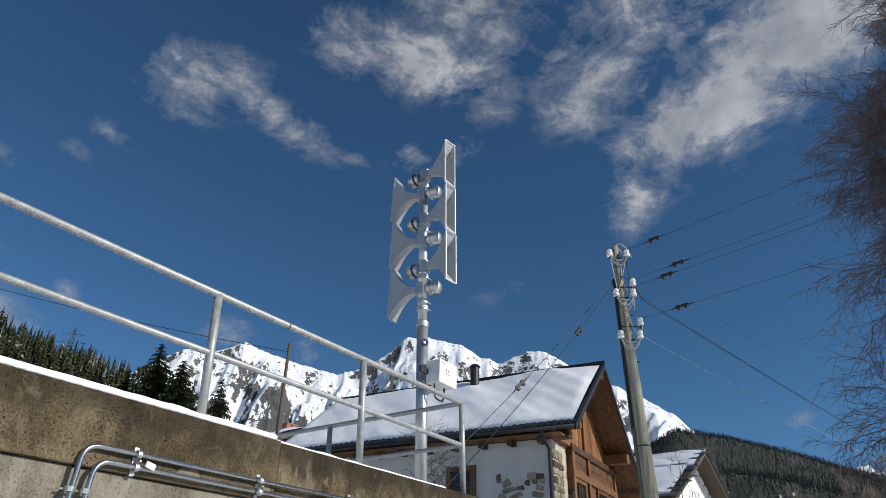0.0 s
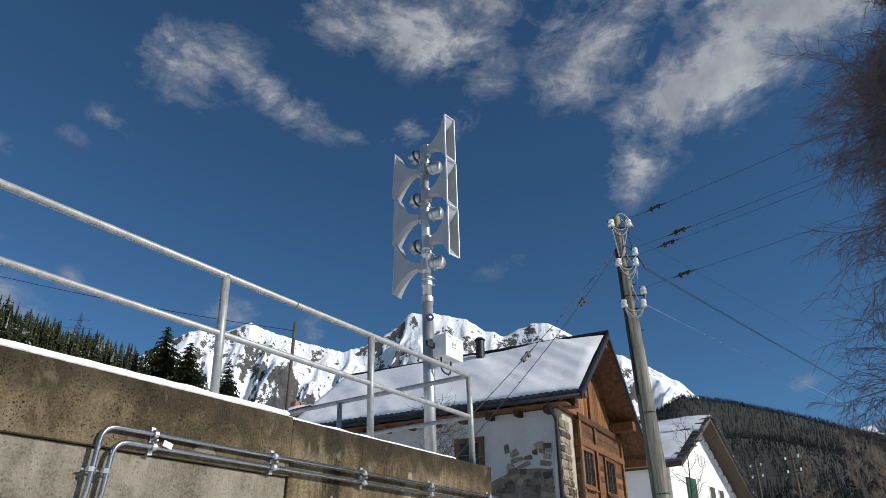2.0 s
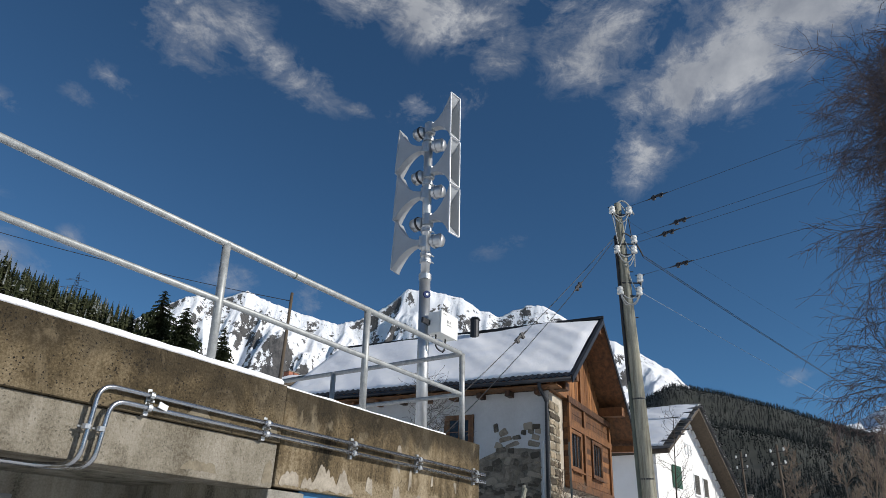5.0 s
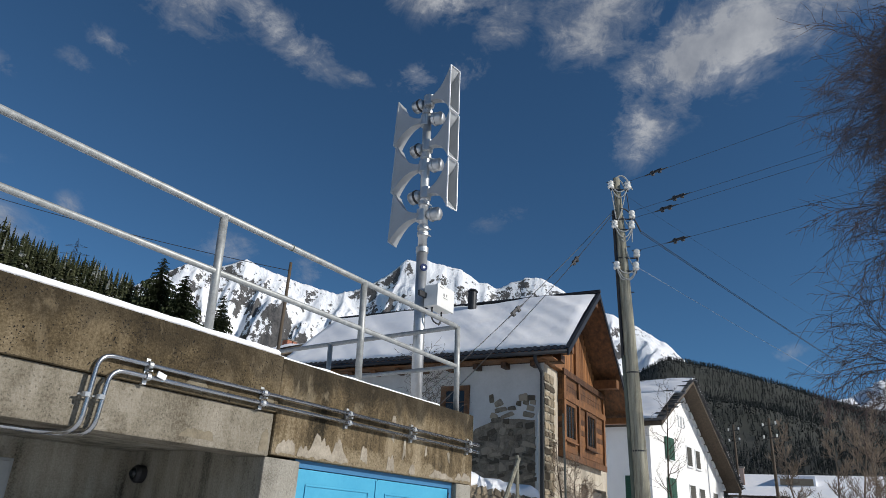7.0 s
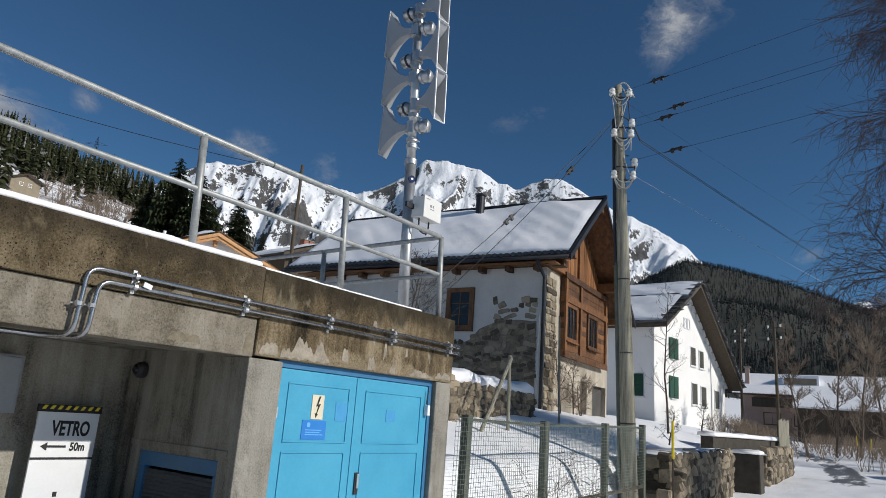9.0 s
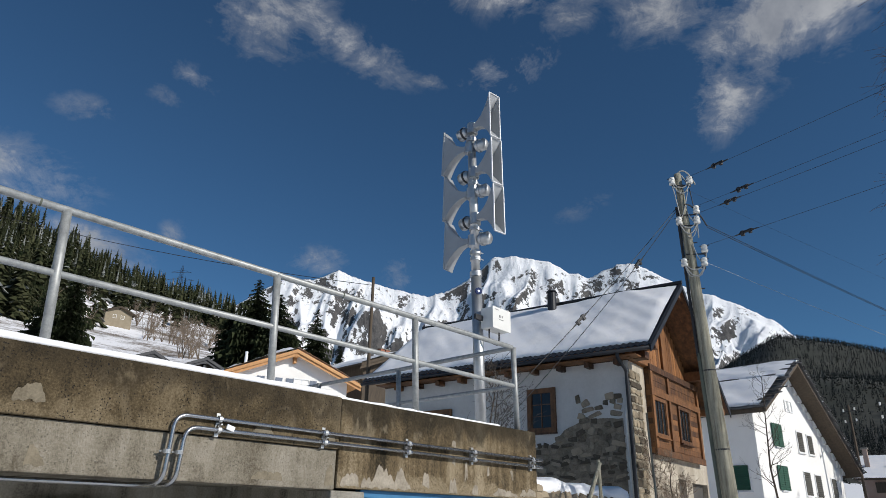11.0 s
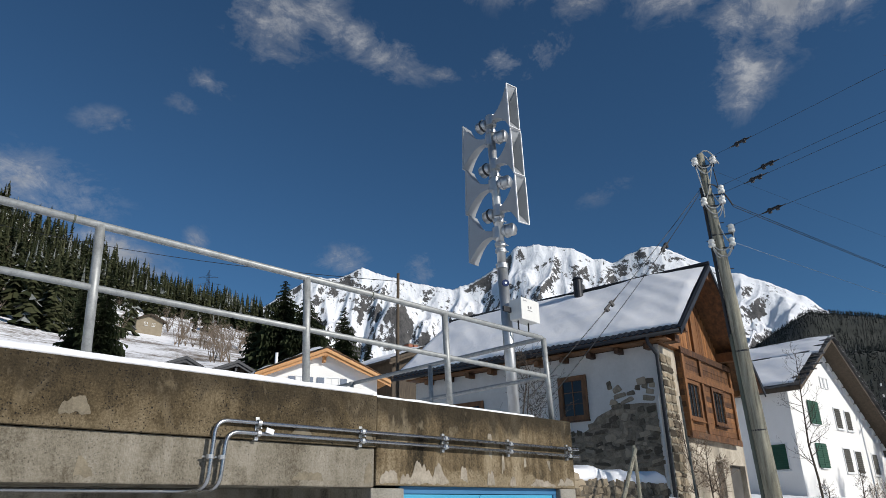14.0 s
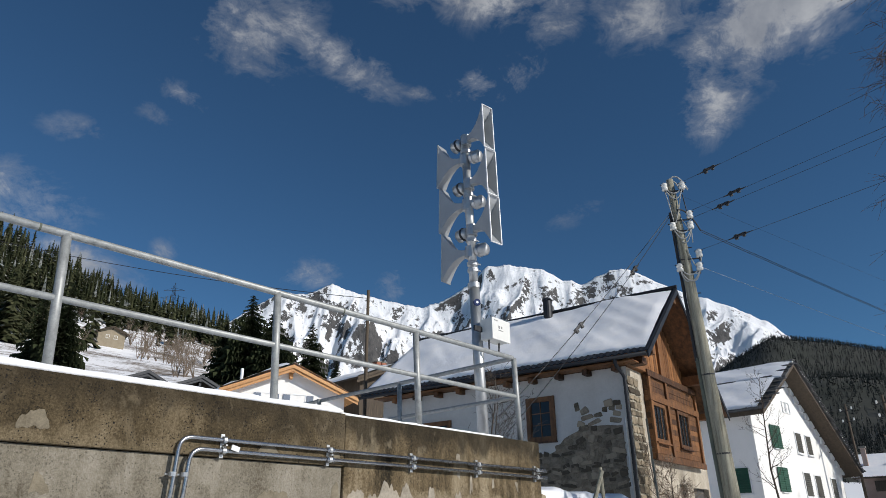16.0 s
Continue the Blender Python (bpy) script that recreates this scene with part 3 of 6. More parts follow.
def forest_hill_point(az, s):
    el = lerp_list(az, FOREST_RIDGE)
    foot, crest = 420.0, 1250.0
    r = foot + (crest - foot) * s
    a = radians(az)
    x, y = EYE[0] + r * math.cos(a), EYE[1] + r * math.sin(a)
    top = 1.8 + crest * math.tan(radians(el))
    base = 1.8 + foot * math.tan(radians(1.2))
    z = base + (top - base) * min(s, 1.0) - max(0.0, s - 1) * 500
    z += 22 * min(1, s * 4) * min(1.0, max(0.0, 1.05 - s) * 4) * noise.noise((x * 0.006, y * 0.006, 2))
    return (x, y, z)


FOREST_FLOOR = surface("forest_floor", (0.02, 0.025, 0.018), (0.07, 0.07, 0.06), 0.02, 0.3, 0.95, 0.0, 0.0)
forest_hill = grid_mesh("forest_hill", [-30 + 1.0 * i for i in range(71)], [i / 24 for i in range(30)], forest_hill_point, FOREST_FLOOR)
tagged(forest_hill, "steep valley side covered in dark conifer forest", "hill", kind="structure")

LEFT_RIDGE = [(52, 9), (56, 12.2), (59.9, 14.4), (62.8, 15.4), (65.5, 15.8), (67.8, 16.4), (70.1, 17.2), (73.6, 18.6), (75.8, 19.4), (79.6, 20.9), (84, 22), (95, 23), (120, 22), (150, 16)]


def left_hill_point(az, s):
    el = lerp_list(az, LEFT_RIDGE)
    foot, crest = 95.0, 430.0
    r = foot + (crest - foot) * s
    a = radians(az)
    x, y = EYE[0] + r * math.cos(a), EYE[1] + r * math.sin(a)
    low = min(el - 0.5, 11.0)
    e = low + (el - low) * (min(s, 1.0) ** 0.75)
    z = 1.8 + r * math.tan(radians(e)) - max(0.0, s - 1) * 500
    z += 2.2 * noise.noise((x * 0.03, y * 0.03, 4)) * min(1, s * 6)
    return (x, y, z)


SLOPE = surface("snowy_pasture", (0.15, 0.115, 0.08), (0.86, 0.86, 0.88), 0.07, 0.9, 0.8, 0.0, 0.0, low=0.42, high=0.54)
left_hill = grid_mesh("pasture_slope", [50 + 0.5 * i for i in range(181)], [i / 70 for i in range(76)], left_hill_point, SLOPE)
tagged(left_hill, "snowy pasture slope with bare brown patches below the forest", "hill", kind="structure")

# ---- concrete garage and transformer block ----
block = thing("concrete_building", (0, 0, 0), "weathered concrete garage and transformer building with a stained parapet", "building", kind="structure")
# left bay: proud parapet above a lighter beam
part("parapet", cuboid(-11.0, -2.59, -0.024, 0.30, 2.412, 2.80, 0.012), PARAPET, block, "dark pitted concrete parapet with run-off stains")
part("beam", cuboid(-11.0, -2.585, 0.008, 0.30, 2.125, 2.408, 0.010), BEAM, block, "pale concrete beam with drip stains")
part("ceiling_slab", cuboid(-11.0, -2.59, 0.302, 5.2, 2.17, 2.60), INNER, block)
# right bay above the doors
part("parapet", cuboid(-2.575, 0.0, -0.006, 0.30, 2.14, 2.795, 0.012), STAINED, block, "brown-stained concrete parapet with pale flaked patches")
part("roof_slab", cuboid(-2.575, 0.0, 0.302, 5.2, 2.17, 2.60), BARE, block)
part("pier", cuboid(-2.62, -2.29, -0.002, 0.05, -0.1, 2.122, 0.012), BARE, block)
part("pier", cuboid(-0.255, 0.0, -0.002, 0.34, -0.1, 2.137, 0.012), BARE, block)
_bm = bmesh.new()
# side wall of the bay, with an opening for the vent shutter
for _y0, _y1, _z0, _z1 in ((0.052, 0.195, -0.1, 2.122), (1.196, 1.75, -0.1, 2.168), (0.196, 0.300, 1.372, 2.122), (0.301, 1.195, 1.372, 2.168), (0.196, 1.195, -0.1, 0.42)):
    box(_bm, -2.615, -2.40, _y0, _y1, _z0, _z1)
part("side_wall", _bm, INNER, block, "shaded concrete side wall with rust streaks")
part("back_wall", cuboid(-11.0, -2.602, 1.55, 1.75, -0.1, 2.168), INNER, block)
part("end_wall", cuboid(-0.2, -0.001, 0.342, 5.2, -0.1, 2.168), BARE, block)
part("end_wall", cuboid(-11.0, -10.8, 0.302, 5.2, -0.1, 2.124), BARE, block)
part("rear_wall", cuboid(-10.79, -0.21, 5.0, 5.2, -0.1, 2.168), BARE, block)
part("bay_floor", cuboid(-10.79, -2.63, 0.0, 1.549, -0.1, 0.125), INNER, block)

# pale patches where the face has flaked
def flake(x0, x1, z0, z1, drip, seed, face=-0.0045):
    """A thin ragged patch: a bumpy upper edge and drips running down from its lower one."""
    rnd = random.Random(seed)
    bm = bmesh.new()
    n = max(8, int((x1 - x0) / 0.012))
    up, lo = [], []
    for i in range(n + 1):
        u = i / n
        x = x0 + (x1 - x0) * u + rnd.uniform(-0.003, 0.003)
        body = (4 * u * (1 - u)) ** 0.38
        zt = z0 + (z1 - z0) * max(0.03, body * (0.68 + 0.75 * noise.noise((x * 9, seed, 0)) + 0.3 * noise.noise((x * 34, seed, 1))))
        zb = z0 - drip * max(0.0, 0.35 + noise.noise((x * 26, seed, 4)))
        up.append((x, min(zt, 2.64)))
        lo.append((x, max(2.146, zb)))
    ring = [bm.verts.new((x, face - 0.0045, z)) for x, z in up + lo[::-1]]
    back = [bm.verts.new((x, face, z)) for x, z in up + lo[::-1]]
    m = len(up)
    for k in range(m - 1):
        bm.faces.new((ring[k], ring[k + 1], ring[2 * m - 2 - k], ring[2 * m - 1 - k]))
    for k in range(2 * m):
        j = (k + 1) % (2 * m)
        bm.faces.new((ring[k], back[k], back[j], ring[j]))
    bmesh.ops.recalc_face_normals(bm, faces=bm.faces[:])
    return bm


FLAKE = surface("flaked_concrete", (0.11, 0.09, 0.062), (0.40, 0.355, 0.285), 7, 70, 0.9, 0.0, 0.5)
for _i, _q in enumerate([(-2.545, -2.36, 2.165, 2.30, 0.02), (-2.34, -1.80, 2.165, 2.37, 0.02), (-1.66, -1.575, 2.20, 2.34, 0.04), (-1.325, -1.225, 2.16, 2.33, 0.02), (-1.29, -1.25, 2.40, 2.47, 0.03), (-1.30, -1.24, 2.545, 2.60, 0.05), (-1.02, -0.93, 2.165, 2.23, 0.02), (-0.72, -0.34, 2.16, 2.225, 0.015), (-0.30, -0.03, 2.17, 2.29, 0.02), (-1.12, -1.08, 2.30, 2.42, 0.06), (-0.80, -0.765, 2.36, 2.43, 0.08), (-0.45, -0.40, 2.37, 2.42, 0.09)]):
    part("flaked_patch", flake(*_q, _i * 1.7), FLAKE, block, "pale flaked patch")

LIME = surface("lime_wash_out", (0.085, 0.069, 0.044), (0.25, 0.215, 0.155), 7, 70, 0.9, 0.0, 0.5)
for _i, _q in enumerate([(-4.84, -4.67, 2.50, 2.60, 0.03), (-5.27, -5.15, 2.44, 2.58, 0.02), (-3.36, -3.14, 2.435, 2.50, 0.015), (-6.1, -5.9, 2.45, 2.56, 0.02), (-2.70, -2.63, 2.43, 2.58, 0.01)]):
    part("lime_streak", flake(*_q, 30 + _i * 2.3, -0.0225), LIME, block, "pale lime streak")
for _i, _q in enumerate([(-4.7, -4.6, 2.17, 2.33, 0.02), (-3.3, -3.05, 2.17, 2.24, 0.01), (-2.68, -2.60, 2.16, 2.36, 0.02)]):
    part("lime_streak", flake(*_q, 50 + _i * 2.3, 0.0105), LIME, block, "pale lime streak")

# snow along the parapet
def snow_strip(x0, x1, y0, y1, z, h, n, seed):
    bm = bmesh.new()
    rows = []
    for i in range(n + 1):
        x = x0 + (x1 - x0) * i / n
        k = noise.noise((x * 1.7, seed, 0)) * 0.35 + noise.noise((x * 6, seed, 2)) * 0.18
        hh = h * (1 + k)
        lip = 0.012 * noise.noise((x * 4, seed, 5))
        prof = [(y0 + 0.006 + lip, z), (y0 + lip, z + hh * 0.45), (y0 + 0.03 + lip, z + hh * 0.9), (y0 + 0.09, z + hh * 1.05), ((y0 + y1) / 2, z + hh * 1.1), (y1 - 0.03, z + hh * 0.9), (y1, z)]
        rows.append([bm.verts.new((x, y, zz)) for y, zz in prof])
    for a, b in zip(rows, rows[1:]):
        for k in range(len(a)):
            bm.faces.new((a[k], b[k], b[(k + 1) % len(a)], a[(k + 1) % len(a)]))
    bm.faces.new(rows[0]), bm.faces.new(rows[-1][::-1])
    bmesh.ops.recalc_face_normals(bm, faces=bm.faces[:])
    return bm


_s = link_mesh("snow_cap", snow_strip(-10.9, -2.62, -0.016, 0.34, 2.80, 0.05, 160, 1.0), SNOW, True)
tagged(_s, "thin ragged cap of snow on the concrete parapet", "snow", kind="stuff")
_s = link_mesh("snow_cap", snow_strip(-2.60, -0.55, 0.03, 0.34, 2.795, 0.03, 60, 4.0), SNOW, True)
tagged(_s, "thin ragged cap of snow on the concrete parapet", "snow", kind="stuff")
_s = link_mesh("deck_snow", cuboid(-10.9, -0.05, 0.345, 5.1, 2.602, 2.72, 0.02), SNOW)
tagged(_s, "snow lying on the flat concrete roof deck", "snow", kind="stuff")

# ---- blue steel double door ----
door = thing("double_door", (-2.29, 0.06, 0.12), "sky-blue painted steel double door with louvred foot panels", "door", kind="structure")
W_OPEN = 2.035
part("door_frame", cuboid(0.0, W_OPEN, -0.01, 0.05, 1.965, 2.02, 0.004), BLUEFRAME, door)
part("door_frame", cuboid(0.0, 0.03, -0.01, 0.05, 0.0, 1.964), BLUEFRAME, door)
part("door_frame", cuboid(W_OPEN - 0.05, W_OPEN, -0.01, 0.05, 0.0, 1.964), BLUEFRAME, door)


def leaf(x0, x1):
    body = part("door_leaf", cuboid(x0, x1, 0.0, 0.04, 0.02, 1.96, 0.003), BLUE, door)
    panels = ((1.40, 1.86), (0.70, 1.33), (0.10, 0.62))
    for i, (z0, z1) in enumerate(panels):
        a, b = x0 + 0.10, x1 - 0.10
        bm = bmesh.new()
        t = 0.012
        for q in ((a, b, z1 - t, z1), (a, b, z0, z0 + t), (a, a + t, z0 + t, z1 - t), (b - t, b, z0 + t, z1 - t)):
            box(bm, q[0], q[1], -0.009, 0.001, q[2], q[3], 0.002)
        part("panel_bead", bm, BLUE, body)
        if i == 2:
            k, n = 0, 16
            for j in range(n):
                z = z0 + 0.03 + (z1 - z0 - 0.06) * j / (n - 1)
                bm = cuboid(a + 0.03, b - 0.03, -0.012, 0.012, -0.011, 0.011, 0, pose(0, -0.004, z, 38, 0, 0))
                part("slat", bm, BLUE, body)
    return body


left_leaf = leaf(0.035, 0.945)
right_leaf = leaf(0.952, 1.98)
part("door_gap_cover", cuboid(0.925, 0.955, -0.008, -0.001, 0.03, 1.95, 0.002), BLUE, left_leaf)
part("handle_plate", cuboid(1.005, 1.055, -0.014, -0.002, 0.98, 1.16, 0.004), DARKSTEEL, right_leaf, "black recessed lever handle")
part("handle_lever", cuboid(1.018, 1.042, -0.03, -0.015, 1.03, 1.15, 0.005), GALV, right_leaf)
part("lock_cylinder", rod([(1.025, -0.012, 0.90), (1.025, 0.002, 0.90)], 0.02, 12), DARKSTEEL, right_leaf)
part("door_stay", rod([(1.955, -0.03, 1.93), (1.945, -0.02, 1.79)], 0.006, 6), DARKSTEEL, right_leaf)
part("stay_bracket", cuboid(1.935, 1.975, -0.05, -0.001, 1.68, 1.78, 0.005), SIGNWHITE, right_leaf, "white metal bracket")
part("hinge", rod([(0.03, -0.018, 1.58), (0.03, -0.018, 1.66)], 0.012, 8), GALV, left_leaf)

# stickers on the door
warning = thing("warning_sign", (-1.88, 0.0585, 1.705), "cream high-voltage warning sticker with a black lightning arrow", "sign")
part("plate", cuboid(0, 0.135, -0.003, 0, 0, 0.195, 0.0), CREAM, warning)
_bm = bmesh.new()
prism(_bm, [(0.105, 0.185), (0.065, 0.10), (0.10, 0.105), (0.075, 0.045), (0.055, 0.05), (0.075, 0.012), (0.105, 0.04), (0.09, 0.045), (0.135, 0.125), (0.10, 0.12), (0.13, 0.185)], -0.005, -0.0031)
bmesh.ops.scale(_bm, vec=(0.72, 1, 1), verts=_bm.verts[:])
part("lightning_arrow", _bm, BLACKPAINT, warning)
notice = thing("notice_sticker", (-1.965, 0.0585, 1.545), "small blue notice sticker with faded illegible lines", "sign")
part("plate", cuboid(0, 0.27, -0.003, 0, 0, 0.15), SIGNBLUE, notice)
PALEBLUE = surface("faded_print", (0.10, 0.34, 0.66), (0.14, 0.40, 0.72), 8, 60, 0.5, 0.0, 0.0)
for _j, _l in enumerate((0.20, 0.16, 0.18)):
    part("text_bar", cuboid(0.04, 0.04 + _l, -0.005, -0.0031, 0.035 + 0.018 * _j, 0.042 + 0.018 * _j), PALEBLUE, notice)
part("round_mark", rod([(0.07, -0.005, 0.115), (0.07, -0.0031, 0.115)], 0.02, 14), PALEBLUE, notice)
for _x, _z, _w, _h in ((-1.60, 1.70, 0.16, 0.15), (-0.93, 1.72, 0.13, 0.10)):
    _t = thing("sticker_residue", (_x, 0.0585, _z), "darker square of old sticker residue on the blue door", "sticker", "old sticker marks")
    part("film", cuboid(0, _w, -0.002, 0, 0, _h), surface("residue", (0.04, 0.24, 0.47), (0.06, 0.30, 0.54), 14, 60, 0.7, 0.0, 0.0), _t)

# vent shutter in the bay's side wall
vent = thing("vent_shutter", (-2.605, 0.197, 0.42), "louvred steel vent shutter in a blue frame", "vent", kind="structure")
for _q in ((0.0, 0.995, 0.84, 0.95), (0.0, 0.045, 0.0, 0.839), (0.92, 0.995, 0.0, 0.839)):
    part("frame", cuboid(0.0, 0.06, _q[0], _q[1], _q[2], _q[3], 0.004), BLUEFRAME, vent)
for _j in range(26):
    part("slat", cuboid(-0.002, 0.03, 0.047, 0.918, -0.012, 0.012, 0, pose(0.02, 0, 0.03 + 0.031 * _j, 0, 35, 0)), surface("vent_slat", (0.10, 0.11, 0.115), (0.17, 0.18, 0.185), 6, 60, 0.5, 0.3, 0.0) if _j == 0 else bpy.data.materials["vent_slat"], vent)
part("lintel_trace", cuboid(-0.022, -0.009, -0.10, 1.12, 0.985, 1.03, 0.004), INNER, vent)

lamp = thing("bulkhead_lamp", (-2.615, 1.33, 2.0), "round black bulkhead lamp on the bay wall", "lamp")
part("housing", rod([(0, 0, 0), (-0.05, 0, 0), (-0.075, 0, 0)], [0.066, 0.066, 0.048], 20), DARKSTEEL, lamp)
part("lens", rod([(-0.076, 0, 0), (-0.095, 0, 0)], [0.040, 0.024], 16), GLASS, lamp)

# twin steel conduits along the face
for _k, (_zz, _xx, _yy) in enumerate(((2.515, -3.925, -0.05), (2.448, -3.845, -0.05))):
    c = thing("conduit", (0, 0, 0), "bright steel cable conduit bent round the beam's underside", "pipe", "twin conduits")
    pts = bend([(0.035, _yy, _zz), (_xx, _yy, _zz), (_xx - 0.02, _yy, 2.10), (_xx - 0.10, 0.14, 2.095), (-6.8, 0.16, 2.095)], 0.085, 6)
    part("pipe", rod(pts, 0.0145, 10), CONDUIT, c, smooth=True)
    for _x in (-2.75, -1.88, -1.04, -0.13):
        part("coupling", rod([(_x - 0.03, _yy, _zz), (_x + 0.03, _yy, _zz)], 0.0205, 10), CONDUIT, c)
for _x in (-3.62, -2.75, -1.88, -1.04, -0.13):
    c = thing("pipe_clamp", (_x, 0, 2.48), "double steel pipe clamp bolted to the concrete", "clamp", "pipe clamps")
    part("rail", cuboid(-0.014, 0.014, -0.03, 0.0, -0.075, 0.075, 0.003), GALV, c)
    for _z in (0.035, -0.032):
        part("saddle", rod([(-0.012, -0.05, _z), (0.012, -0.05, _z)], 0.023, 10), GALV, c)
    part("bolt", rod([(0, -0.03, 0.0), (0, -0.085, 0.0)], 0.006, 6), GALV, c)
for _x, _z in ((-3.945, 2.29), (-3.865, 2.29)):
    c = thing("pipe_clamp", (_x, 0, _z), "single steel pipe clamp bolted to the concrete", "clamp", "pipe clamps")
    part("saddle", rod([(0, -0.05, -0.012), (0, -0.05, 0.012)], 0.023, 10), GALV, c)
    part("bolt", rod([(-0.04, -0.03, 0), (0.035, -0.03, 0)], 0.006, 6), GALV, c)
_t = thing("cable_tag", (-3.58, -0.06, 2.475), "small white cable tag tied to the conduit", "tag")
part("tag", cuboid(0, 0.06, -0.012, 0.0, -0.02, 0.014, 0.004, pose(0, -0.012, 0, 0, 14, 0)), SIGNWHITE, _t)

# ---- tubular railing ----
rail = thing("railing", (0, 0, 0), "galvanised tubular steel railing on the concrete parapet", "railing")
Y_R, Z_T, Z_M, LEAN = 0.06, 3.642, 3.24, 0.045
POSTS = (-9.32, -7.80, -6.28, -4.765, -3.24, -1.745, -0.27)
part("top_rail", rod(bend([(-9.8, Y_R, Z_T), (-0.27, Y_R, Z_T), (-0.22, 5.05, Z_T - 0.03)], 0.05), 0.0245, 12), RAILPAINT, rail, smooth=True)
part("middle_rail", rod(bend([(-9.8, Y_R, Z_M), (-0.25, Y_R, Z_M), (-0.20, 5.05, Z_M - 0.03)], 0.05), 0.021, 12), RAILPAINT, rail, smooth=True)
for _x in POSTS:
    p = part("post", rod([(_x, Y_R, Z_T), (_x + LEAN, Y_R, 2.78)], 0.0285, 12), RAILPAINT, rail, smooth=True)
for _y in (1.80, 3.35, 4.90):
    part("post", rod([(-0.26, _y, Z_T), (-0.22, _y, 2.60)], 0.0285, 12), RAILPAINT, rail, smooth=True)
for _x in (-7.1, -4.92, -2.6):
    part("sleeve", rod([(_x - 0.006, Y_R, Z_T), (_x + 0.006, Y_R, Z_T)], 0.0256, 12), FENCEPOST, rail)

# ---- siren pole with six horns ----
siren = thing("siren_pole", (-0.06, 0.66, 2.60), "galvanised warning-siren pole with six staggered horn loudspeakers", "siren")
TOP = Vector((-0.20, 0.0, 4.02))            # head, relative to the foot


def on_pole(z):
    return TOP * (z / TOP.z)


part("mast", rod([on_pole(0), on_pole(2.02)], 0.062, 20), GALV, siren, smooth=True)
part("collar", rod([on_pole(2.00), on_pole(2.06)], 0.072, 20), GALV, siren)
part("upper_mast", rod([on_pole(2.05), on_pole(4.02)], 0.052, 20), GALV, siren, smooth=True)
part("mast_cap", rod([on_pole(4.02), on_pole(4.05)], [0.056, 0.03], 16), GALV, siren)


def horn_mesh(length, tall, wide):
    """An open rectangular flare along +x: throat at 0.06, mouth at length, with walls of its own thickness."""
    bm = bmesh.new()
    n = 10
    outer, inner = [], []
    for i in range(n + 1):
        t = i / n
        x = 0.06 + (length - 0.06) * t
        hz = 0.035 + (tall / 2 - 0.035) * (t ** 2.4)
        hy = 0.035 + (wide / 2 - 0.035) * (t ** 1.3)
        outer.append([bm.verts.new((x, sy * hy, sz * hz)) for sy, sz in ((-1, -1), (1, -1), (1, 1), (-1, 1))])
        inner.append([bm.verts.new((x, sy * (hy - 0.008), sz * (hz - 0.008))) for sy, sz in ((-1, -1), (1, -1), (1, 1), (-1, 1))])
    for rings, flip in ((outer, False), (inner, True)):
        for a, b in zip(rings, rings[1:]):
            for k in range(4):
                f = (a[k], a[(k + 1) % 4], b[(k + 1) % 4], b[k])
                bm.faces.new(f[::-1] if flip else f)
    for k in range(4):
        bm.faces.new((outer[-1][k], outer[-1][(k + 1) % 4], inner[-1][(k + 1) % 4], inner[-1][k]))
    bm.faces.new(outer[0][::-1]), bm.faces.new(inner[0])
    bmesh.ops.recalc_face_normals(bm, faces=bm.faces[:])
    return bm


def mouth_rim(length, tall, wide):
    bm = bmesh.new()
    t, y, z = 0.009, wide / 2 + 0.003, tall / 2 + 0.0
    for q in ((-y, y, z - t, z), (-y, y, -z, -z + t), (-y, -y + t, -z + t, z - t), (y - t, y, -z + t, z - t)):
        box(bm, length - 0.006, length + 0.012, q[0], q[1], q[2], q[3], 0.003)
    return bm


HORN_H, HORN_W = 0.622, 0.17
for side, az, HORN_L, zs in ((0, -97, 0.42, (3.95, 3.335, 2.72)), (1, 95, 0.388, (3.69, 3.07, 2.45))):
    for z in zs:
        m = Matrix.Translation(on_pole(z)) @ pose(0, 0, 0, 0, -1.5, az)

        def placed(bm):
            bmesh.ops.transform(bm, matrix=m, verts=bm.verts[:])
            return bm
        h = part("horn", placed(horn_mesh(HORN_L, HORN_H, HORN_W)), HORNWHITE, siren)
        # road-side rims take the sun-brightened colour, the others plain enamel
        part("mouth_rim", placed(mouth_rim(HORN_L, HORN_H, HORN_W)), HORNRIMLIT if side == 0 else HORNWHITE, h)
        part("throat_clamp", placed(rod([(0.02, 0, -0.07), (0.02, 0, 0.07)], 0.066, 14)), GALV, h)
        d = part("driver", placed(rod([(-0.06, 0, 0), (-0.085, 0, 0), (-0.20, 0, 0), (-0.225, 0, 0)], [0.05, 0.073, 0.078, 0.05], 18)), GALV, h, "round grey compression driver", True)
        part("driver_ring", placed(rod([(-0.10, 0, 0), (-0.125, 0, 0)], 0.084, 18)), DARKSTEEL if side == 0 else GALV, h)
for z in (2.3, 2.22, 2.6, 3.2, 3.8):
    q = on_pole(z)
    part("bracket", rod([on_pole(z - 0.022), on_pole(z + 0.022)], 0.066, 16), GALV, siren)
    part("bolt", rod([(q.x + 0.085, q.y - 0.05, z), (q.x - 0.085, q.y - 0.05, z)], 0.007, 6), GALV, siren)
_q = on_pole(1.81)
_bm = rod([(0.0, 0, 0), (0.066, 0, 0)], 0.042, 20)
bmesh.ops.transform(_bm, matrix=pose(_q.x, _q.y, _q.z, 0, 0, -118), verts=_bm.verts[:])
part("round_badge", _bm, surface("navy_badge", (0.01, 0.022, 0.08), (0.018, 0.034, 0.11), 9, 60, 0.85, 0.0, 0.0), siren, "round dark-blue badge")
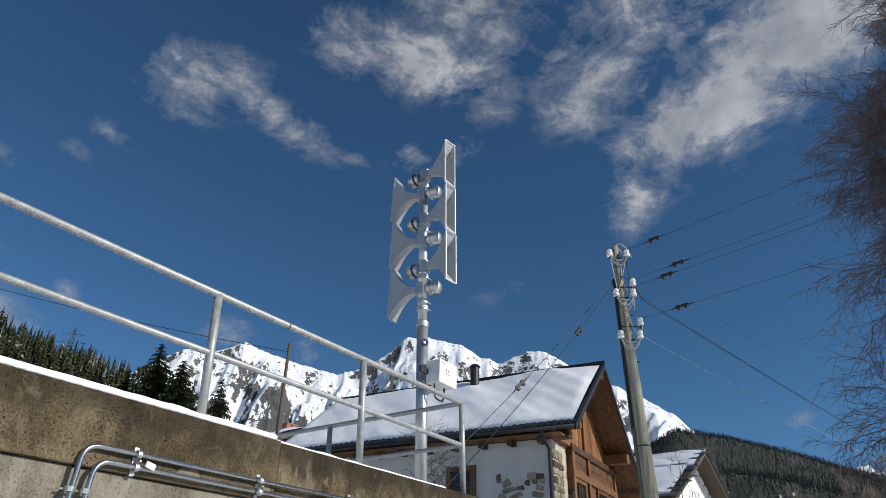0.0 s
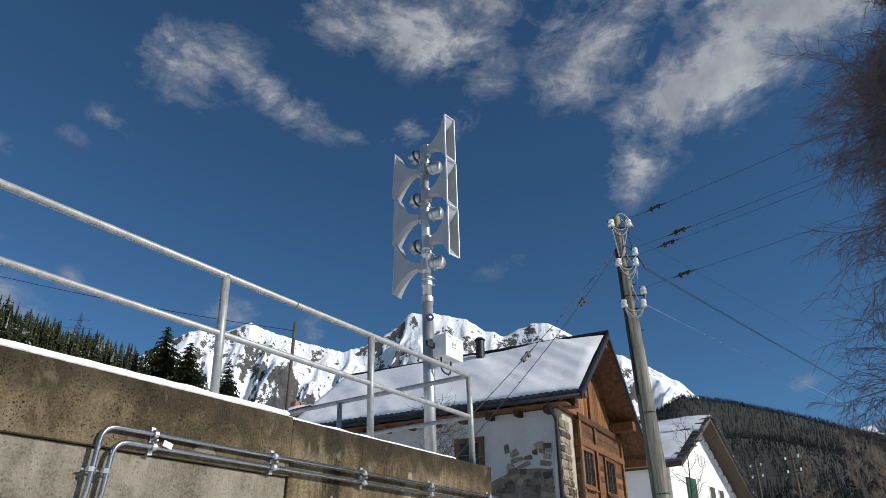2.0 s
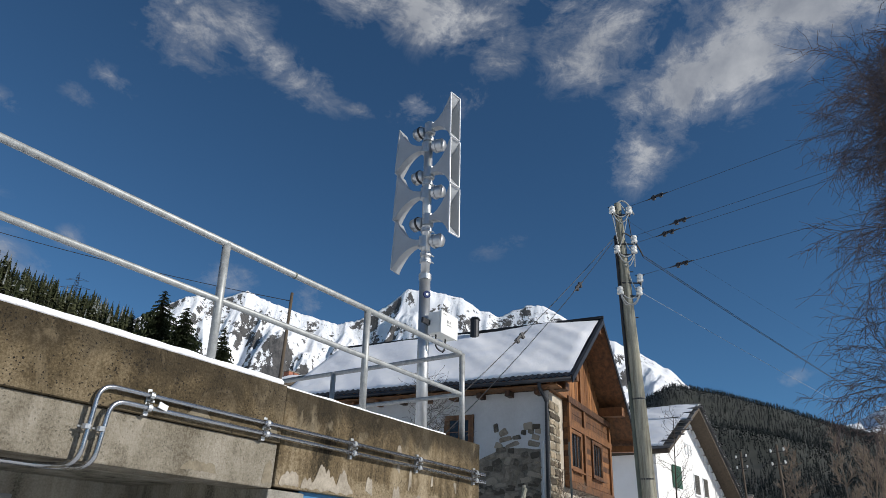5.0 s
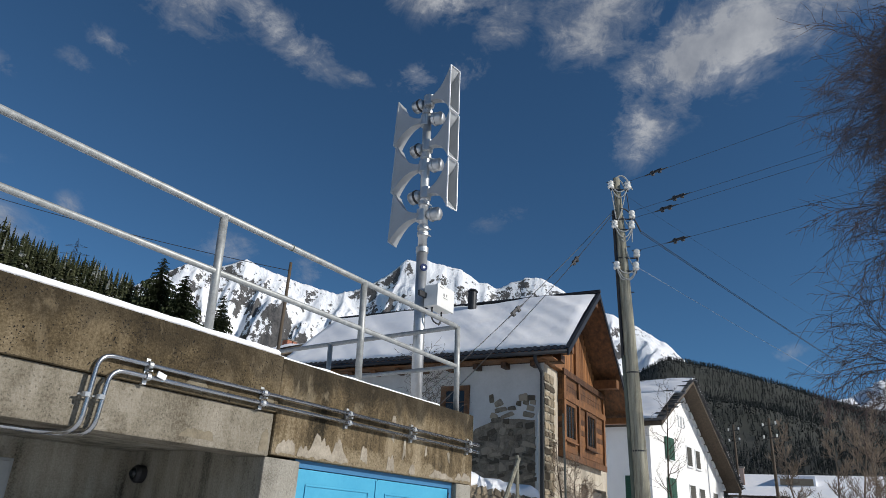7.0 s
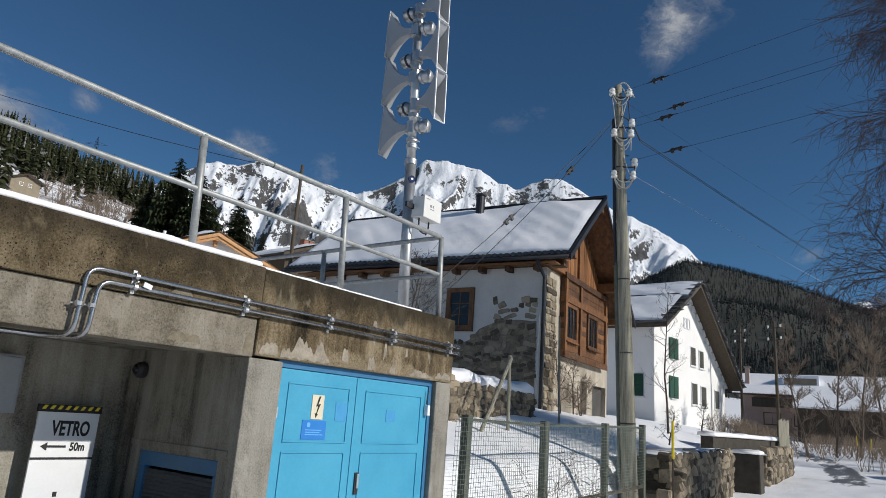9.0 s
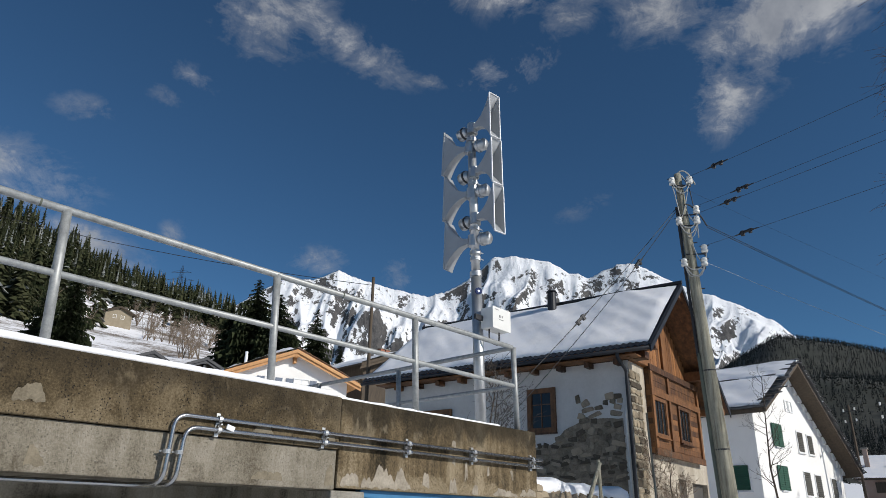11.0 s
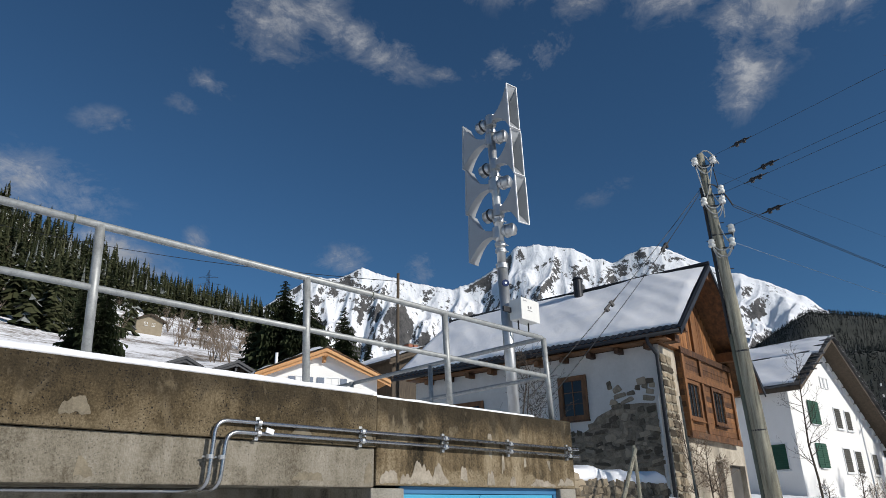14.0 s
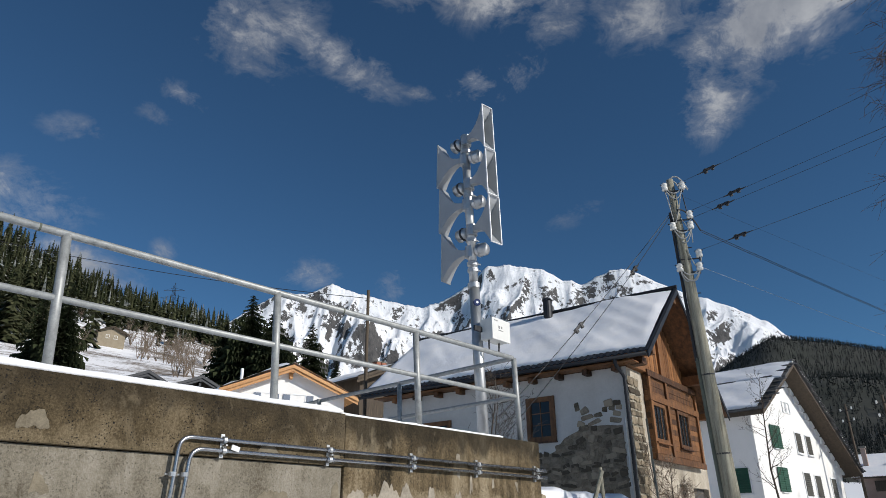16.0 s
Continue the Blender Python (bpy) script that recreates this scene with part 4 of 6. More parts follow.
_bm = rod([(0.066, 0, 0), (0.0675, 0, 0)], 0.015, 16)
bmesh.ops.transform(_bm, matrix=pose(_q.x, _q.y, _q.z, 0, 0, -118), verts=_bm.verts[:])
part("badge_mark", _bm, SIGNWHITE, siren)

# control box on the pole
_q = on_pole(1.45)
cbox = thing("control_box", pose(-0.06 + _q.x - 0.02, 0.66 + _q.y - 0.09, 2.60 + 1.45, 0, 0, 2), "small off-white control cabinet strapped to the siren pole", "box")
part("body", cuboid(-0.03, 0.30, -0.15, 0.0, -0.10, 0.14, 0.008), BOXPAINT, cbox)
part("lid", cuboid(-0.037, 0.307, -0.175, -0.152, -0.107, 0.147, 0.008), BOXPAINT, cbox)
for _x, _z, _w, _h in ((0.08, 0.03, 0.025, 0.03), (0.13, 0.035, 0.02, 0.025), (0.075, 0.005, 0.09, 0.008), (0.0, 0.11, 0.07, 0.008)):
    part("print_bar", cuboid(_x, _x + _w, -0.178, -0.1755, _z, _z + _h), surface("grey_print", (0.2, 0.2, 0.2), (0.3, 0.3, 0.3), 9, 60, 0.6, 0.0, 0.0), cbox)
part("bracket", cuboid(-0.16, -0.031, -0.03, 0.0, -0.01, 0.05, 0.004), DARKSTEEL, cbox)
part("cable_loop", rod(bend([(0.03, -0.07, -0.10), (0.03, -0.07, -0.24), (0.17, -0.07, -0.26), (0.22, -0.07, -0.22), (0.22, -0.07, -0.10)], 0.06), 0.009, 8), CABLE, cbox, smooth=True)

# ---- utility pole ----
UP0, UP1 = Vector((5.40, 0.09, 0.9)), Vector((5.04, 0.21, 7.95))
upole = thing("utility_pole", (UP0.x, UP0.y, UP0.z), "old grey timber power pole with white porcelain insulators", "pole")
UPD = UP1 - UP0


def up_at(z):
    return UPD * ((z - UP0.z) / UPD.z)


_side = Vector((math.cos(radians(-58)), math.sin(radians(-58)), 0))
_near = Vector((-math.sin(radians(58)) * 0.9, -math.cos(radians(58)) * 0.9, 0))
part("shaft", rod([up_at(0.5), up_at(3.2), up_at(5.2), up_at(6.8), up_at(7.90)], [0.142, 0.120, 0.100, 0.080, 0.060], 18), WOODPOLE, upole, smooth=True)
part("cable_riser", rod([up_at(z) - _side * o for z, o in ((4.55, 0.135), (5.6, 0.125), (6.4, 0.115), (7.25, 0.10))], 0.028, 8), CABLE, upole, "black cable run up the pole")
part("cable_guard", rod([up_at(0.6) - _side * 0.150, up_at(4.6) - _side * 0.120], 0.036, 10), FENCEPOST, upole, "grey metal cable guard")
for _z, _r in ((1.9, 0.140), (3.05, 0.128), (4.3, 0.116)):
    part("band", rod([up_at(_z), up_at(_z + 0.025)], _r - 0.006, 16), DARKSTEEL, upole)
for _k in range(5):
    part("step_bolt", rod([up_at(5.3 + 0.42 * _k) + _side * 0.05, up_at(5.3 + 0.42 * _k) + _side * (0.15 if _k % 2 else -0.15)], 0.010, 6), DARKSTEEL, upole)


def insulator(pos, name="insulator"):
    return rod([pos + Vector((0, 0, dz)) for dz in (-0.075, -0.07, -0.03, -0.028, 0.0, 0.005, 0.055, 0.075)], [0.02, 0.055, 0.06, 0.045, 0.045, 0.055, 0.05, 0.02], 14)


PALEJUMPER = surface("pale_jumper", (0.28, 0.285, 0.27), (0.40, 0.405, 0.39), 9, 60, 0.5, 0.0, 0.0)


def arc(p, q, up, n=10):
    p, q = Vector(p), Vector(q)
    return [p.lerp(q, i / n) + Vector((0, 0, up * 4 * (i / n) * (1 - i / n))) for i in range(n + 1)]


for z, dist in ((7.74, (-0.125, 0.18)), (7.16, (0.21,)), (6.96, (-0.11, 0.19)), (6.42, (0.235,)), (6.18, (-0.13, 0.20))):
    a = part("crossarm", rod([up_at(z - 0.10) + _side * min(-0.09, dist[0]) + _near * 0.08, up_at(z - 0.10) + _side * max(0.09, dist[-1]) + _near * 0.08], 0.013, 8), DARKSTEEL, upole)
    if len(dist) == 2:
        for o, dip in ((-0.06, -0.20), (-0.02, -0.13)):
            part("jumper", rod(arc(up_at(z + o) + _side * dist[0] + _near * 0.09, up_at(z + o) + _side * dist[1] + _near * 0.09, dip), 0.011, 6), PALEJUMPER, upole)
    for s in dist:
        base = up_at(z) + _side * s + _near * 0.08
        part("insulator", insulator(base), PORCELAIN, a, "white porcelain insulator", True)
        part("pin", rod([base + Vector((0, 0, -0.14)), base + Vector((0, 0, -0.07))], 0.012, 6), DARKSTEEL, a)
        part("tie_wire", rod([base + _side * -0.075 + Vector((0, 0, 0.04)), base + _side * 0.075 + Vector((0, 0, 0.05))], 0.008, 6), CABLE, a)


# bowed leads over the pole head and down its sides
part("jumper", rod(arc(up_at(7.72) - _side * 0.10, up_at(7.68) + _side * 0.28, 0.27), 0.014, 6), PALEJUMPER, upole)
part("jumper", rod(arc(up_at(7.70) - _side * 0.07, up_at(7.62) + _side * 0.16, 0.22), 0.011, 6), PALEJUMPER, upole)
part("jumper", rod(arc(up_at(7.60) + _side * 0.17, up_at(7.25) + _side * 0.19, 0.0), 0.008, 6), CABLE, upole)
part("jumper", rod(arc(up_at(7.26) + _side * 0.02 + _near * 0.1, up_at(6.86) + _side * 0.36, 0.12), 0.014, 6), CABLE, upole)
for z0, z1, s0, s1, bow in ((7.62, 7.05, -0.13, -0.08, 0.02), (7.55, 7.0, 0.12, -0.06, -0.05), (7.08, 6.62, 0.20, 0.17, 0.0), (6.88, 6.66, 0.19, 0.0, -0.12), (6.5, 6.12, 0.05, 0.24, -0.12), (6.35, 6.05, 0.26, 0.12, -0.10), (7.10, 6.90, 0.05, 0.24, -0.08), (6.1, 5.95, 0.2, 0.0, -0.10), (6.1, 5.95, -0.13, 0.0, -0.10)):
    part("jumper", rod(arc(up_at(z0) + _side * s0 + _near * 0.09, up_at(z1) + _side * s1 + _near * 0.09, bow), 0.009, 6), PALEJUMPER, upole)


def wire(p, q, sag, r, mat, label, clamps=()):
    p, q = Vector(p), Vector(q)
    t = thing("overhead_wire", (p.x, p.y, p.z), label, "cable", "overhead wires")
    pts = arc((0, 0, 0), q - p, -sag, 16)
    part("strand", rod(pts, r, 5), mat, t)
    d = (q - p).normalized()
    for s in clamps:
        u = s / (q - p).length
        m = Matrix.Translation(d * s + Vector((0, 0, -sag * 4 * u * (1 - u)))) @ d.to_track_quat("X", "Z").to_matrix().to_4x4()
        bm = rod([(-0.22, 0, 0), (-0.1, 0, 0.0), (0.1, 0, 0), (0.24, 0, 0)], [0.006, 0.016, 0.016, 0.006], 8)
        box(bm, -0.08, -0.03, -0.02, 0.02, -0.05, 0.04, 0.006), box(bm, 0.06, 0.11, -0.02, 0.02, -0.045, 0.03, 0.006), box(bm, -0.1, 0.13, -0.014, 0.014, 0.012, 0.03, 0.004)
        bmesh.ops.transform(bm, matrix=m, verts=bm.verts[:])
        part("strain_clamp", bm, DARKSTEEL, t, "black strain clamp")
    return t


def upw(z, s=0.0):
    return UP0 + up_at(z) + _side * s


# line over the road
for z, s, c in ((7.78, 0.05, 0.75), (7.24, 0.2, 0.95), (7.10, 0.2, 0.70), (6.48, 0.22, 0.85)):
    p = upw(z, s)
    wire(p, p + Vector((-4.6, -18.0, 0.15)), 0.12, 0.0032, CABLE, "thin black overhead power line with a strain clamp", (c,))
# bundle towards the next pole down the road
for z, s, o in ((6.88, 0.36, 0.0), (6.84, 0.36, -0.10)):
    wire(upw(z, s), (24.1, -4.1 + o, 6.3 + o), 0.1, 0.0055, CABLE, "black twisted service cable to the next pole")
wire(upw(7.6, 0.1), (24.1, -4.1, 7.6), 0.1, 0.0018, CABLE, "thin black overhead wire to the next pole")
wire(upw(6.2, 0.22), (24.1, -4.1, 5.8), 0.1, 0.0038, CABLELIGHT, "pale bare wire down the road")
# service drops to the concrete building
for z, s, r, q, c in ((7.22, -0.12, 0.0055, (0.25, 1.72, 2.45), 3.35), (7.18, -0.12, 0.0050, (-0.10, 0.60, 2.70), 2.0)):
    wire(upw(z, s), q, 0.12, r, CABLE, "black service drop with a strain clamp", (c,))


# ---- houses ----
def window(parent, m, w, h, frame_mat, depth=0.10, bars=(1, 1), casing=0.07, sill=True, name="window"):
    """A casement in its casing on a wall; local x along the wall, -y outwards, z up from the sill."""
    def pl(bm):
        bmesh.ops.transform(bm, matrix=m, verts=bm.verts[:])
        return bm
    f = bmesh.new()
    c = casing
    for q in ((-c, 0, -c, h + c), (w, w + c, -c, h + c), (0, w, h, h + c), (0, w, -c, 0)):
        box(f, q[0], q[1], -0.035, 0.03, q[2], q[3], 0.004)
    fr = part("window", pl(f), frame_mat, parent)
    part("pane", pl(cuboid(0.001, w - 0.001, 0.012, 0.018, 0.001, h - 0.001)), GLASS, fr)
    t = 0.022
    for i in range(bars[0] + 2):
        x = (w - t) * i / (bars[0] + 1)
        part("glazing_bar", pl(cuboid(x, x + t, -0.012, 0.010, 0, h)), frame_mat, fr)
    for j in range(1, bars[1] + 1):
        z = h * j / (bars[1] + 1)
        part("glazing_bar", pl(cuboid(t, w - t, -0.010, 0.008, z - t / 2, z + t / 2)), frame_mat, fr)
    if sill:
        part("sill", pl(cuboid(-c - 0.03, w + c + 0.03, -0.09, 0.0, -c - 0.04, -c - 0.002, 0.004)), frame_mat, fr)
    return fr


def louvred(x0, x1, y, z0, z1, n):
    """A shutter leaf in one piece, with a saw-toothed front of louvres."""
    bm = bmesh.new()
    prof = [(y + 0.035, z0), (y + 0.035, z1), (y, z1)]
    for k in range(n):
        zt = z1 - 0.04 - (z1 - z0 - 0.08) * k / n
        zb = z1 - 0.04 - (z1 - z0 - 0.08) * (k + 1) / n
        prof += [(y + 0.016, zt - 0.002), (y - 0.006, zb + 0.012), (y - 0.006, zb + 0.004)]
    prof.append((y, z0))
    a = [bm.verts.new((x0, py, pz)) for py, pz in prof]
    b = [bm.verts.new((x1, py, pz)) for py, pz in prof]
    bm.faces.new(a), bm.faces.new(b[::-1])
    for i in range(len(prof)):
        j = (i + 1) % len(prof)
        bm.faces.new((a[i], b[i], b[j], a[j]))
    bmesh.ops.recalc_face_normals(bm, faces=bm.faces[:])
    return bm


def snow_sheet(parent, a, b, y0, y1, thick, ripple, seed, n=40, k=24):
    """Snow on a roof slope from the eave point a to the ridge point b, in x and z, between y0 and y1."""
    bm = bmesh.new()
    ax, az = a
    bx, bz = b
    ln = math.hypot(bx - ax, bz - az)
    nx, nz = -(bz - az) / ln, (bx - ax) / ln
    if nz < 0:
        nx, nz = -nx, -nz
    rows = []
    for j in range(k + 1):
        t = j / k
        row = []
        for i in range(n + 1):
            y = y0 + (y1 - y0) * i / n
            edge = min(1.0, min(i, n - i) / 2, (j + 0.3) / 2)
            d = thick * (0.35 + 0.65 * edge) * (1 + 0.35 * noise.noise((t * 4, y * 0.7, seed)) + 0.75 * noise.noise((t * 2.2 - y * 0.55, y * 0.22, seed + 7)) + 0.34 * noise.noise((t * 7 - y * 1.9, y * 0.6, seed + 9))) + ripple * math.sin(y * 2 * math.pi / 0.42) * (1 - t)
            jit = 0.05 * noise.noise((y * 2.2, t * 3, seed + 3)) if j == 0 else 0
            row.append(bm.verts.new((ax + (bx - ax) * t + nx * d + jit * (bx - ax) / ln, y, az + (bz - az) * t + nz * d + jit * (bz - az) / ln)))
        rows.append(row)
    low = [[bm.verts.new((v.co.x - nx * thick * 1.2, v.co.y, v.co.z - nz * thick * 1.2)) for v in rows[j]] for j in (0, k)]
    for r0, r1 in zip(rows, rows[1:]):
        for i in range(n):
            bm.faces.new((r0[i], r0[i + 1], r1[i + 1], r1[i]))
    for i in range(n):
        bm.faces.new((low[0][i], low[0][i + 1], rows[0][i + 1], rows[0][i]))
    bmesh.ops.recalc_face_normals(bm, faces=bm.faces[:])
    return part("roof_snow", bm, SNOW, parent, "smooth snow sheet", True)


def slope_plate(bm, a, b, y0, y1, thick):
    """A roof slope as a plate below the line a-b."""
    ax, az = a
    bx, bz = b
    prism(bm, [(ax, az), (bx, bz), (bx, bz - thick), (ax, az - thick)], y0, y1)


def corrugated(a, b, y0, y1, amp, period):
    bm = bmesh.new()
    n = int((y1 - y0) / period * 6)
    ax, az = a
    bx, bz = b
    top = [[bm.verts.new((x, y0 + (y1 - y0) * i / n, z + amp * math.sin(2 * math.pi * i / 6) + o)) for i in range(n + 1)] for x, z, o in ((ax, az, 0.03), (bx, bz, 0.03), (ax, az, 0.0))]
    for i in range(n):
        bm.faces.new((top[0][i], top[0][i + 1], top[1][i + 1], top[1][i]))
        bm.faces.new((top[2][i + 1], top[2][i], top[0][i], top[0][i + 1]))
    bmesh.ops.recalc_face_normals(bm, faces=bm.faces[:])
    return bm


# stone and timber house behind the pole
H1 = thing("stone_house", pose(10.98, 4.56, 2.25, 0, 0, 6), "old stone house with patchy plaster, larch-clad gable and snowy metal roof", "house")
W, L, EZ, RX = 6.05, 8.7, 3.86, 2.60          # gable width, length, plaster top, ridge position
AP, EV, OV, OG = 6.58, 4.06, 0.58, 0.86       # ridge and eave heights, side and gable overhang
XR, ZR = 6.25, 3.25                          # lower edge of the long far slope
part("side_wall", cuboid(0, 0.5, 0.004, L, -2.2, EZ), OLDPLASTER, H1, "white plaster fallen off over rubble stone")
_bm = bmesh.new()
prism(_bm, [(0.501, -2.2), (W, -2.2), (W, 3.12), (RX, AP - 0.28), (0.501, 4.45)], L - 0.5, L)
part("rear_wall", _bm, OLDPLASTER, H1)
part("far_side_wall", cuboid(W - 0.5, W, 0.451, L - 0.501, -2.2, 3.10), OLDPLASTER, H1)
_bm = bmesh.new()
for q in ((0.76, 3.18, -2.2, 1.50), (3.18, 3.83, 0.95, 1.50), (3.83, 4.40, -2.2, 1.50), (4.40, 5.90, 0.90, 1.50), (5.90, W, -2.2, 1.50), (5.33, W, 1.50, 3.12), (0.76, 1.13, 1.50, EZ)):
    box(_bm, q[0], q[1], -0.001, 0.45, q[2], q[3])
part("gable_wall", _bm, GABLEPLASTER, H1, "worn sandy plaster")
part("corner_pier", cuboid(0.003, 0.759, -0.012, 0.49, -2.2, EZ - 0.25), CORNERSTONE, H1, "bare quoin stones of the corner")
part("corner_plaster", cuboid(0.003, 0.759, -0.004, 0.49, EZ - 0.249, EZ + 0.12), GABLEPLASTER, H1)
# flat panels painted near black for the darkness inside the open doorways
part("doorway", cuboid(3.19, 3.82, 0.15, 0.20, -0.6, 0.94), DOORWAYDARK, H1, "near-black panel painted as the dark of an open doorway")
part("garage_door", cuboid(4.41, 5.89, 0.15, 0.20, -0.6, 0.89), DOORWAYDARK, H1, "near-black panel painted as the dark of an open doorway")
# timber gable: horizontal boards below, upright boards above
gz0, gx0, gx1 = 1.52, 1.14, 5.32
for j in range(15):
    z0 = gz0 + j * 0.155
    part("board", cuboid(gx0, gx1, -0.13 - 0.006 * (j % 2), 0.05, z0, z0 + 0.150, 0.004), WOOD, H1)
part("gable_backing", cuboid(1.14, 5.325, 0.06, 0.2, 1.52, EZ), WOODDARK, H1)


def roof_under(x):
    s = (AP - EV) / (RX + OV) if x < RX else (AP - ZR) / (XR - RX)
    return AP - 0.16 - abs(x - RX) * s


for j in range(40):
    x0 = 0.02 + j * 0.168
    x1 = min(x0 + 0.160, W)
    top = min(roof_under(x0), roof_under(x1))
    if x0 < W - 0.1 and top > EZ + 0.1:
        part("board", cuboid(x0, x1, -0.03 - 0.005 * (j % 3), 0.05, EZ - 0.02, top, 0.003), VBOARD, H1)
for z, o in ((1.55, 0.0), (3.17, 0.0), (3.86, 0.0)):
    part("beam", cuboid(gx0 - 0.06, gx1 + 0.06, -0.21, -0.137, z - 0.09, z + 0.09, 0.01), WOOD, H1, "heavy larch beam")
part("tie_beam", cuboid(-0.3, 1.27, -0.16, -0.05, EZ + 0.0, EZ + 0.22, 0.01), WOOD, H1, "heavy larch beam")
for x in (gx0 + 0.06, 2.56, gx1 - 0.06):
    part("post", cuboid(x - 0.08, x + 0.08, -0.20, -0.138, 1.645, 3.76, 0.01), WOOD, H1)
part("king_post", cuboid(RX - 0.09, RX + 0.09, -0.12, -0.041, 3.96, AP - 0.45, 0.01), WOOD, H1)
for x in (1.30, 3.36):
    f = window(H1, pose(x, -0.155, 2.06, 0, 0, 0), 0.84, 0.90, WOOD, bars=(2, 0), casing=0.10)
window(H1, pose(-0.03, 3.00, 2.20, 0, 0, -90), 0.64, 0.98, WOOD, bars=(1, 2), casing=0.14)
window(H1, pose(-0.03, 6.95, 2.22, 0, 0, -90), 0.95, 0.62, WOOD, bars=(1, 0), casing=0.14)
_bm = bmesh.new()
LR = L + 0.5
slope_plate(_bm, (-OV, EV), (RX, AP), -OG, LR, 0.09)
part("roof", _bm, WOOD, H1, "larch roof boarding")
_bm = bmesh.new()
slope_plate(_bm, (XR, ZR), (RX + 0.001, AP), -OG, LR, 0.09)
part("roof", _bm, WOOD, H1, "larch roof boarding")
part("roof_sheet", corrugated((-OV - 0.07, EV - 0.03), (RX, AP + 0.02), -OG - 0.05, LR, 0.018, 0.19), SHEET, H1, "dark corrugated roof sheet")
part("roof_sheet", corrugated((XR + 0.07, ZR - 0.04), (RX, AP + 0.02), -OG - 0.05, LR, 0.018, 0.19), SHEET, H1, "dark corrugated roof sheet")
snow_sheet(H1, (-OV + 0.10, EV + 0.12), (RX - 0.16, AP - 0.06), -OG + 0.06, LR - 0.05, 0.085, 0.003, 2.0, 90, 30)
snow_sheet(H1, (XR - 0.06, ZR + 0.12), (RX + 0.05, AP + 0.04), -OG + 0.06, LR - 0.05, 0.07, 0.003, 5.0)
part("ridge_cap", rod([(RX, -OG - 0.06, AP + 0.09), (RX, LR, AP + 0.09)], 0.06, 8), SHEET, H1)
for s in (0, 1):
    _bm = bmesh.new()
    a, b = ((-OV - 0.08, EV - 0.04), (RX, AP + 0.03)) if s == 0 else ((XR + 0.08, ZR - 0.05), (RX, AP + 0.03))
    slope_plate(_bm, a, b, -OG - 0.055, -OG - 0.02, 0.17)
    part("verge_board", _bm, SHEET, H1, "dark metal verge")
for j in range(11):
    y = 0.10 + j * 0.88
    _bm = bmesh.new()
    prism(_bm, [(-OV + 0.16, EV - 0.02), (0.30, EV + 0.66), (0.30, EV + 0.40), (0.0, EV + 0.16), (-0.34, EV - 0.06), (-OV + 0.18, EV - 0.06)], y, y + 0.14)
    bmesh.ops.translate(_bm, vec=(0, 0, -0.03), verts=_bm.verts[:])
    part("rafter", _bm, WOOD, H1)
for j in range(10):
    y = 0.14 + j * 0.86
    bm = cuboid(-0.34, -0.001, y, y + 0.15, EZ - 0.15, EZ - 0.002, 0.012)
    part("rafter_end", bm, WOOD, H1)
part("eave_soffit", cuboid(-0.5, -0.021, -0.4, L, EZ + 0.02, EZ + 0.05), WOOD, H1)
part("wall_plate", cuboid(-0.02, 0.3, -0.5, L, EZ + 0.001, EZ + 0.20, 0.01), WOOD, H1)
for x, z in ((0.1, 4.18), (RX, AP - 0.32), (W - 0.12, ZR - 0.08)):
    part("purlin", cuboid(x - 0.09, x + 0.09, -OG + 0.06, 0.3, z - 0.1, z + 0.1, 0.01), WOOD, H1)
part("purlin", cuboid(4.62, 4.92, -OG + 0.05, 0.02, 4.02, 4.30, 0.012), WOOD, H1, "heavy purlin end")
_bm = bmesh.new()
tube(_bm, [(-OV - 0.10, -OG, EV - 0.10), (-OV - 0.10, LR, EV - 0.10)], 0.052, 10)
part("gutter", _bm, SHEET, H1, "dark half-round gutter", True)
part("downpipe", rod(bend([(-OV - 0.08, 0.02, EV - 0.12), (-OV - 0.08, 0.02, EV - 0.26), (-0.10, 0.03, EV - 0.50), (-0.09, 0.03, -0.4)], 0.08), 0.048, 10), SHEET, H1, smooth=True)
part("thin_pipe", rod([(-0.06, 0.16, 2.5), (-0.06, 0.16, -0.5)], 0.022, 8), GALV, H1)
part("flue", rod([(RX - 0.4, 3.35, AP - 0.3), (RX - 0.4, 3.35, AP + 0.38)], 0.15, 14), SHEET, H1, "black metal flue")
part("flue_cap", rod([(RX - 0.4, 3.35, AP + 0.40), (RX - 0.4, 3.35, AP + 0.48)], [0.19, 0.12], 14), SHEET, H1)

# white house further down the road
H2 = thing("white_house", pose(28.23, 7.28, 2.28, 0, 0, -4), "large white-rendered house with green shutters under a snowy slate roof", "house")
W2, L2, RX2, AP2, EL2, ER2 = 10.9, 10.0, 4.35, 7.70, 4.80, 2.55
OG2 = 0.9
_bm = bmesh.new()
s_l, s_r = (AP2 - EL2) / (RX2 + 0.6), (AP2 - ER2) / (11.4 - RX2)
prism(_bm, [(0, -2), (W2, -2), (W2, AP2 - s_r * (W2 - RX2) - 0.22), (RX2, AP2 - 0.25), (0, AP2 - s_l * RX2 - 0.22)], 0, L2)
part("wall", _bm, WHITEWALL, H2)
_bm = bmesh.new()
slope_plate(_bm, (-0.6, EL2), (RX2, AP2), -OG2, L2 + 0.5, 0.2)
part("roof", _bm, WOODDARK, H2, "dark timber roof")
_bm = bmesh.new()
slope_plate(_bm, (11.4, ER2), (RX2 + 0.001, AP2), -OG2, L2 + 0.5, 0.2)
part("roof", _bm, WOODDARK, H2, "dark timber roof")
_rnd = random.Random(5)
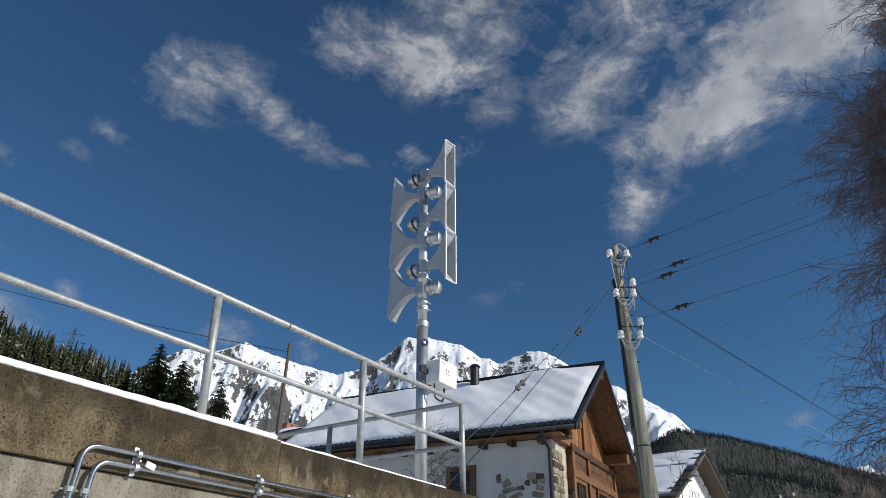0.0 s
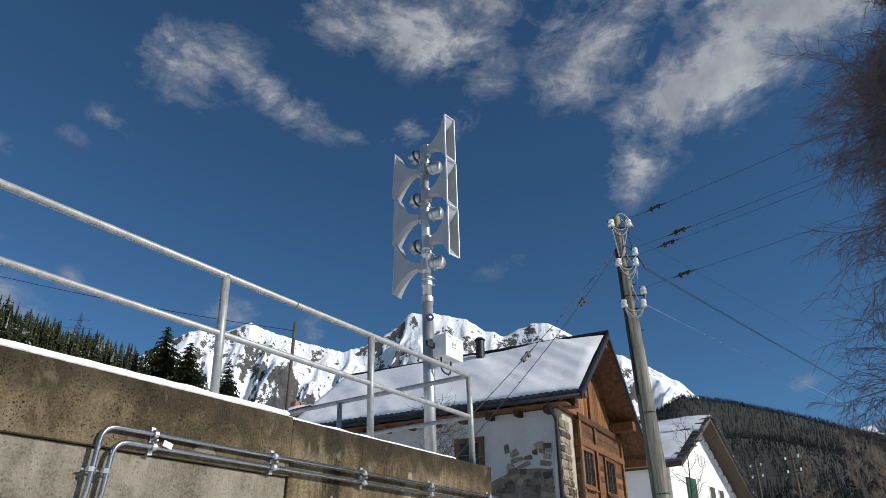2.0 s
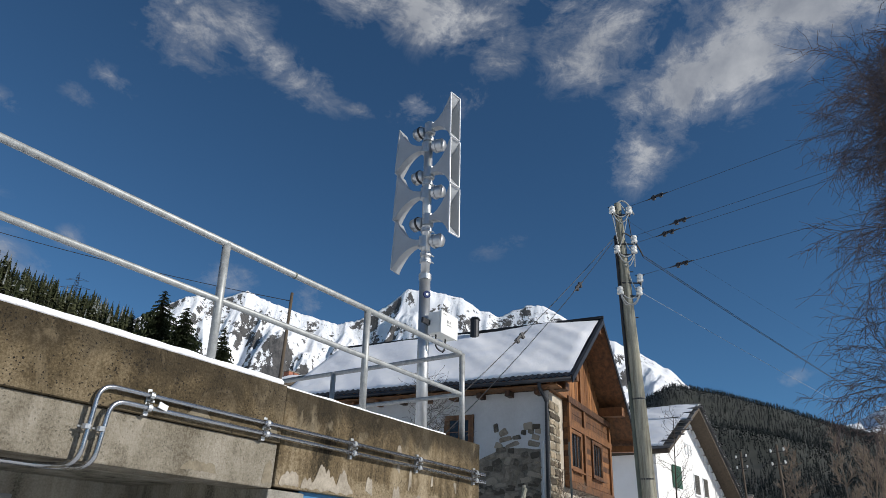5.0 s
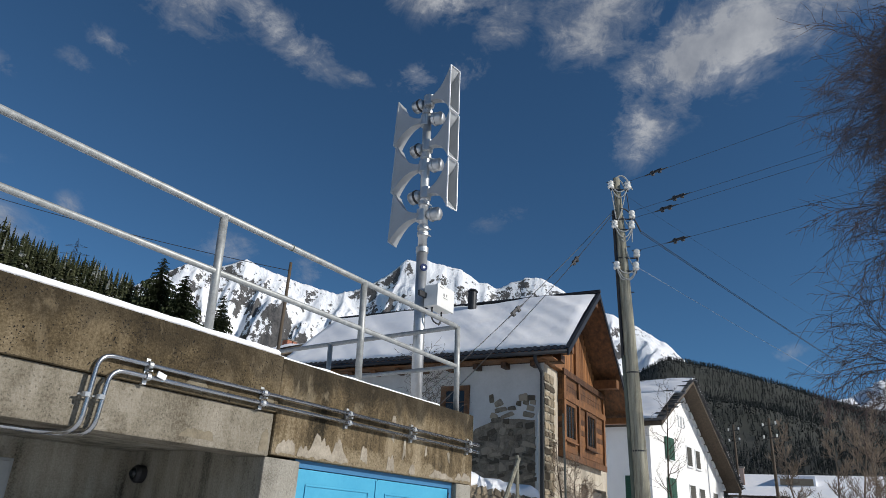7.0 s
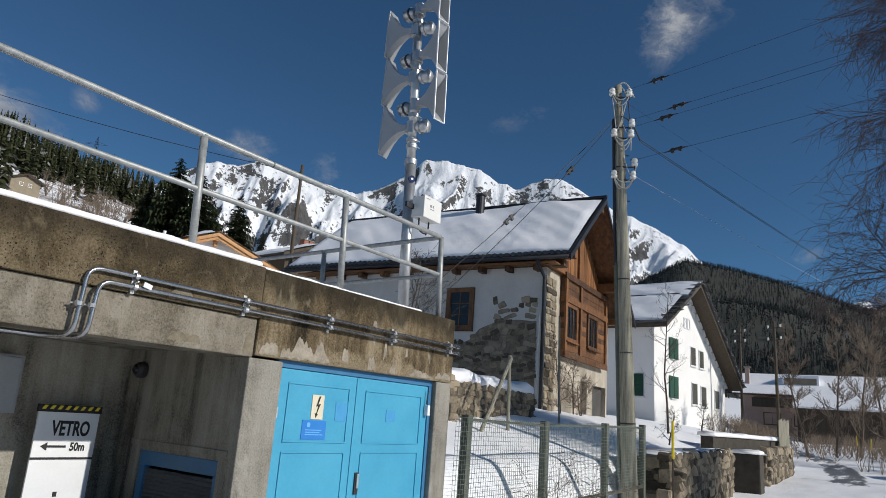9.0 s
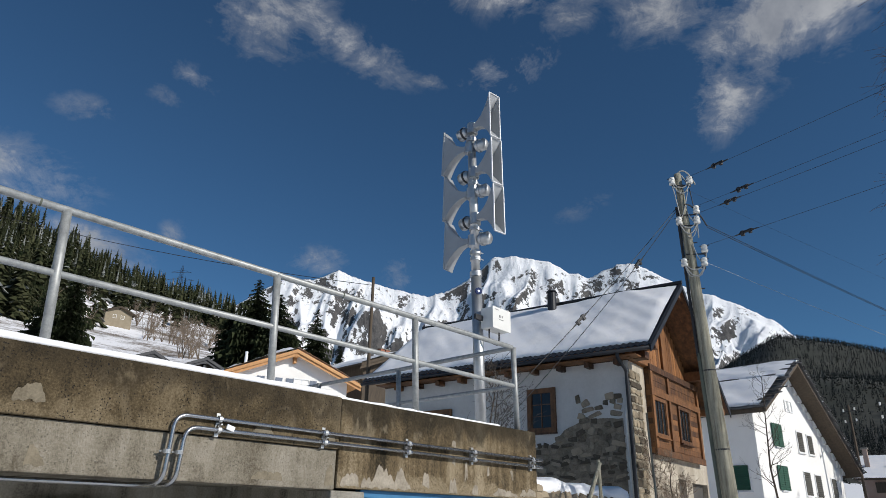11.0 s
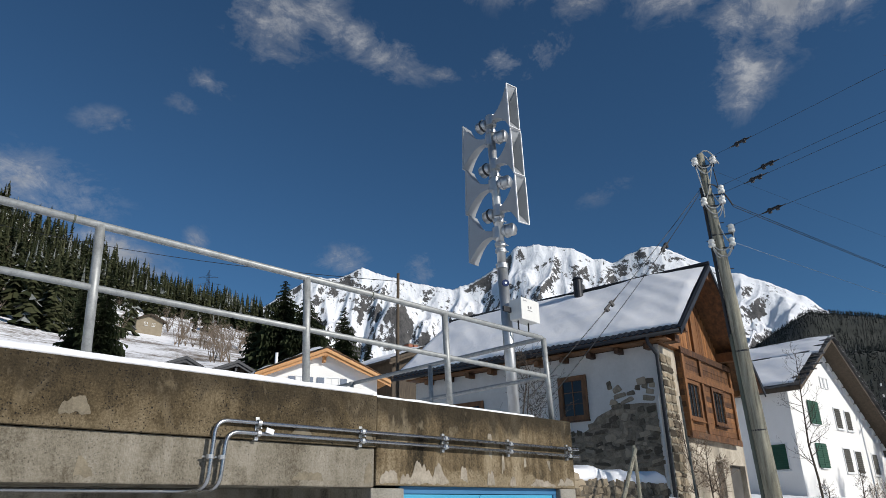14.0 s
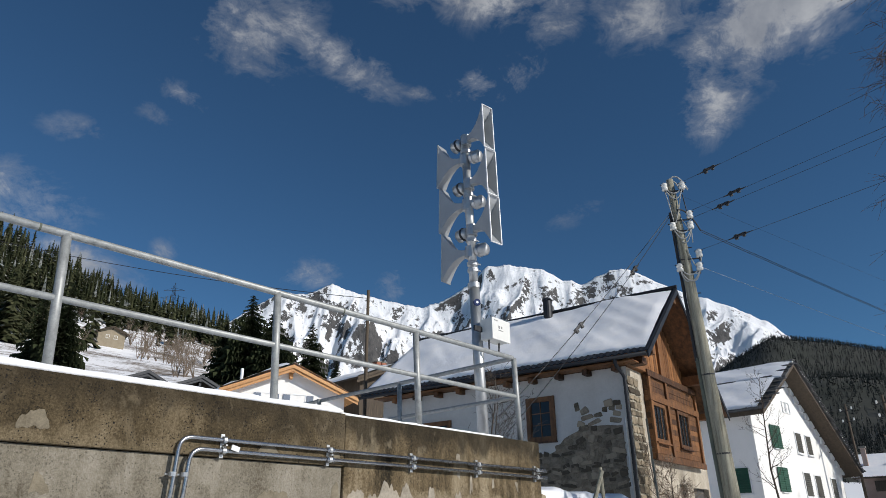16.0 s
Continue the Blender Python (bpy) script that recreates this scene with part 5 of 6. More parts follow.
for s, (a, b) in enumerate((((-0.7, EL2 - 0.05), (RX2, AP2)), ((11.5, ER2 - 0.06), (RX2, AP2)))):
    for j in range(9 if s == 0 else 13):
        t0, t1 = (j / (9 if s == 0 else 13)), ((j + 1.25) / (9 if s == 0 else 13))
        p = [(mixf(a[0], b[0], t), mixf(a[1], b[1], t)) for t in (t0, min(1, t1))]
        _bm = bmesh.new()
        y = -OG2 - 0.08
        while y < L2 + 0.4:
            w = 0.4 + 0.25 * _rnd.random()
            o = 0.035 + 0.03 * _rnd.random()
            prism(_bm, [(p[0][0], p[0][1] + o + 0.035), (p[1][0], p[1][1] + o), (p[1][0], p[1][1] + o - 0.03), (p[0][0], p[0][1] + o)], y - 0.05 * _rnd.random(), y + w - 0.01)
            y += w
            if y > 2.5 and s == 1:
                break
        part("slate_course", _bm, SLATE, H2)
snow_sheet(H2, (-0.45, EL2 + 0.22), (RX2 - 2.0, AP2 - 1.06 + 0.08), -OG2 + 0.30, L2, 0.075, 0.0, 9.0)
snow_sheet(H2, (RX2 - 1.75, AP2 - 0.92), (RX2 - 0.05, AP2 + 0.12), -OG2 + 0.08, L2, 0.08, 0.0, 11.0)
snow_sheet(H2, (11.2, ER2 + 0.2), (RX2 + 0.1, AP2 + 0.10), -OG2 + 0.25, L2, 0.05, 0.0, 13.0)
part("ridge_snow", rod([(RX2, -OG2, AP2 + 0.06), (RX2, 2, AP2 + 0.10), (RX2, L2, AP2 + 0.06)], 0.10, 8), SNOW, H2)
# slates and snow crumbs standing out along the verge, loose slates through the snow
for k in range(46):
    u = (k + 0.5) / 46
    x, z = mixf(RX2, 11.5, u), mixf(AP2, ER2 - 0.06, u)
    sl = cuboid(-0.085, 0.085, -0.10 - 0.07 * _rnd.random(), 0.16, -0.012, 0.014, 0, pose(x, -OG2 - 0.05, z + 0.075 + 0.03 * _rnd.random(), 0, math.degrees(math.atan(s_r)) - 14, 0))
    part("slate", sl, SLATE, H2)
    if k % 2 == 0 or _rnd.random() < 0.3:
        sn = cuboid(-0.07, 0.06, -0.07, 0.2, -0.02, 0.035, 0.015, pose(x + 0.03, -OG2 - 0.02, z + 0.12, 0, math.degrees(math.atan(s_r)), 0))
        part("snow_crumb", sn, SNOW, H2)
for k in range(60):
    u, y = _rnd.random() ** 0.8, mixf(-OG2, L2, _rnd.random() ** 1.5)
    u = round(u * 9) / 9
    x, z = mixf(-0.6, RX2, u), mixf(EL2, AP2, u)
    sl = cuboid(-0.10, 0.05, -0.30 - 0.3 * _rnd.random(), 0.3, -0.01, 0.02, 0, pose(x, y, z + 0.17, 0, -math.degrees(math.atan(s_l)) + 5, 0))
    part("slate", sl, SLATE, H2)
for x0, x1, z0, z1, green in ((1.70, 3.3, 3.38, 4.42, 1), (1.60, 3.35, 1.36, 2.42, 1), (5.05, 5.75, 3.32, 4.30, 2), (6.40, 7.05, 3.30, 4.24, 2), (5.15, 5.95, 1.20, 2.32, 2), (6.62, 7.40, 1.16, 2.24, 2), (8.95, 9.62, 1.15, 2.18, 2)):
    if green == 1:
        c = (x0 + x1) / 2
        f = window(H2, pose(c - 0.30, -0.01, z0), 0.60, z1 - z0, SIGNWHITE, bars=(1, 1), casing=0.05)
        for xx in (c - 0.60, c + 0.02):
            bm = louvred(xx, xx + 0.58, -0.075, z0 - 0.03, z1 + 0.03, 10)
            part("shutter", bm, SHUTTERGREEN, f, "green louvred shutter")
    else:
        f = window(H2, pose(x0, -0.01, z0), x1 - x0, z1 - z0, SIGNWHITE, bars=(0, 0), casing=0.06)
        bm = louvred(x0 + 0.01, x1 - 0.01, -0.06, z0 + 0.01, z1 - 0.01, 10)
        part("shutter", bm, SHUTTERBROWN, f, "closed brown louvred shutter")
for x in (4.12, 4.62):
    window(H2, pose(x, -0.01, 5.28), 0.34, 0.5, SIGNWHITE, bars=(0, 0), casing=0.05, sill=False)
f = window(H2, pose(0.0, 1.33, 1.24, 0, 0, -90), 0.8, 1.12, SIGNWHITE, bars=(0, 0), casing=0.05)
bm = louvred(0.0, 0.78, -0.06, 0.0, 1.10, 10)
bmesh.ops.transform(bm, matrix=pose(0.0, 1.33, 1.25, 0, 0, -90), verts=bm.verts[:])
part("shutter", bm, SHUTTERGREEN, f, "closed green shutter")
# white teeth modelled for the notched sunlight edge below the verge's shadow
for k in range(13):
    t = k / 13
    part("fascia_tooth", cuboid(RX2 + (11.2 - RX2) * t + 0.02, RX2 + (11.2 - RX2) * t + 0.42, -0.10, 0.0, AP2 - s_r * (11.2 - RX2) * t - 0.62, AP2 - s_r * (11.2 - RX2) * t - 0.26), WHITEWALL, H2)


# ---- vegetation ----
def polar_at(az, dist, z=None):
    a = radians(az)
    x, y = EYE[0] + dist * math.cos(a), EYE[1] + dist * math.sin(a)
    return Vector((x, y, ground_level(x, y) if z is None else z))


class Soup:
    """Collects verts and faces for one mesh."""
    def __init__(self):
        self.v, self.f = [], []

    def tube(self, p, q, r0, r1, sides=3):
        d = (q - p)
        if d.length < 1e-5:
            return
        d.normalize()
        u = d.orthogonal().normalized()
        w = d.cross(u)
        n = len(self.v)
        for c, r in ((p, r0), (q, r1)):
            for k in range(sides):
                a = 2 * math.pi * k / sides
                self.v.append(c + (u * math.cos(a) + w * math.sin(a)) * r)
        for k in range(sides):
            self.f.append((n + k, n + (k + 1) % sides, n + sides + (k + 1) % sides, n + sides + k))

    def cone(self, base, h, r, sides, rnd, jag=0.25):
        n = len(self.v)
        ph = rnd.random() * 6.28
        for k in range(sides):
            a = ph + 2 * math.pi * k / sides
            rr = r * (1 - jag * rnd.random())
            self.v.append(base + Vector((rr * math.cos(a), rr * math.sin(a), -0.10 * h * rnd.random())))
        self.v.append(base + Vector((0, 0, h)))
        for k in range(sides):
            self.f.append((n + k, n + (k + 1) % sides, n + sides))

    def quad(self, a, b, c, d):
        n = len(self.v)
        self.v += [a, b, c, d]
        self.f.append((n, n + 1, n + 2, n + 3))

    def tri(self, a, b, c):
        n = len(self.v)
        self.v += [a, b, c]
        self.f.append((n, n + 1, n + 2))

    def mesh(self, name, material, parent=None, label=""):
        me = bpy.data.meshes.new(name)
        me.from_pydata([tuple(p) for p in self.v], [], self.f)
        me.update()
        me.materials.append(material)
        ob = new(name, me)
        ob.parent = parent
        return tagged(ob, label)


def spruce(base, height, width, seed, label, snowy=0.0):
    """A spruce: trunk and whorls of drooping boughs, each a fan of needle sprays."""
    rnd = random.Random(seed)
    t = thing("spruce_tree", (base.x, base.y, base.z), label, "tree", "tall spruces")
    tr = Soup()
    tr.tube(Vector((0, 0, -0.5)), Vector((0, 0, height * 0.96)), 0.018 * height, 0.01, 7)
    tr.mesh("trunk", BARK, t)
    cr = Soup()
    z = 0.06 * height
    while z < height * 0.99:
        f = 1 - z / height
        reach = width / 2 * (f ** 0.8) * (0.82 + 0.3 * rnd.random()) + 0.12
        n = max(9, int(30 * f + 10))
        ph = rnd.random() * 6.28
        for k in range(n):
            a = ph + 2 * math.pi * (k + 0.5 * rnd.random()) / n
            ln = reach * (0.5 + 0.65 * rnd.random() ** 1.4)
            d = Vector((math.cos(a), math.sin(a), 0))
            s = Vector((-math.sin(a), math.cos(a), 0))
            drop = 0.34 + 0.25 * rnd.random()
            p0 = Vector((0, 0, z + 0.25 * rnd.random()))
            prev = p0
            for j in range(1, 6):
                u = j / 5
                p = p0 + d * ln * u + Vector((0, 0, -drop * ln * u ** 1.3 + 0.16 * ln * u ** 3))
                w = (0.13 + ln * 0.17) * (1 - 0.45 * u) * (0.7 + 0.6 * rnd.random())
                hang = Vector((0, 0, -0.16 * ln * (0.6 + rnd.random())))
                cr.tri(prev, p + s * w * 0.4, p + s * w + hang)
                cr.tri(prev, p - s * w * 0.4, p - s * w + hang)
                cr.quad(prev + s * w * 0.3, p + s * w * 0.35, p - s * w * 0.35, prev - s * w * 0.3)
                prev = p
        z += height * (0.017 + 0.010 * f) * (0.8 + 0.4 * rnd.random())
    cr.v.append(Vector((0, 0, height)))
    cr.mesh("crown", NEEDLES, t)
    return t


for az, dist, el, wid, seed, lab in ((58.4, 62, 18.3, 11.5, 1, "tall dark green spruce standing behind a chalet"), (56.5, 60, 17.3, 11.0, 2, "tall dark green spruce standing behind a chalet"),
                                     (53.3, 66, 16.3, 8.2, 3, "slender dark green spruce beside a chalet"), (60.3, 64, 16.0, 6.6, 4, "tall dark green spruce standing behind a chalet"),
                                     (55.4, 66, 15.6, 6.4, 5, "small dark green spruce beside a chalet"), (51.2, 72, 13.4, 5.2, 6, "small dark green spruce beside a chalet"),
                                     (72.0, 70, 17.6, 9.4, 7, "broad dark spruce on the snowy slope"), (73.6, 76, 16.6, 7.5, 8, "broad dark spruce on the snowy slope")):
    b = polar_at(az, dist)
    top = 1.85 + dist * math.tan(radians(el))
    spruce(b, max(5.0, top - b.z), wid, seed, lab)


def conifer_wood(name, place, count, h0, h1, sprays, width, material, label, seed, keep):
    """Many small conifers in one mesh, each a tip and drooping sprays round an axis."""
    rnd = random.Random(seed)
    s = Soup()
    for _ in range(count):
        az, q = keep(rnd)
        p = Vector(place(az, q))
        h = h0 + (h1 - h0) * rnd.random() ** 1.8
        r = h * width * rnd.uniform(0.8, 1.25)
        s.cone(p + Vector((0, 0, h * 0.55)), h * 0.45, r * 0.34, 4, rnd, 0.4)
        m = sprays * (3 if q < 0.25 else 1)
        for k in range(m):
            u = ((k + rnd.random()) / m) ** 1.15
            a = 2.4 * k + rnd.uniform(-0.6, 0.6)
            ln = r * ((1 - u) ** 0.75 + 0.06) * rnd.uniform(0.55, 1.15)
            d, t = Vector((math.cos(a), math.sin(a), 0)), Vector((-math.sin(a), math.cos(a), 0))
            c = p + Vector((0, 0, h * (0.06 + 0.90 * u)))
            w = ln * rnd.uniform(0.40, 0.70) * (1.0 if m == sprays else 0.55) + 0.04 * r
            tip = c + d * ln - Vector((0, 0, ln * rnd.uniform(0.25, 0.7)))
            s.quad(c + Vector((0, 0, 0.30 * ln)), c + d * ln * 0.6 + t * w - Vector((0, 0, 0.45 * ln)), tip, c + d * ln * 0.6 - t * w - Vector((0, 0, 0.45 * ln)))
    ob = s.mesh(name, material)
    return tagged(ob, label, "forest", kind="stuff")


def forest_material(name, dark, light, snowy, share):
    """Needles that differ from spray to spray; a share of the sprays carries snow."""
    m = bpy.data.materials.new(name)
    m.use_nodes = True
    nt = m.node_tree
    b = nt.nodes["Principled BSDF"]
    g = nt.nodes.new("ShaderNodeNewGeometry")
    isle = g.outputs["Random Per Island"]
    patch = noise_tex(nt, g.outputs["Position"], 0.035, 5, 0.6)
    col = ramp(nt, math_node(nt, "ADD", math_node(nt, "MULTIPLY", isle, 0.6), math_node(nt, "MULTIPLY", patch, 0.5)), [(0.2, dark), (0.95, light)])
    chance = math_node(nt, "ADD", math_node(nt, "FRACT", math_node(nt, "MULTIPLY", isle, 37.0)), math_node(nt, "MULTIPLY", math_node(nt, "SUBTRACT", patch, 0.5), 0.6))
    col = mix(nt, ramp(nt, chance, [(1.0 - share, 0.0), (1.02 - share, 0.8)]), col, snowy)
    nt.links.new(col, b.inputs["Base Color"])
    b.inputs["Roughness"].default_value = 0.9
    b.inputs["Specular IOR Level"].default_value = 0.1
    return m


NEEDLESHILL = forest_material("snow_dusted_spruce", (0.010, 0.016, 0.006), (0.066, 0.068, 0.034), (0.26, 0.27, 0.26), 0.08)
NEEDLESFAR = forest_material("far_spruce", (0.008, 0.012, 0.013), (0.048, 0.053, 0.050), (0.15, 0.16, 0.165), 0.06)


def keep_left(rnd):
    while True:
        az, q = 57 + 63 * rnd.random() ** 1.2, rnd.random() ** 0.7
        low = 0.70 if az < 68 else mixf(0.70, 0.16, step(68, 77, az))
        n = noise.noise((az * 0.22, q * 4, 8.0))
        if q > low + 0.16 * n:
            return az, q
        if q > 0.08 and rnd.random() < 0.05 and n > 0:
            return az, q


conifer_wood("hillside_conifers", left_hill_point, 3400, 7, 19, 42, 0.165, NEEDLESHILL, "snow-dusted conifers crowding the hillside", 21, keep_left)
conifer_wood("valley_forest", forest_hill_point, 26000, 5, 10, 8, 0.20, NEEDLESFAR, "dark conifer forest on the far valley side", 22, lambda rnd: (-22 + 52 * rnd.random(), 1.04 * rnd.random() ** 0.8))


def bare_tree(name, base, height, spread, seed, material_trunk, material_twig, label, trunk_r, levels=4, kids=(9, 7, 6, 5), lean=(0, 0), droop=0.0, first=0.18, twig=0.006, category="tree", group=""):
    """A leafless tree: tapered trunk with limbs, and a crown of many fine twigs."""
    rnd = random.Random(seed)
    t = thing(name, (base.x, base.y, base.z), label, category, group)
    tr, cr = Soup(), Soup()

    def grow(p, d, ln, r, level):
        n = 5 if level < 2 else (3 if level == 2 else 2)
        pts = [p]
        dd = d.copy()
        for i in range(n):
            k = 0.16 if level == 0 else 0.34
            dd = dd + Vector((rnd.uniform(-k, k), rnd.uniform(-k, k), rnd.uniform(-k, k) * 0.6 + (0.10 if level < 2 else -droop * level * 0.25)))
            dd.normalize()
            pts.append(pts[-1] + dd * ln / n)
        rs = [max(twig * 0.5, r * (1 - 0.80 * i / n)) for i in range(n + 1)]
        soup = tr if level <= 1 else cr
        for a, b, r0, r1 in zip(pts, pts[1:], rs, rs[1:]):
            soup.tube(a, b, r0, r1, 7 if level == 0 else (5 if level == 1 else 3))
        if level >= levels:
            return
        c = kids[level]
        for i in range(c):
            u = (first if level == 0 else 0.15) + (1 - (first if level == 0 else 0.15)) * (i + rnd.random() * 0.8) / c
            u = min(0.98, u)
            k = min(n - 1, int(u * n))
            q = pts[k].lerp(pts[k + 1], u * n - k)
            axis = (pts[k + 1] - pts[k]).normalized()
            side = axis.orthogonal().normalized()
            side = Matrix.Rotation(rnd.uniform(0, 6.28), 3, axis) @ side
            ang = radians(rnd.uniform(38, 68) if level == 0 else rnd.uniform(25, 60))
            nd = (axis * math.cos(ang) + side * math.sin(ang)).normalized()
            l2 = spread * (0.62 + 1.2 * u * (1 - u)) * (1 - 0.42 * u) * rnd.uniform(0.75, 1.15) if level == 0 else ln * rnd.uniform(0.35, 0.62)
            grow(q, nd, l2, max(twig, rs[k] * 0.46), level + 1)

    grow(Vector((0, 0, -0.3)), Vector((lean[0], lean[1], 1)).normalized(), height, trunk_r, 0)
    tr.mesh("trunk", material_trunk, t)
    cr.mesh("crown", material_twig, t)
    return t


# big birch beside the road
bare_tree("birch_tree", Vector((10.9, -5.35, 0.2)), 15.2, 4.25, 31, BIRCHBARK, BIRCHTWIG, "large leafless birch with a haze of fine reddish twigs", 0.22, 4, (56, 15, 12, 8), (0.0, 0.02), 0.24, 0.17, 0.0058)
# sapling in front of the white house
b = Vector((15.06, 2.48, 2.1))
bare_tree("sapling_tree", b, 4.3, 1.1, 33, BARK, BARK, "slim leafless sapling growing behind the garden wall", 0.036, 3, (20, 5, 3), (0.0, 0.0), -0.25, 0.25, 0.0035)
for i, (az, d, h, sp) in enumerate(((7.7, 46, 6.6, 1.6), (6.0, 48, 7.6, 1.7), (4.6, 50, 8.6, 2.0), (2.8, 47, 6.6, 2.2), (1.0, 55, 8.0, 2.4), (-1.2, 42, 7.5, 2.6), (-3.2, 48, 9.0, 3.0), (-5, 40, 8, 3.2))):
    bare_tree("bare_tree", polar_at(az, d), h * 1.15, sp, 40 + i, SCRUB, SCRUB, "leafless roadside tree with tangled pale twigs", 0.08, 3, (19, 10, 6), (0, 0), -0.45, 0.12, 0.016, group="bare roadside trees")
for i, (x, y, z, h) in enumerate(((2.4, 2.6, 2.3, 2.3), (3.5, 3.4, 2.4, 2.2), (17.5, 2.2, 2.1, 1.0), (13.3, 1.9, 1.8, 0.9))):
    bare_tree("bare_shrub", Vector((x, y, z)), h, 1.0 if h > 2 else 0.5, 60 + i, BARK, BARK, "leafless thin-branched garden shrub in the snow", 0.025, 3, (10, 7, 4), (0.05, -0.05), 0.0, 0.1, 0.004, "shrub", "bare shrubs")
# brown thicket by the far houses
def thicket(pts, h, seed, label):
    rnd = random.Random(seed)
    s = Soup()
    for c, n, rad in pts:
        for k in range(n):
            p = c + Vector((rnd.gauss(0, rad), rnd.gauss(0, rad), 0))
            p.z = ground_level(p.x, p.y) - 0.05
            for j in range(5):
                q = p + Vector((rnd.uniform(-0.4, 0.4), rnd.uniform(-0.4, 0.4), h * rnd.uniform(0.5, 1.1)))
                m = p.lerp(q, 0.55) + Vector((rnd.uniform(-0.2, 0.2), rnd.uniform(-0.2, 0.2), 0))
                s.tube(p, m, 0.014, 0.010), s.tube(m, q, 0.010, 0.004)
                s.tube(m, m + Vector((rnd.uniform(-0.5, 0.5), rnd.uniform(-0.5, 0.5), h * 0.35)), 0.007, 0.003)
    return tagged(s.mesh("thicket", SCRUB), label, "shrubs", kind="stuff")


thicket([(polar_at(11.6, 44), 90, 0.9), (polar_at(10.4, 48), 60, 0.9), (polar_at(5, 58), 110, 3.0), (polar_at(1.5, 50), 120, 2.6), (polar_at(-3, 40), 130, 3.0)], 1.2, 71, "tangled brown winter thicket beside the road")
_rnd = random.Random(77)
_s = Soup()
for _k in range(520):
    _az, _q = 58 + 24 * _rnd.random(), 0.05 + 0.62 * _rnd.random()
    if noise.noise((_az * 0.35, _q * 5, 2.0)) < 0.02 or (abs(_az - 68.7) < 2.0 and _q < 0.32):
        continue
    _p = Vector(left_hill_point(_az, _q))
    for _j in range(4):
        _t = _p + Vector((_rnd.uniform(-1.6, 1.6), _rnd.uniform(-1.6, 1.6), _rnd.uniform(2.0, 5.5)))
        _s.tube(_p, _t, 0.10, 0.02)
        for _i in range(6):
            _m = _p.lerp(_t, _rnd.uniform(0.35, 0.95))
            _s.tube(_m, _m + Vector((_rnd.uniform(-1.3, 1.3), _rnd.uniform(-1.3, 1.3), _rnd.uniform(0.3, 1.6))), 0.045, 0.012)
tagged(_s.mesh("slope_brush", SCRUB), "bare brown brushwood on the snowy slope", "shrubs", kind="stuff")


# ---- other houses ----
def gable_house(name, m, label, w, l, wall_h, rise, over, wall_mat, roof_mat, fascia_mat, windows=(), base=-3.0, snow=0.12, shutters=True):
    """Gable towards local -y, ridge along y, centred on x."""
    h = thing(name, m, label, "house")
    bm = bmesh.new()
    prism(bm, [(-w / 2, base), (w / 2, base), (w / 2, wall_h), (0, wall_h + rise * (w / 2) / (w / 2 + over)), (-w / 2, wall_h)], 0, l)
    part("wall", bm, wall_mat, h)
    e = wall_h - rise * over / (w / 2 + over) + 0.12
    apx = wall_h + rise * (w / 2) / (w / 2 + over) + 0.16
    for s in (-1, 1):
        bm = bmesh.new()
        slope_plate(bm, (s * (w / 2 + over), e), (s * 0.001, apx), -over, l + over, 0.14)
        part("roof", bm, roof_mat, h)
        if snow:
            snow_sheet(h, (s * (w / 2 + over - 0.05), e + 0.06), (s * 0.02, apx + 0.06), -over + 0.03, l + over - 0.05, snow, 0.0, 3.0 + s, 16, 10)
        for k, (dz, dy) in enumerate(((0.0, -over - 0.04), (-0.2, -over + 0.06))):
            bm = bmesh.new()
            slope_plate(bm, (s * (w / 2 + over), e + dz), (s * 0.001, apx + dz), dy, dy + 0.05, 0.23)
            part("verge_board", bm, fascia_mat, h)
    part("ridge_purlin", cuboid(-0.12, 0.12, -over + 0.1, 0.0, apx - 0.52, apx - 0.26, 0.01), fascia_mat, h)
    part("purlin_bracket", cuboid(-0.10, 0.10, -0.35, 0.0, apx - 0.85, apx - 0.53, 0.02), fascia_mat, h)
    for x, z, ww, hh in windows:
        window(h, pose(x, -0.01, z), ww, hh, SIGNWHITE, bars=(1, 0), casing=0.06)
        for xx in ((x - 0.55, x + ww + 0.08) if shutters else ()):
            part("shutter", cuboid(xx, xx + 0.46, -0.07, -0.02, z, z + hh, 0.005), BINGREY, h)
    return h


def facing(az, dist, z, turn=0.0):
    p = polar_at(az, dist, z)
    return pose(p.x, p.y, p.z, 0, 0, az - 90 + turn)


CH = facing(54.9, 46, 6.0, 14)
chalet = gable_house("chalet", CH, "new white chalet with bright larch verge boards under snow", 7.6, 9.0, 4.62, 1.85, 0.75, WHITEWALL, WOODLIGHT, WOODLIGHT, ((-1.75, 3.62, 0.55, 0.85), (0.15, 3.58, 0.95, 0.9)), snow=0.26)
part("stove_pipe", rod([(-2.6, 3.0, 5.3), (-2.6, 3.0, 6.6)], 0.11, 10), SIGNWHITE, chalet)
barn = gable_house("timber_house", facing(46.9, 52, 8.7, 40), "dark timber house with a snowy roof and brick chimney", 5.2, 8.0, 4.0, 1.35, 0.9, WOODDARK, WOODDARK, WOODDARK)
for dx in (0.0, 0.55):
    part("chimney", cuboid(0.75 + dx, 1.2 + dx, 2.2, 2.8, 4.6, 6.05, 0.02), BRICK, barn, "red brick chimney")
    part("chimney_cap", cuboid(0.70 + dx, 1.25 + dx, 2.15, 2.85, 6.06, 6.12, 0.01), BARE, barn)
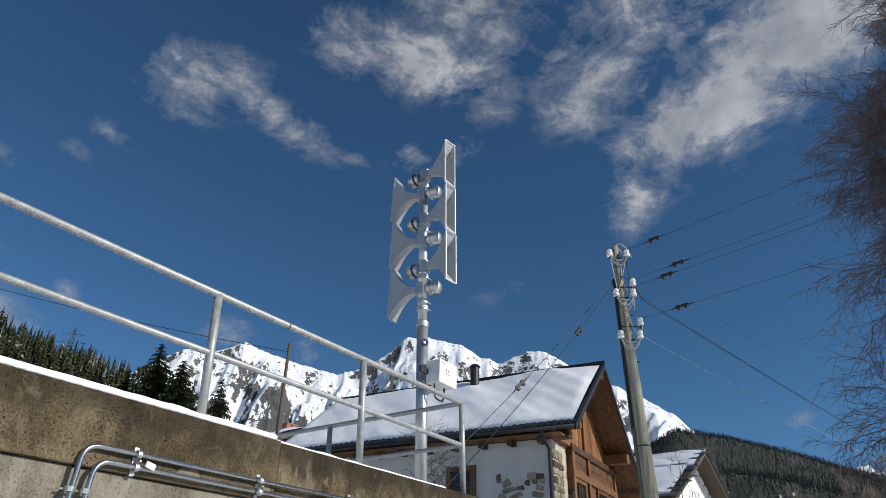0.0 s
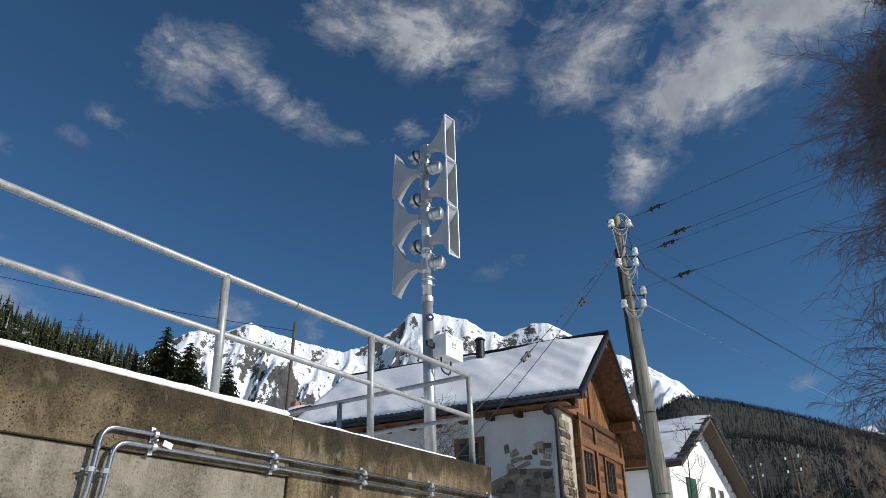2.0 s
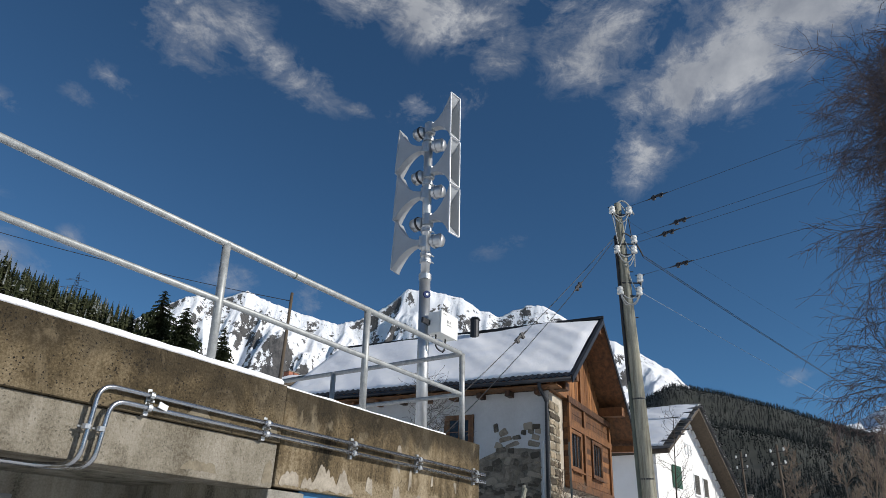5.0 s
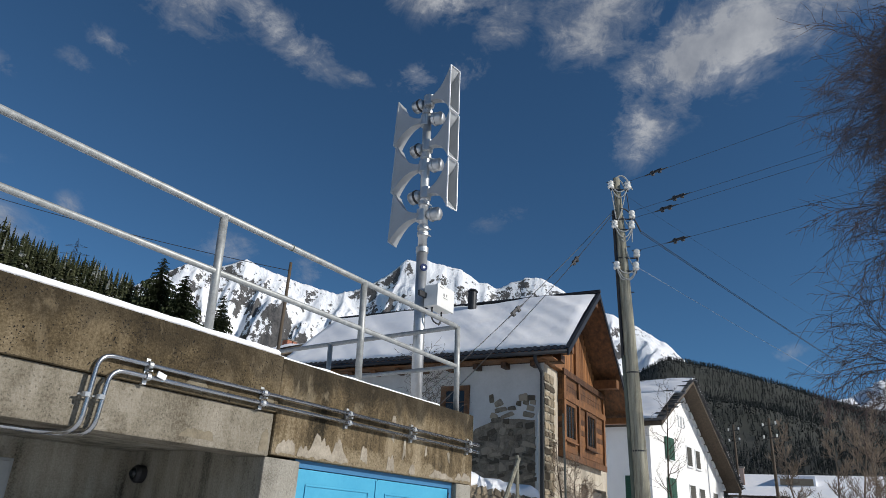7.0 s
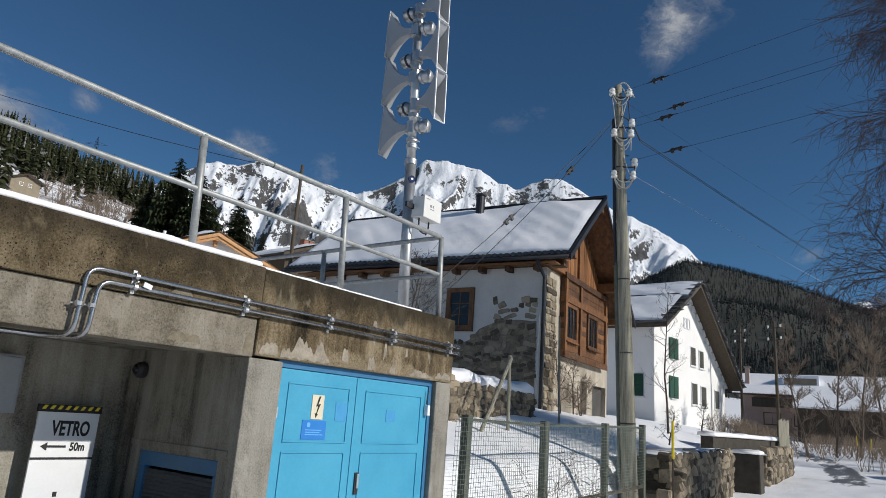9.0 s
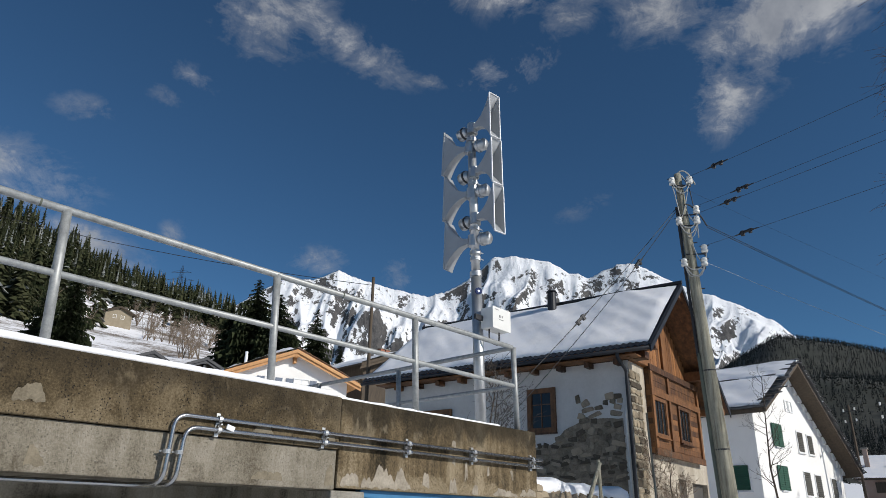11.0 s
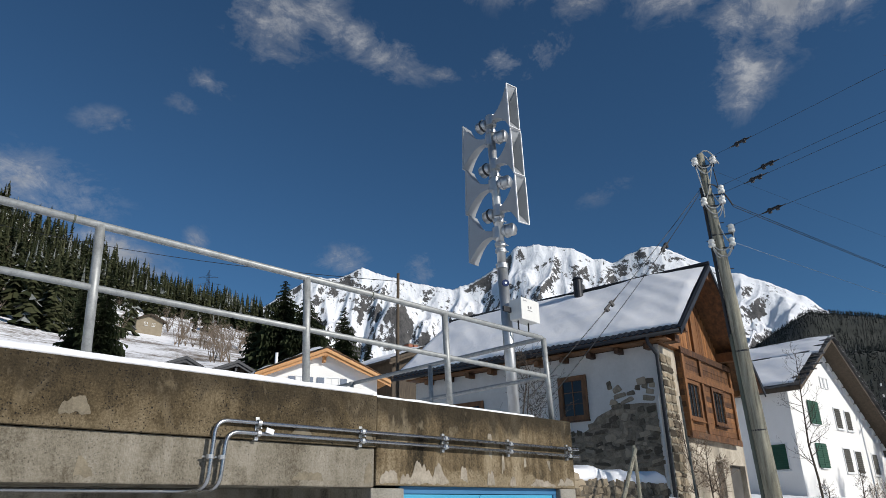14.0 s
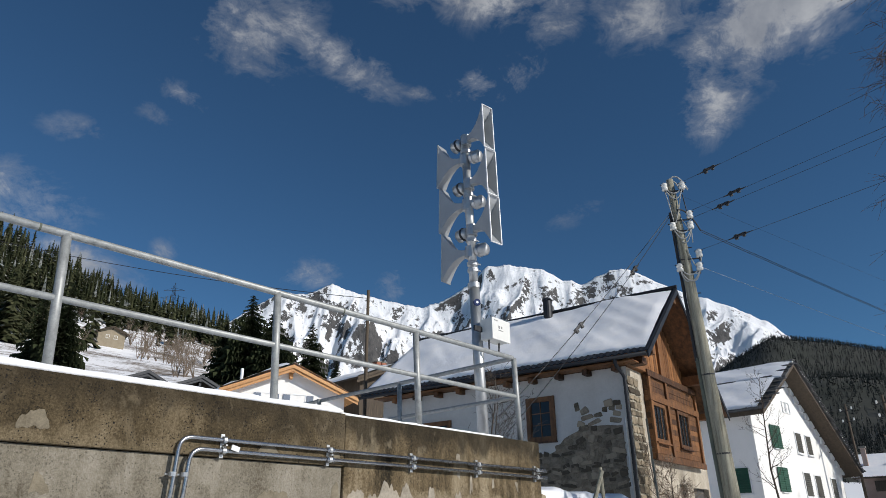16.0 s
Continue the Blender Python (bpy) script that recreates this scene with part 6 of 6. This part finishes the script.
for az, d, el in ((66.0, 52, 12.05), (62.0, 55, 11.9)):
    z = 1.85 + d * math.tan(radians(el))
    gable_house("dark_cabin", facing(az, d, z - 4.2, 24), "low dark timber cabin roof just above the parapet", 4.6, 5.0, 2.9, 1.2, 0.6, WOODDARK, WOODDARK, SHEET, snow=0)
_hut = left_hill_point(68.7, 0.28)
gable_house("hillside_hut", pose(_hut[0], _hut[1], _hut[2] + 1.0, 0, 0, 68.7 - 90 + 16), "pale wooden hut on the snowy slope", 6.6, 5.6, 2.9, 1.7, 0.8, HUTWALL, WOODDARK, WOODDARK, ((-1.35, 1.3, 0.75, 0.8), (0.6, 1.3, 0.75, 0.8)), base=-3.5, snow=0, shutters=False)

FH = thing("farmhouse", facing(7.3, 74, 3.2, 0), "long brown farmhouse with a broad snow-covered roof", "house")
part("wall", cuboid(-6.2, 6.5, 0, 8, -2, 3.1), FARWALL, FH)
_bm = bmesh.new()
prism(_bm, [(-6.8, 2.85), (-6.8, 3.0), (7.2, 3.0), (7.2, 2.85)], -0.9, 0.0)
part("eave_board", _bm, WOODDARK, FH)
_n = []
_bm = bmesh.new()
_v = [_bm.verts.new(p) for p in ((-6.9, -1.0, 2.95), (7.3, -1.0, 2.95), (7.3, 4.5, 5.3), (-6.9, 4.5, 5.3), (7.3, 9.5, 3.0), (-6.9, 9.5, 3.0))]
for q in ((0, 1, 2, 3), (3, 2, 4, 5), (0, 3, 5), (1, 4, 2)):
    _bm.faces.new([_v[i] for i in q])
part("roof_snow", _bm, SNOW, FH, "snow-covered roof")
_bm = bmesh.new()
_v = [_bm.verts.new(p) for p in ((-1.6, -5.0, 1.75), (6.6, -5.0, 1.75), (6.6, -0.8, 3.1), (-1.6, -0.8, 3.1), (-1.6, -5.0, 1.6), (6.6, -5.0, 1.6))]
for q in ((0, 1, 2, 3), (4, 5, 1, 0)):
    _bm.faces.new([_v[i] for i in q])
part("lean_to_snow", _bm, SNOW, FH, "snow-covered lean-to roof")
part("lean_to_front", cuboid(-1.3, 6.3, -4.4, -4.3, -2.0, 1.6), WOODDARK, FH)
part("dormer", cuboid(-2.6, 0.6, 1.6, 4.5, 3.9, 5.0, 0.03), SNOW, FH)
part("dormer_front", cuboid(-2.4, 0.4, 1.56, 1.6, 4.1, 4.7), HUTWALL, FH)
part("chimney", cuboid(-5.9, -5.5, 1.5, 2.0, 3.5, 5.6, 0.03), FARWALL, FH, "rendered chimney")
part("chimney_cap", cuboid(-6.0, -5.4, 1.4, 2.1, 5.6, 5.75, 0.02), BARE, FH)
part("balcony", cuboid(-5.2, 0.5, -0.6, 0.0, 1.75, 2.6, 0.02), WOODDARK, FH)
for x in (-4.2, -1.6, 1.5):
    window(FH, pose(x, -0.01, 0.2), 1.4, 1.0, WOODDARK, bars=(1, 0))
SH = gable_house("shed", facing(-4.9, 34, 0.8, -14), "small white shed with a snowy roof behind the picket fence", 4.0, 4.0, 1.4, 0.6, 0.4, WHITEWALL, WOODDARK, WOODDARK)


# ---- far poles, pylon, marker stakes ----
def timber_pole(az, d, el_top, r, label, base_z=None, arms=True, lean=0.0):
    b = polar_at(az, d) if base_z is None else polar_at(az, d, base_z)
    h = 1.85 + d * math.tan(radians(el_top)) - b.z
    t = thing("timber_pole", (b.x, b.y, b.z), label, "pole", "timber poles")
    part("shaft", rod([(0, 0, -0.4), (lean * h, 0, h)], [r, r * 0.7], 8), WOODDARK, t, smooth=True)
    if arms:
        for z in (h - 0.4, h - 1.1):
            part("crossarm", rod([(lean * h - 0.3, -0.45, z), (lean * h + 0.3, 0.45, z)], 0.03, 6), DARKSTEEL, t)
            for s in (-1, 1):
                part("insulator", rod([(lean * h + 0.25 * s, 0.38 * s, z), (lean * h + 0.25 * s, 0.38 * s, z + 0.18)], 0.05, 8), PORCELAIN, t)
    return b, h


timber_pole(12.0, 52, 8.3, 0.10, "dark timber power pole near the white house")
timber_pole(9.55, 44, 8.7, 0.10, "dark timber power pole beside the road", lean=-0.02)
timber_pole(-0.15, 30, 8.4, 0.075, "dark timber power pole beside the road", lean=0.02)
wb, wh = timber_pole(48.7, 27, 19.4, 0.085, "weathered timber cable pole behind the railing", arms=False)
wire(wb + Vector((0, 0, wh - 0.35)), polar_at(84, 40, 16.6), 0.5, 0.014, CABLE, "single black telephone cable on a timber pole")
pyl = thing("lattice_pylon", polar_at(64.7, 440, 118).to_tuple(), "distant lattice power pylon on the ridge", "pylon")
_s = Soup()
for sx in (-1, 1):
    for sy in (-1, 1):
        _s.tube(Vector((2.2 * sx, 2.2 * sy, 0)), Vector((0.5 * sx, 0.5 * sy, 30)), 0.14, 0.10)
for z in range(2, 30, 3):
    w0, w1 = 2.2 - 1.7 * z / 30, 2.2 - 1.7 * (z + 3) / 30
    for a, b in (((-w0, -w0), (w1, -w1)), ((w0, -w0), (-w1, -w1)), ((-w0, w0), (w1, w1)), ((w0, -w0), (w1, w1))):
        _s.tube(Vector((*a, z)), Vector((*b, z + 3)), 0.07, 0.07)
for z, w in ((22, 6), (27, 4.5)):
    _s.tube(Vector((-w, w, z)), Vector((w, -w, z)), 0.12, 0.12)
    _s.tube(Vector((-w, w, z)), Vector((0, 0, z + 1.8)), 0.08, 0.08), _s.tube(Vector((w, -w, z)), Vector((0, 0, z + 1.8)), 0.08, 0.08)
_s.mesh("lattice", DARKSTEEL, pyl)

for x, y, h in ((5.45, -0.60, 1.55), (25.0, -2.6, 1.4), (33.0, -1.4, 1.4), (20.0, -4.3, 1.4), (38, -0.4, 1.4)):
    g = ground_level(x, y)
    st = thing("snow_stake", (x, y, g), "slim snow-marker stake with a yellow top", "stake", "snow stakes")
    part("lower_stick", rod([(0, 0, -0.3), (0.01, 0, h * 0.62)], 0.014, 6), WOODDARK, st)
    part("yellow_top", rod([(0.01, 0, h * 0.62), (0.015, 0, h)], 0.022, 6), YELLOW, st)

# ---- wire fence and garden walls ----
fence = thing("wire_fence", (0, 0, 0), "leaning wire-mesh garden fence on grey-green posts", "fence")
FX = ((0.28, 1.84, 0.62), (2.07, 1.84, 0.42), (4.03, 1.88, 0.50), (5.62, 1.91, 0.70))
for x, zt, zb in FX:
    part("post", cuboid(x - 0.045, x + 0.045, -0.09, 0.0, zb - 0.4, zt, 0.006), FENCEPOST, fence)
for (x0, t0, b0), (x1, t1, b1) in zip(FX, FX[1:]):
    part("top_rail", rod([(x0 + 0.046, -0.045, t0 - 0.05), (x1 - 0.046, -0.045, t1 - 0.05)], 0.016, 6), FENCEPOST, fence)
    bb0, bb1 = lerp_list(x0, [(0.28, 0.76), (5.62, 0.93)]), lerp_list(x1, [(0.28, 0.76), (5.62, 0.93)])
    part("bottom_rail", rod([(x0 + 0.046, -0.045, bb0), (x1 - 0.046, -0.045, bb1)], 0.03, 6), WOODDARK, fence)
_s = Soup()
_n = 118
for i in range(_n + 1):
    x = 0.0 + 5.62 * i / _n
    _s.tube(Vector((x, -0.098, lerp_list(x, [(0, 0.76), (5.62, 0.93)]))), Vector((x + 0.006 * math.sin(i), -0.098 - 0.02 * math.sin(x * 3), lerp_list(x, [(0, 1.80), (5.62, 1.88)]))), 0.0024, 0.0024, 3)
for j in range(23):
    u = j / 22
    _p = None
    for i in range(13):
        x = 5.62 * i / 12
        q = Vector((x, -0.100 - 0.012 * math.sin(x * 3 + j), mixf(lerp_list(x, [(0, 0.76), (5.62, 0.93)]), lerp_list(x, [(0, 1.80), (5.62, 1.88)]), u) + 0.01 * math.sin(x * 2.1 + 1)))
        if _p is not None:
            _s.tube(_p, q, 0.0024, 0.0024, 3)
        _p = q
_s.mesh("wire_mesh", MESHGREEN, fence, "square wire mesh")

STONES = []
for _k in range(7):
    _rnd = random.Random(200 + _k)
    _bm = bmesh.new()
    bmesh.ops.create_cube(_bm, size=1.0)
    for _v in _bm.verts:
        _v.co += Vector((_rnd.uniform(-0.16, 0.12), _rnd.uniform(-0.08, 0.08), _rnd.uniform(-0.17, 0.12)))
    bmesh.ops.bevel(_bm, geom=_bm.edges[:], offset=0.12, segments=1, affect="EDGES")
    for _v in _bm.verts:
        _v.co += Vector((_rnd.uniform(-0.04, 0.04), _rnd.uniform(-0.05, 0.05), _rnd.uniform(-0.04, 0.04)))
    _me = bpy.data.meshes.new("stone")
    _bm.to_mesh(_me)
    _bm.free()
    _me.materials.append(STONE)
    STONES.append(_me)


def stone_wall(name, p, q, z0, z1, label, seed, thick=0.4, size=0.34, snow=0.12, core=True):
    """A dry stone wall from p to q; its stones show on the face to the right of p-q and on the near end."""
    rnd = random.Random(seed)
    p, q = Vector((*p, 0)), Vector((*q, 0))
    d = (q - p)
    ln = d.length
    d.normalize()
    ang = math.degrees(math.atan2(d.y, d.x))
    t = thing(name, pose(p.x, p.y, z0, 0, 0, ang), label, "wall", kind="structure")
    h = z1 - z0
    part("core", cuboid(0.0, ln, -0.022, thick, -0.5, h - 0.06), WALLMORTAR, t)

    def lay(n, place):
        z = -0.15
        while z < h - 0.04:
            ch = size * rnd.uniform(0.40, 0.85)
            x = -rnd.random() * 0.2
            while x < n:
                w = size * rnd.uniform(0.55, 1.9)
                hh = ch * rnd.uniform(0.85, 1.12)
                me = rnd.choice(STONES)
                s = new("stone", me)
                s.parent = t
                s.matrix_basis = place(x + w / 2, z + ch / 2) @ pose(0, 0, 0, rnd.uniform(-3, 3), rnd.uniform(-16, 16), rnd.uniform(-4, 4)) @ Matrix.Diagonal((w * 1.06, 0.25 * rnd.uniform(0.85, 1.1), hh * 1.08, 1))
                x += w
            z += ch * 0.94

    lay(ln, lambda x, z: pose(x, 0.085, z))
    lay(thick, lambda x, z: pose(0.08, x, z, 0, 0, 90))
    if snow:
        bm = snow_strip(-0.03, ln, -0.02, thick + 0.25, h - 0.06, snow, int(ln * 8) + 4, seed)
        part("snow_cap", bm, SNOW, t, "soft snow cap", True)
    return t


stone_wall("garden_wall", (5.95, -0.42), (13.7, 0.42), 0.25, 1.46, "dry-stone garden wall under a thick snow cap", 81, 0.5, 0.25, 0.10)
stone_wall("garden_wall", (17.6, 0.30), (24.2, 0.62), 0.50, 1.42, "dry-stone garden wall under a thick snow cap", 82, 0.5, 0.27, 0.12)
# the pier and terrace wall carry their shade as near-black stone
pier = thing("gate_pier", pose(14.6, 0.0, 0.2, 0, 0, 5), "dark shaded stone gate pier at the drive", "pier", kind="structure")
part("body", cuboid(0, 0.9, -0.1, 0.6, -0.3, 1.22, 0.05), STONESHADE, pier)
part("snow_cap", snow_strip(-0.02, 0.92, -0.12, 0.62, 1.22, 0.10, 8, 3.0), SNOW, pier, "soft snow cap", True)
upper = thing("terrace_wall", pose(17.2, 1.75, 1.2, 0, 0, -6), "dark low terrace wall with a snow-covered coping", "wall", kind="structure")
part("body", cuboid(0, 7.2, 0, 0.4, -0.6, 0.62, 0.03), STONESHADE, upper)
part("snow_cap", snow_strip(-0.05, 7.25, -0.06, 0.5, 0.62, 0.13, 40, 6.0), SNOW, upper, "soft snow cap", True)
stone_wall("rubble_wall", (3.3, 2.35), (7.4, 2.95), 1.75, 2.44, "tumbled rubble stone wall half buried in snow", 83, 0.5, 0.185, 0.20)

HOUSESTONE = surface("grey_brown_rubble", (0.095, 0.075, 0.050), (0.36, 0.29, 0.205), 5.0, 30, 0.9, 0.0, 0.9, per_object=0.6)
RUBBLE = []
for _me in STONES:
    _m2 = _me.copy()
    _m2.materials.clear()
    _m2.materials.append(HOUSESTONE)
    RUBBLE.append(_m2)
_edge = [(0.25, 2.3), (1.4, 2.4), (2.2, 1.9), (3.2, 1.5), (4.2, 1.3), (5.0, 1.7), (6.4, 1.9), (7.6, 1.65)]
_bm = bmesh.new()
_top = [(y, lerp_list(y, _edge) + 0.16 * noise.noise((y * 2.3, 7.0, 0))) for y in [0.25 + 0.147 * k for k in range(51)]]
for (ya, za), (yb, zb) in zip(_top, _top[1:]):
    _bm.faces.new([_bm.verts.new((-0.012, y, z)) for y, z in ((ya, -0.5), (ya, za), (yb, zb), (yb, -0.5))])
    _bm.faces.new([_bm.verts.new(q) for q in ((-0.012, ya, za), (0.004, ya, za), (0.004, yb, zb), (-0.012, yb, zb))])
part("rubble_mortar", _bm, surface("old_dark_mortar", (0.13, 0.105, 0.074), (0.31, 0.255, 0.185), 6, 40, 0.95, 0.0, 0.8), H1, "dark mortar where the plaster has fallen off")
_rnd = random.Random(91)
_z = -0.45
while _z < 2.9:
    _ch = _rnd.uniform(0.08, 0.165)
    _y = 0.25
    while _y < 7.6:
        _w = _rnd.uniform(0.15, 0.44)
        _lim = lerp_list(_y, [(0.3, 2.3), (1.4, 2.45), (2.2, 1.95), (3.2, 1.55), (4.2, 1.35), (5.0, 1.75), (6.4, 1.95), (7.6, 1.7)]) + 0.22 * noise.noise((_y * 1.7, 3.0, 0))
        _keep = _z + _ch < _lim or (_z < _lim + 0.75 and _rnd.random() < 0.30 and _y < 1.75)
        _win = 2.2 < _y + _w and _y < 3.3 and _z > 1.95
        if _keep and not _win:
            _o = new("stone", _rnd.choice(RUBBLE))
            _o.parent = H1
            _o.matrix_basis = pose(0.045, _y + _w / 2, _z + _ch / 2 + _rnd.uniform(-0.03, 0.03), _rnd.uniform(-2, 2), _rnd.uniform(-24, 24), 90 + _rnd.uniform(-2, 2)) @ Matrix.Diagonal((_w * _rnd.uniform(0.75, 1.1), 0.15 + 0.03 * _rnd.random(), _ch * _rnd.uniform(0.7, 1.3), 1))
        _y += _w + 0.012
    _z += _ch + 0.008

_z = -0.4
while _z < 3.5:
    _ch = _rnd.uniform(0.12, 0.24)
    _x = 0.02
    while _x < 0.70:
        _w = min(_rnd.uniform(0.16, 0.42), 0.78 - _x)
        _o = new("quoin_stone", _rnd.choice(STONES))
        _o.parent = H1
        _o.matrix_basis = pose(_x + _w / 2, 0.02, _z + _ch / 2, 0, _rnd.uniform(-9, 9), _rnd.uniform(-3, 3)) @ Matrix.Diagonal((_w * _rnd.uniform(0.8, 1.0), 0.13, _ch * _rnd.uniform(0.75, 1.0), 1))
        _x += _w + 0.012
    _z += _ch + 0.01
for _k, (_x, _y, _h) in enumerate(((0.5, -0.35, 2.3), (1.3, -0.45, 1.9), (2.2, -0.4, 1.3))):
    _p = H1.matrix_basis @ Vector((_x, _y, 0.0))
    bare_tree("bare_shrub", Vector((_p.x, _p.y, ground_level(_p.x, _p.y))), _h, 0.8, 160 + _k, BARK, SCRUB, "leafless climbing shrub against the worn gable", 0.025, 3, (14, 8, 5), (0.0, 0.05), 0.0, 0.1, 0.005, "shrub", "bare shrubs")

for _k, (_x, _y, _h) in enumerate(((2.15, -0.22, 1.15), (2.9, -0.30, 0.8), (1.5, -0.24, 0.9))):
    bare_tree("bramble", Vector((_x, _y, ground_level(_x, _y))), _h, 1.0, 180 + _k, BARK, BARK, "leafless bramble tangled against the wire fence", 0.010, 3, (7, 4, 3), (0.25, 0.0), 0.3, 0.1, 0.0026, "shrub", "brambles")

for a, b, r in (((4.45, 1.84, 1.6), (4.46, 1.88, 2.92), 0.03), ((3.35, 1.72, 1.75), (4.44, 1.84, 2.86), 0.035), ((0.35, 0.55, 1.3), (0.33, 0.58, 2.55), 0.03), ((7.55, 2.4, 1.9), (7.52, 2.45, 4.1), 0.022)):
    st = thing("garden_stake", a, "grey wooden garden stake in the snow", "stake", "garden stakes")
    part("stick", rod([(0, 0, -0.2), Vector(b) - Vector(a)], r, 7), WOODPOLE, st)

picket = thing("picket_fence", pose(14.5, -5.9, 0, 0, 0, 0), "dark wooden picket fence along the snowy roadside", "fence")
for i in range(46):
    x = i * 0.19
    g = ground_level(14.5 + x, -5.9 + 0.10 * x)
    part("picket", cuboid(x - 0.035, x + 0.035, 0.10 * x - 0.012, 0.10 * x + 0.012, g - 0.1, g + 0.95, 0.004), WOODDARK, picket)
part("rail", rod([(0, 0.03, ground_level(14.5, -5.9) + 0.7), (8.7, 0.90, ground_level(23.2, -5.0) + 0.7)], 0.03, 6), WOODDARK, picket)

# ---- bin bay ----
sign = thing("recycling_sign", (-3.368, 1.38, 0.96), "white recycling sign reading VETRO 50m with a hazard-striped top", "sign")
part("board", cuboid(0, 0.47, 0, 0.02, 0, 0.70, 0.004), SIGNWHITE, sign)
part("edge_band", cuboid(-0.01, 0.48, -0.006, 0.024, 0.665, 0.72, 0.004), BLACKPAINT, sign)
for i in range(8):
    bm = bmesh.new()
    x = 0.012 + i * 0.058
    prism(bm, [(x, 0.685), (x + 0.026, 0.685), (x + 0.046, 0.715), (x + 0.020, 0.715)], -0.009, -0.0062)
    part("hazard_stripe", bm, YELLOW, sign)
part("divider", cuboid(0.0, 0.47, -0.005, -0.0005, 0.318, 0.334), BLACKPAINT, sign)


def lettering(text, x, z, size, parent, mat, narrow=1.0):
    cu = bpy.data.curves.new("lettering", "FONT")
    cu.body, cu.size, cu.extrude, cu.align_x = text, size, 0.001, "LEFT"
    cu.offset = 0.032 * size
    cu.materials.append(mat)
    ob = new("lettering", cu)
    ob.parent = parent
    ob.matrix_basis = pose(x, -0.003, z, 90, 0, 0) @ Matrix.Diagonal((narrow, 1, 1, 1))
    return ob


lettering("VETRO", 0.115, 0.497, 0.150, sign, BLACKPAINT, 0.62)
lettering("50m", 0.275, 0.385, 0.083, sign, BLACKPAINT, 0.80)
_bm = bmesh.new()
prism(_bm, [(0.055, 0.413), (0.105, 0.443), (0.105, 0.421), (0.245, 0.421), (0.245, 0.405), (0.105, 0.405), (0.105, 0.383)], -0.004, -0.0005)
part("arrow", _bm, BLACKPAINT, sign)
part("small_mark", cuboid(0.215, 0.245, -0.003, -0.0005, 0.05, 0.085), BLACKPAINT, sign)


def wheelie_bin(m, label, lid_mat):
    b = thing("recycling_bin", m, label, "bin", "recycling bins")
    bm = bmesh.new()
    for v in box(bm, -0.29, 0.29, -0.36, 0.36, 0.06, 0.93, 0.03):
        k = 0.82 + 0.18 * (v.co.z / 0.93)
        v.co.x *= k
        v.co.y *= k
    part("body", bm, BINBLUE, b)
    part("rim", cuboid(-0.315, 0.315, -0.385, 0.385, 0.93, 0.965, 0.01), BINBLUE, b)
    bm = bmesh.new()
    for v in box(bm, -0.32, 0.32, -0.40, 0.37, 0.966, 1.04, 0.025):
        if v.co.z > 1.0:
            v.co.x *= 0.86
            v.co.y *= 0.9
    part("lid", bm, lid_mat, b)
    part("hinge_bar", rod([(-0.30, 0.40, 0.95), (0.30, 0.40, 0.95)], 0.02, 8), BINBLUE, b)
    for s in (-1, 1):
        part("wheel", rod([(0.27 * s, 0.30, 0.1), (0.31 * s, 0.30, 0.1)], 0.1, 14), DARKSTEEL, b)
    part("front_lip", cuboid(-0.2, 0.2, -0.43, -0.40, 0.95, 0.99, 0.008), lid_mat, b)
    part("sticker", cuboid(-0.19, 0.19, -0.15, -0.03, 1.041, 1.044, 0, None), YELLOW, b, "yellow lid sticker")
    for k in range(2):
        part("sticker_bar", cuboid(-0.16, 0.14, -0.115 + 0.045 * k, -0.095 + 0.045 * k, 1.0445, 1.0465), SIGNWHITE, b)
    return b


gp = thing("board_gate", pose(23.6, 0.95, 1.35, 0, 0, -4), "weathered grey board gate beside the garden wall", "gate")
for i in range(9):
    part("board", cuboid(i * 0.17, i * 0.17 + 0.15, -0.015, 0.015, -0.2, 1.25 + 0.04 * (i % 3), 0.004), WOODPOLE, gp)
part("rail", cuboid(0, 1.5, 0.016, 0.05, 0.3, 0.4), WOODPOLE, gp)
wheelie_bin(pose(-3.10, 0.36, 0.125, 0, 0, 14) @ Matrix.Diagonal((1, 0.85, 0.87, 1)), "dark blue wheeled recycling bin with a grey lid", BINGREY)
wheelie_bin(pose(-3.14, 1.07, 0.125, 0, 0, 0) @ Matrix.Diagonal((1, 0.85, 0.83, 1)), "dark blue wheeled recycling bin beside the wall sign", BINBLUE)
cab = thing("meter_cabinet", (-4.15, 1.40, 1.60), "meter cabinet on the back wall of the bay, its shade painted in", "cabinet")
# pale cabinet toned to bluish grey for the bay's shadow
CABSHADE = surface("cabinet_shade", (0.22, 0.24, 0.25), (0.30, 0.32, 0.33), 3, 50, 0.55, 0.0, 0.03)
part("body", cuboid(0, 0.62, 0, 0.148, 0, 0.42, 0.008), CABSHADE, cab)
part("door", cuboid(0.02, 0.60, -0.012, -0.001, 0.02, 0.40, 0.004), CABSHADE, cab)
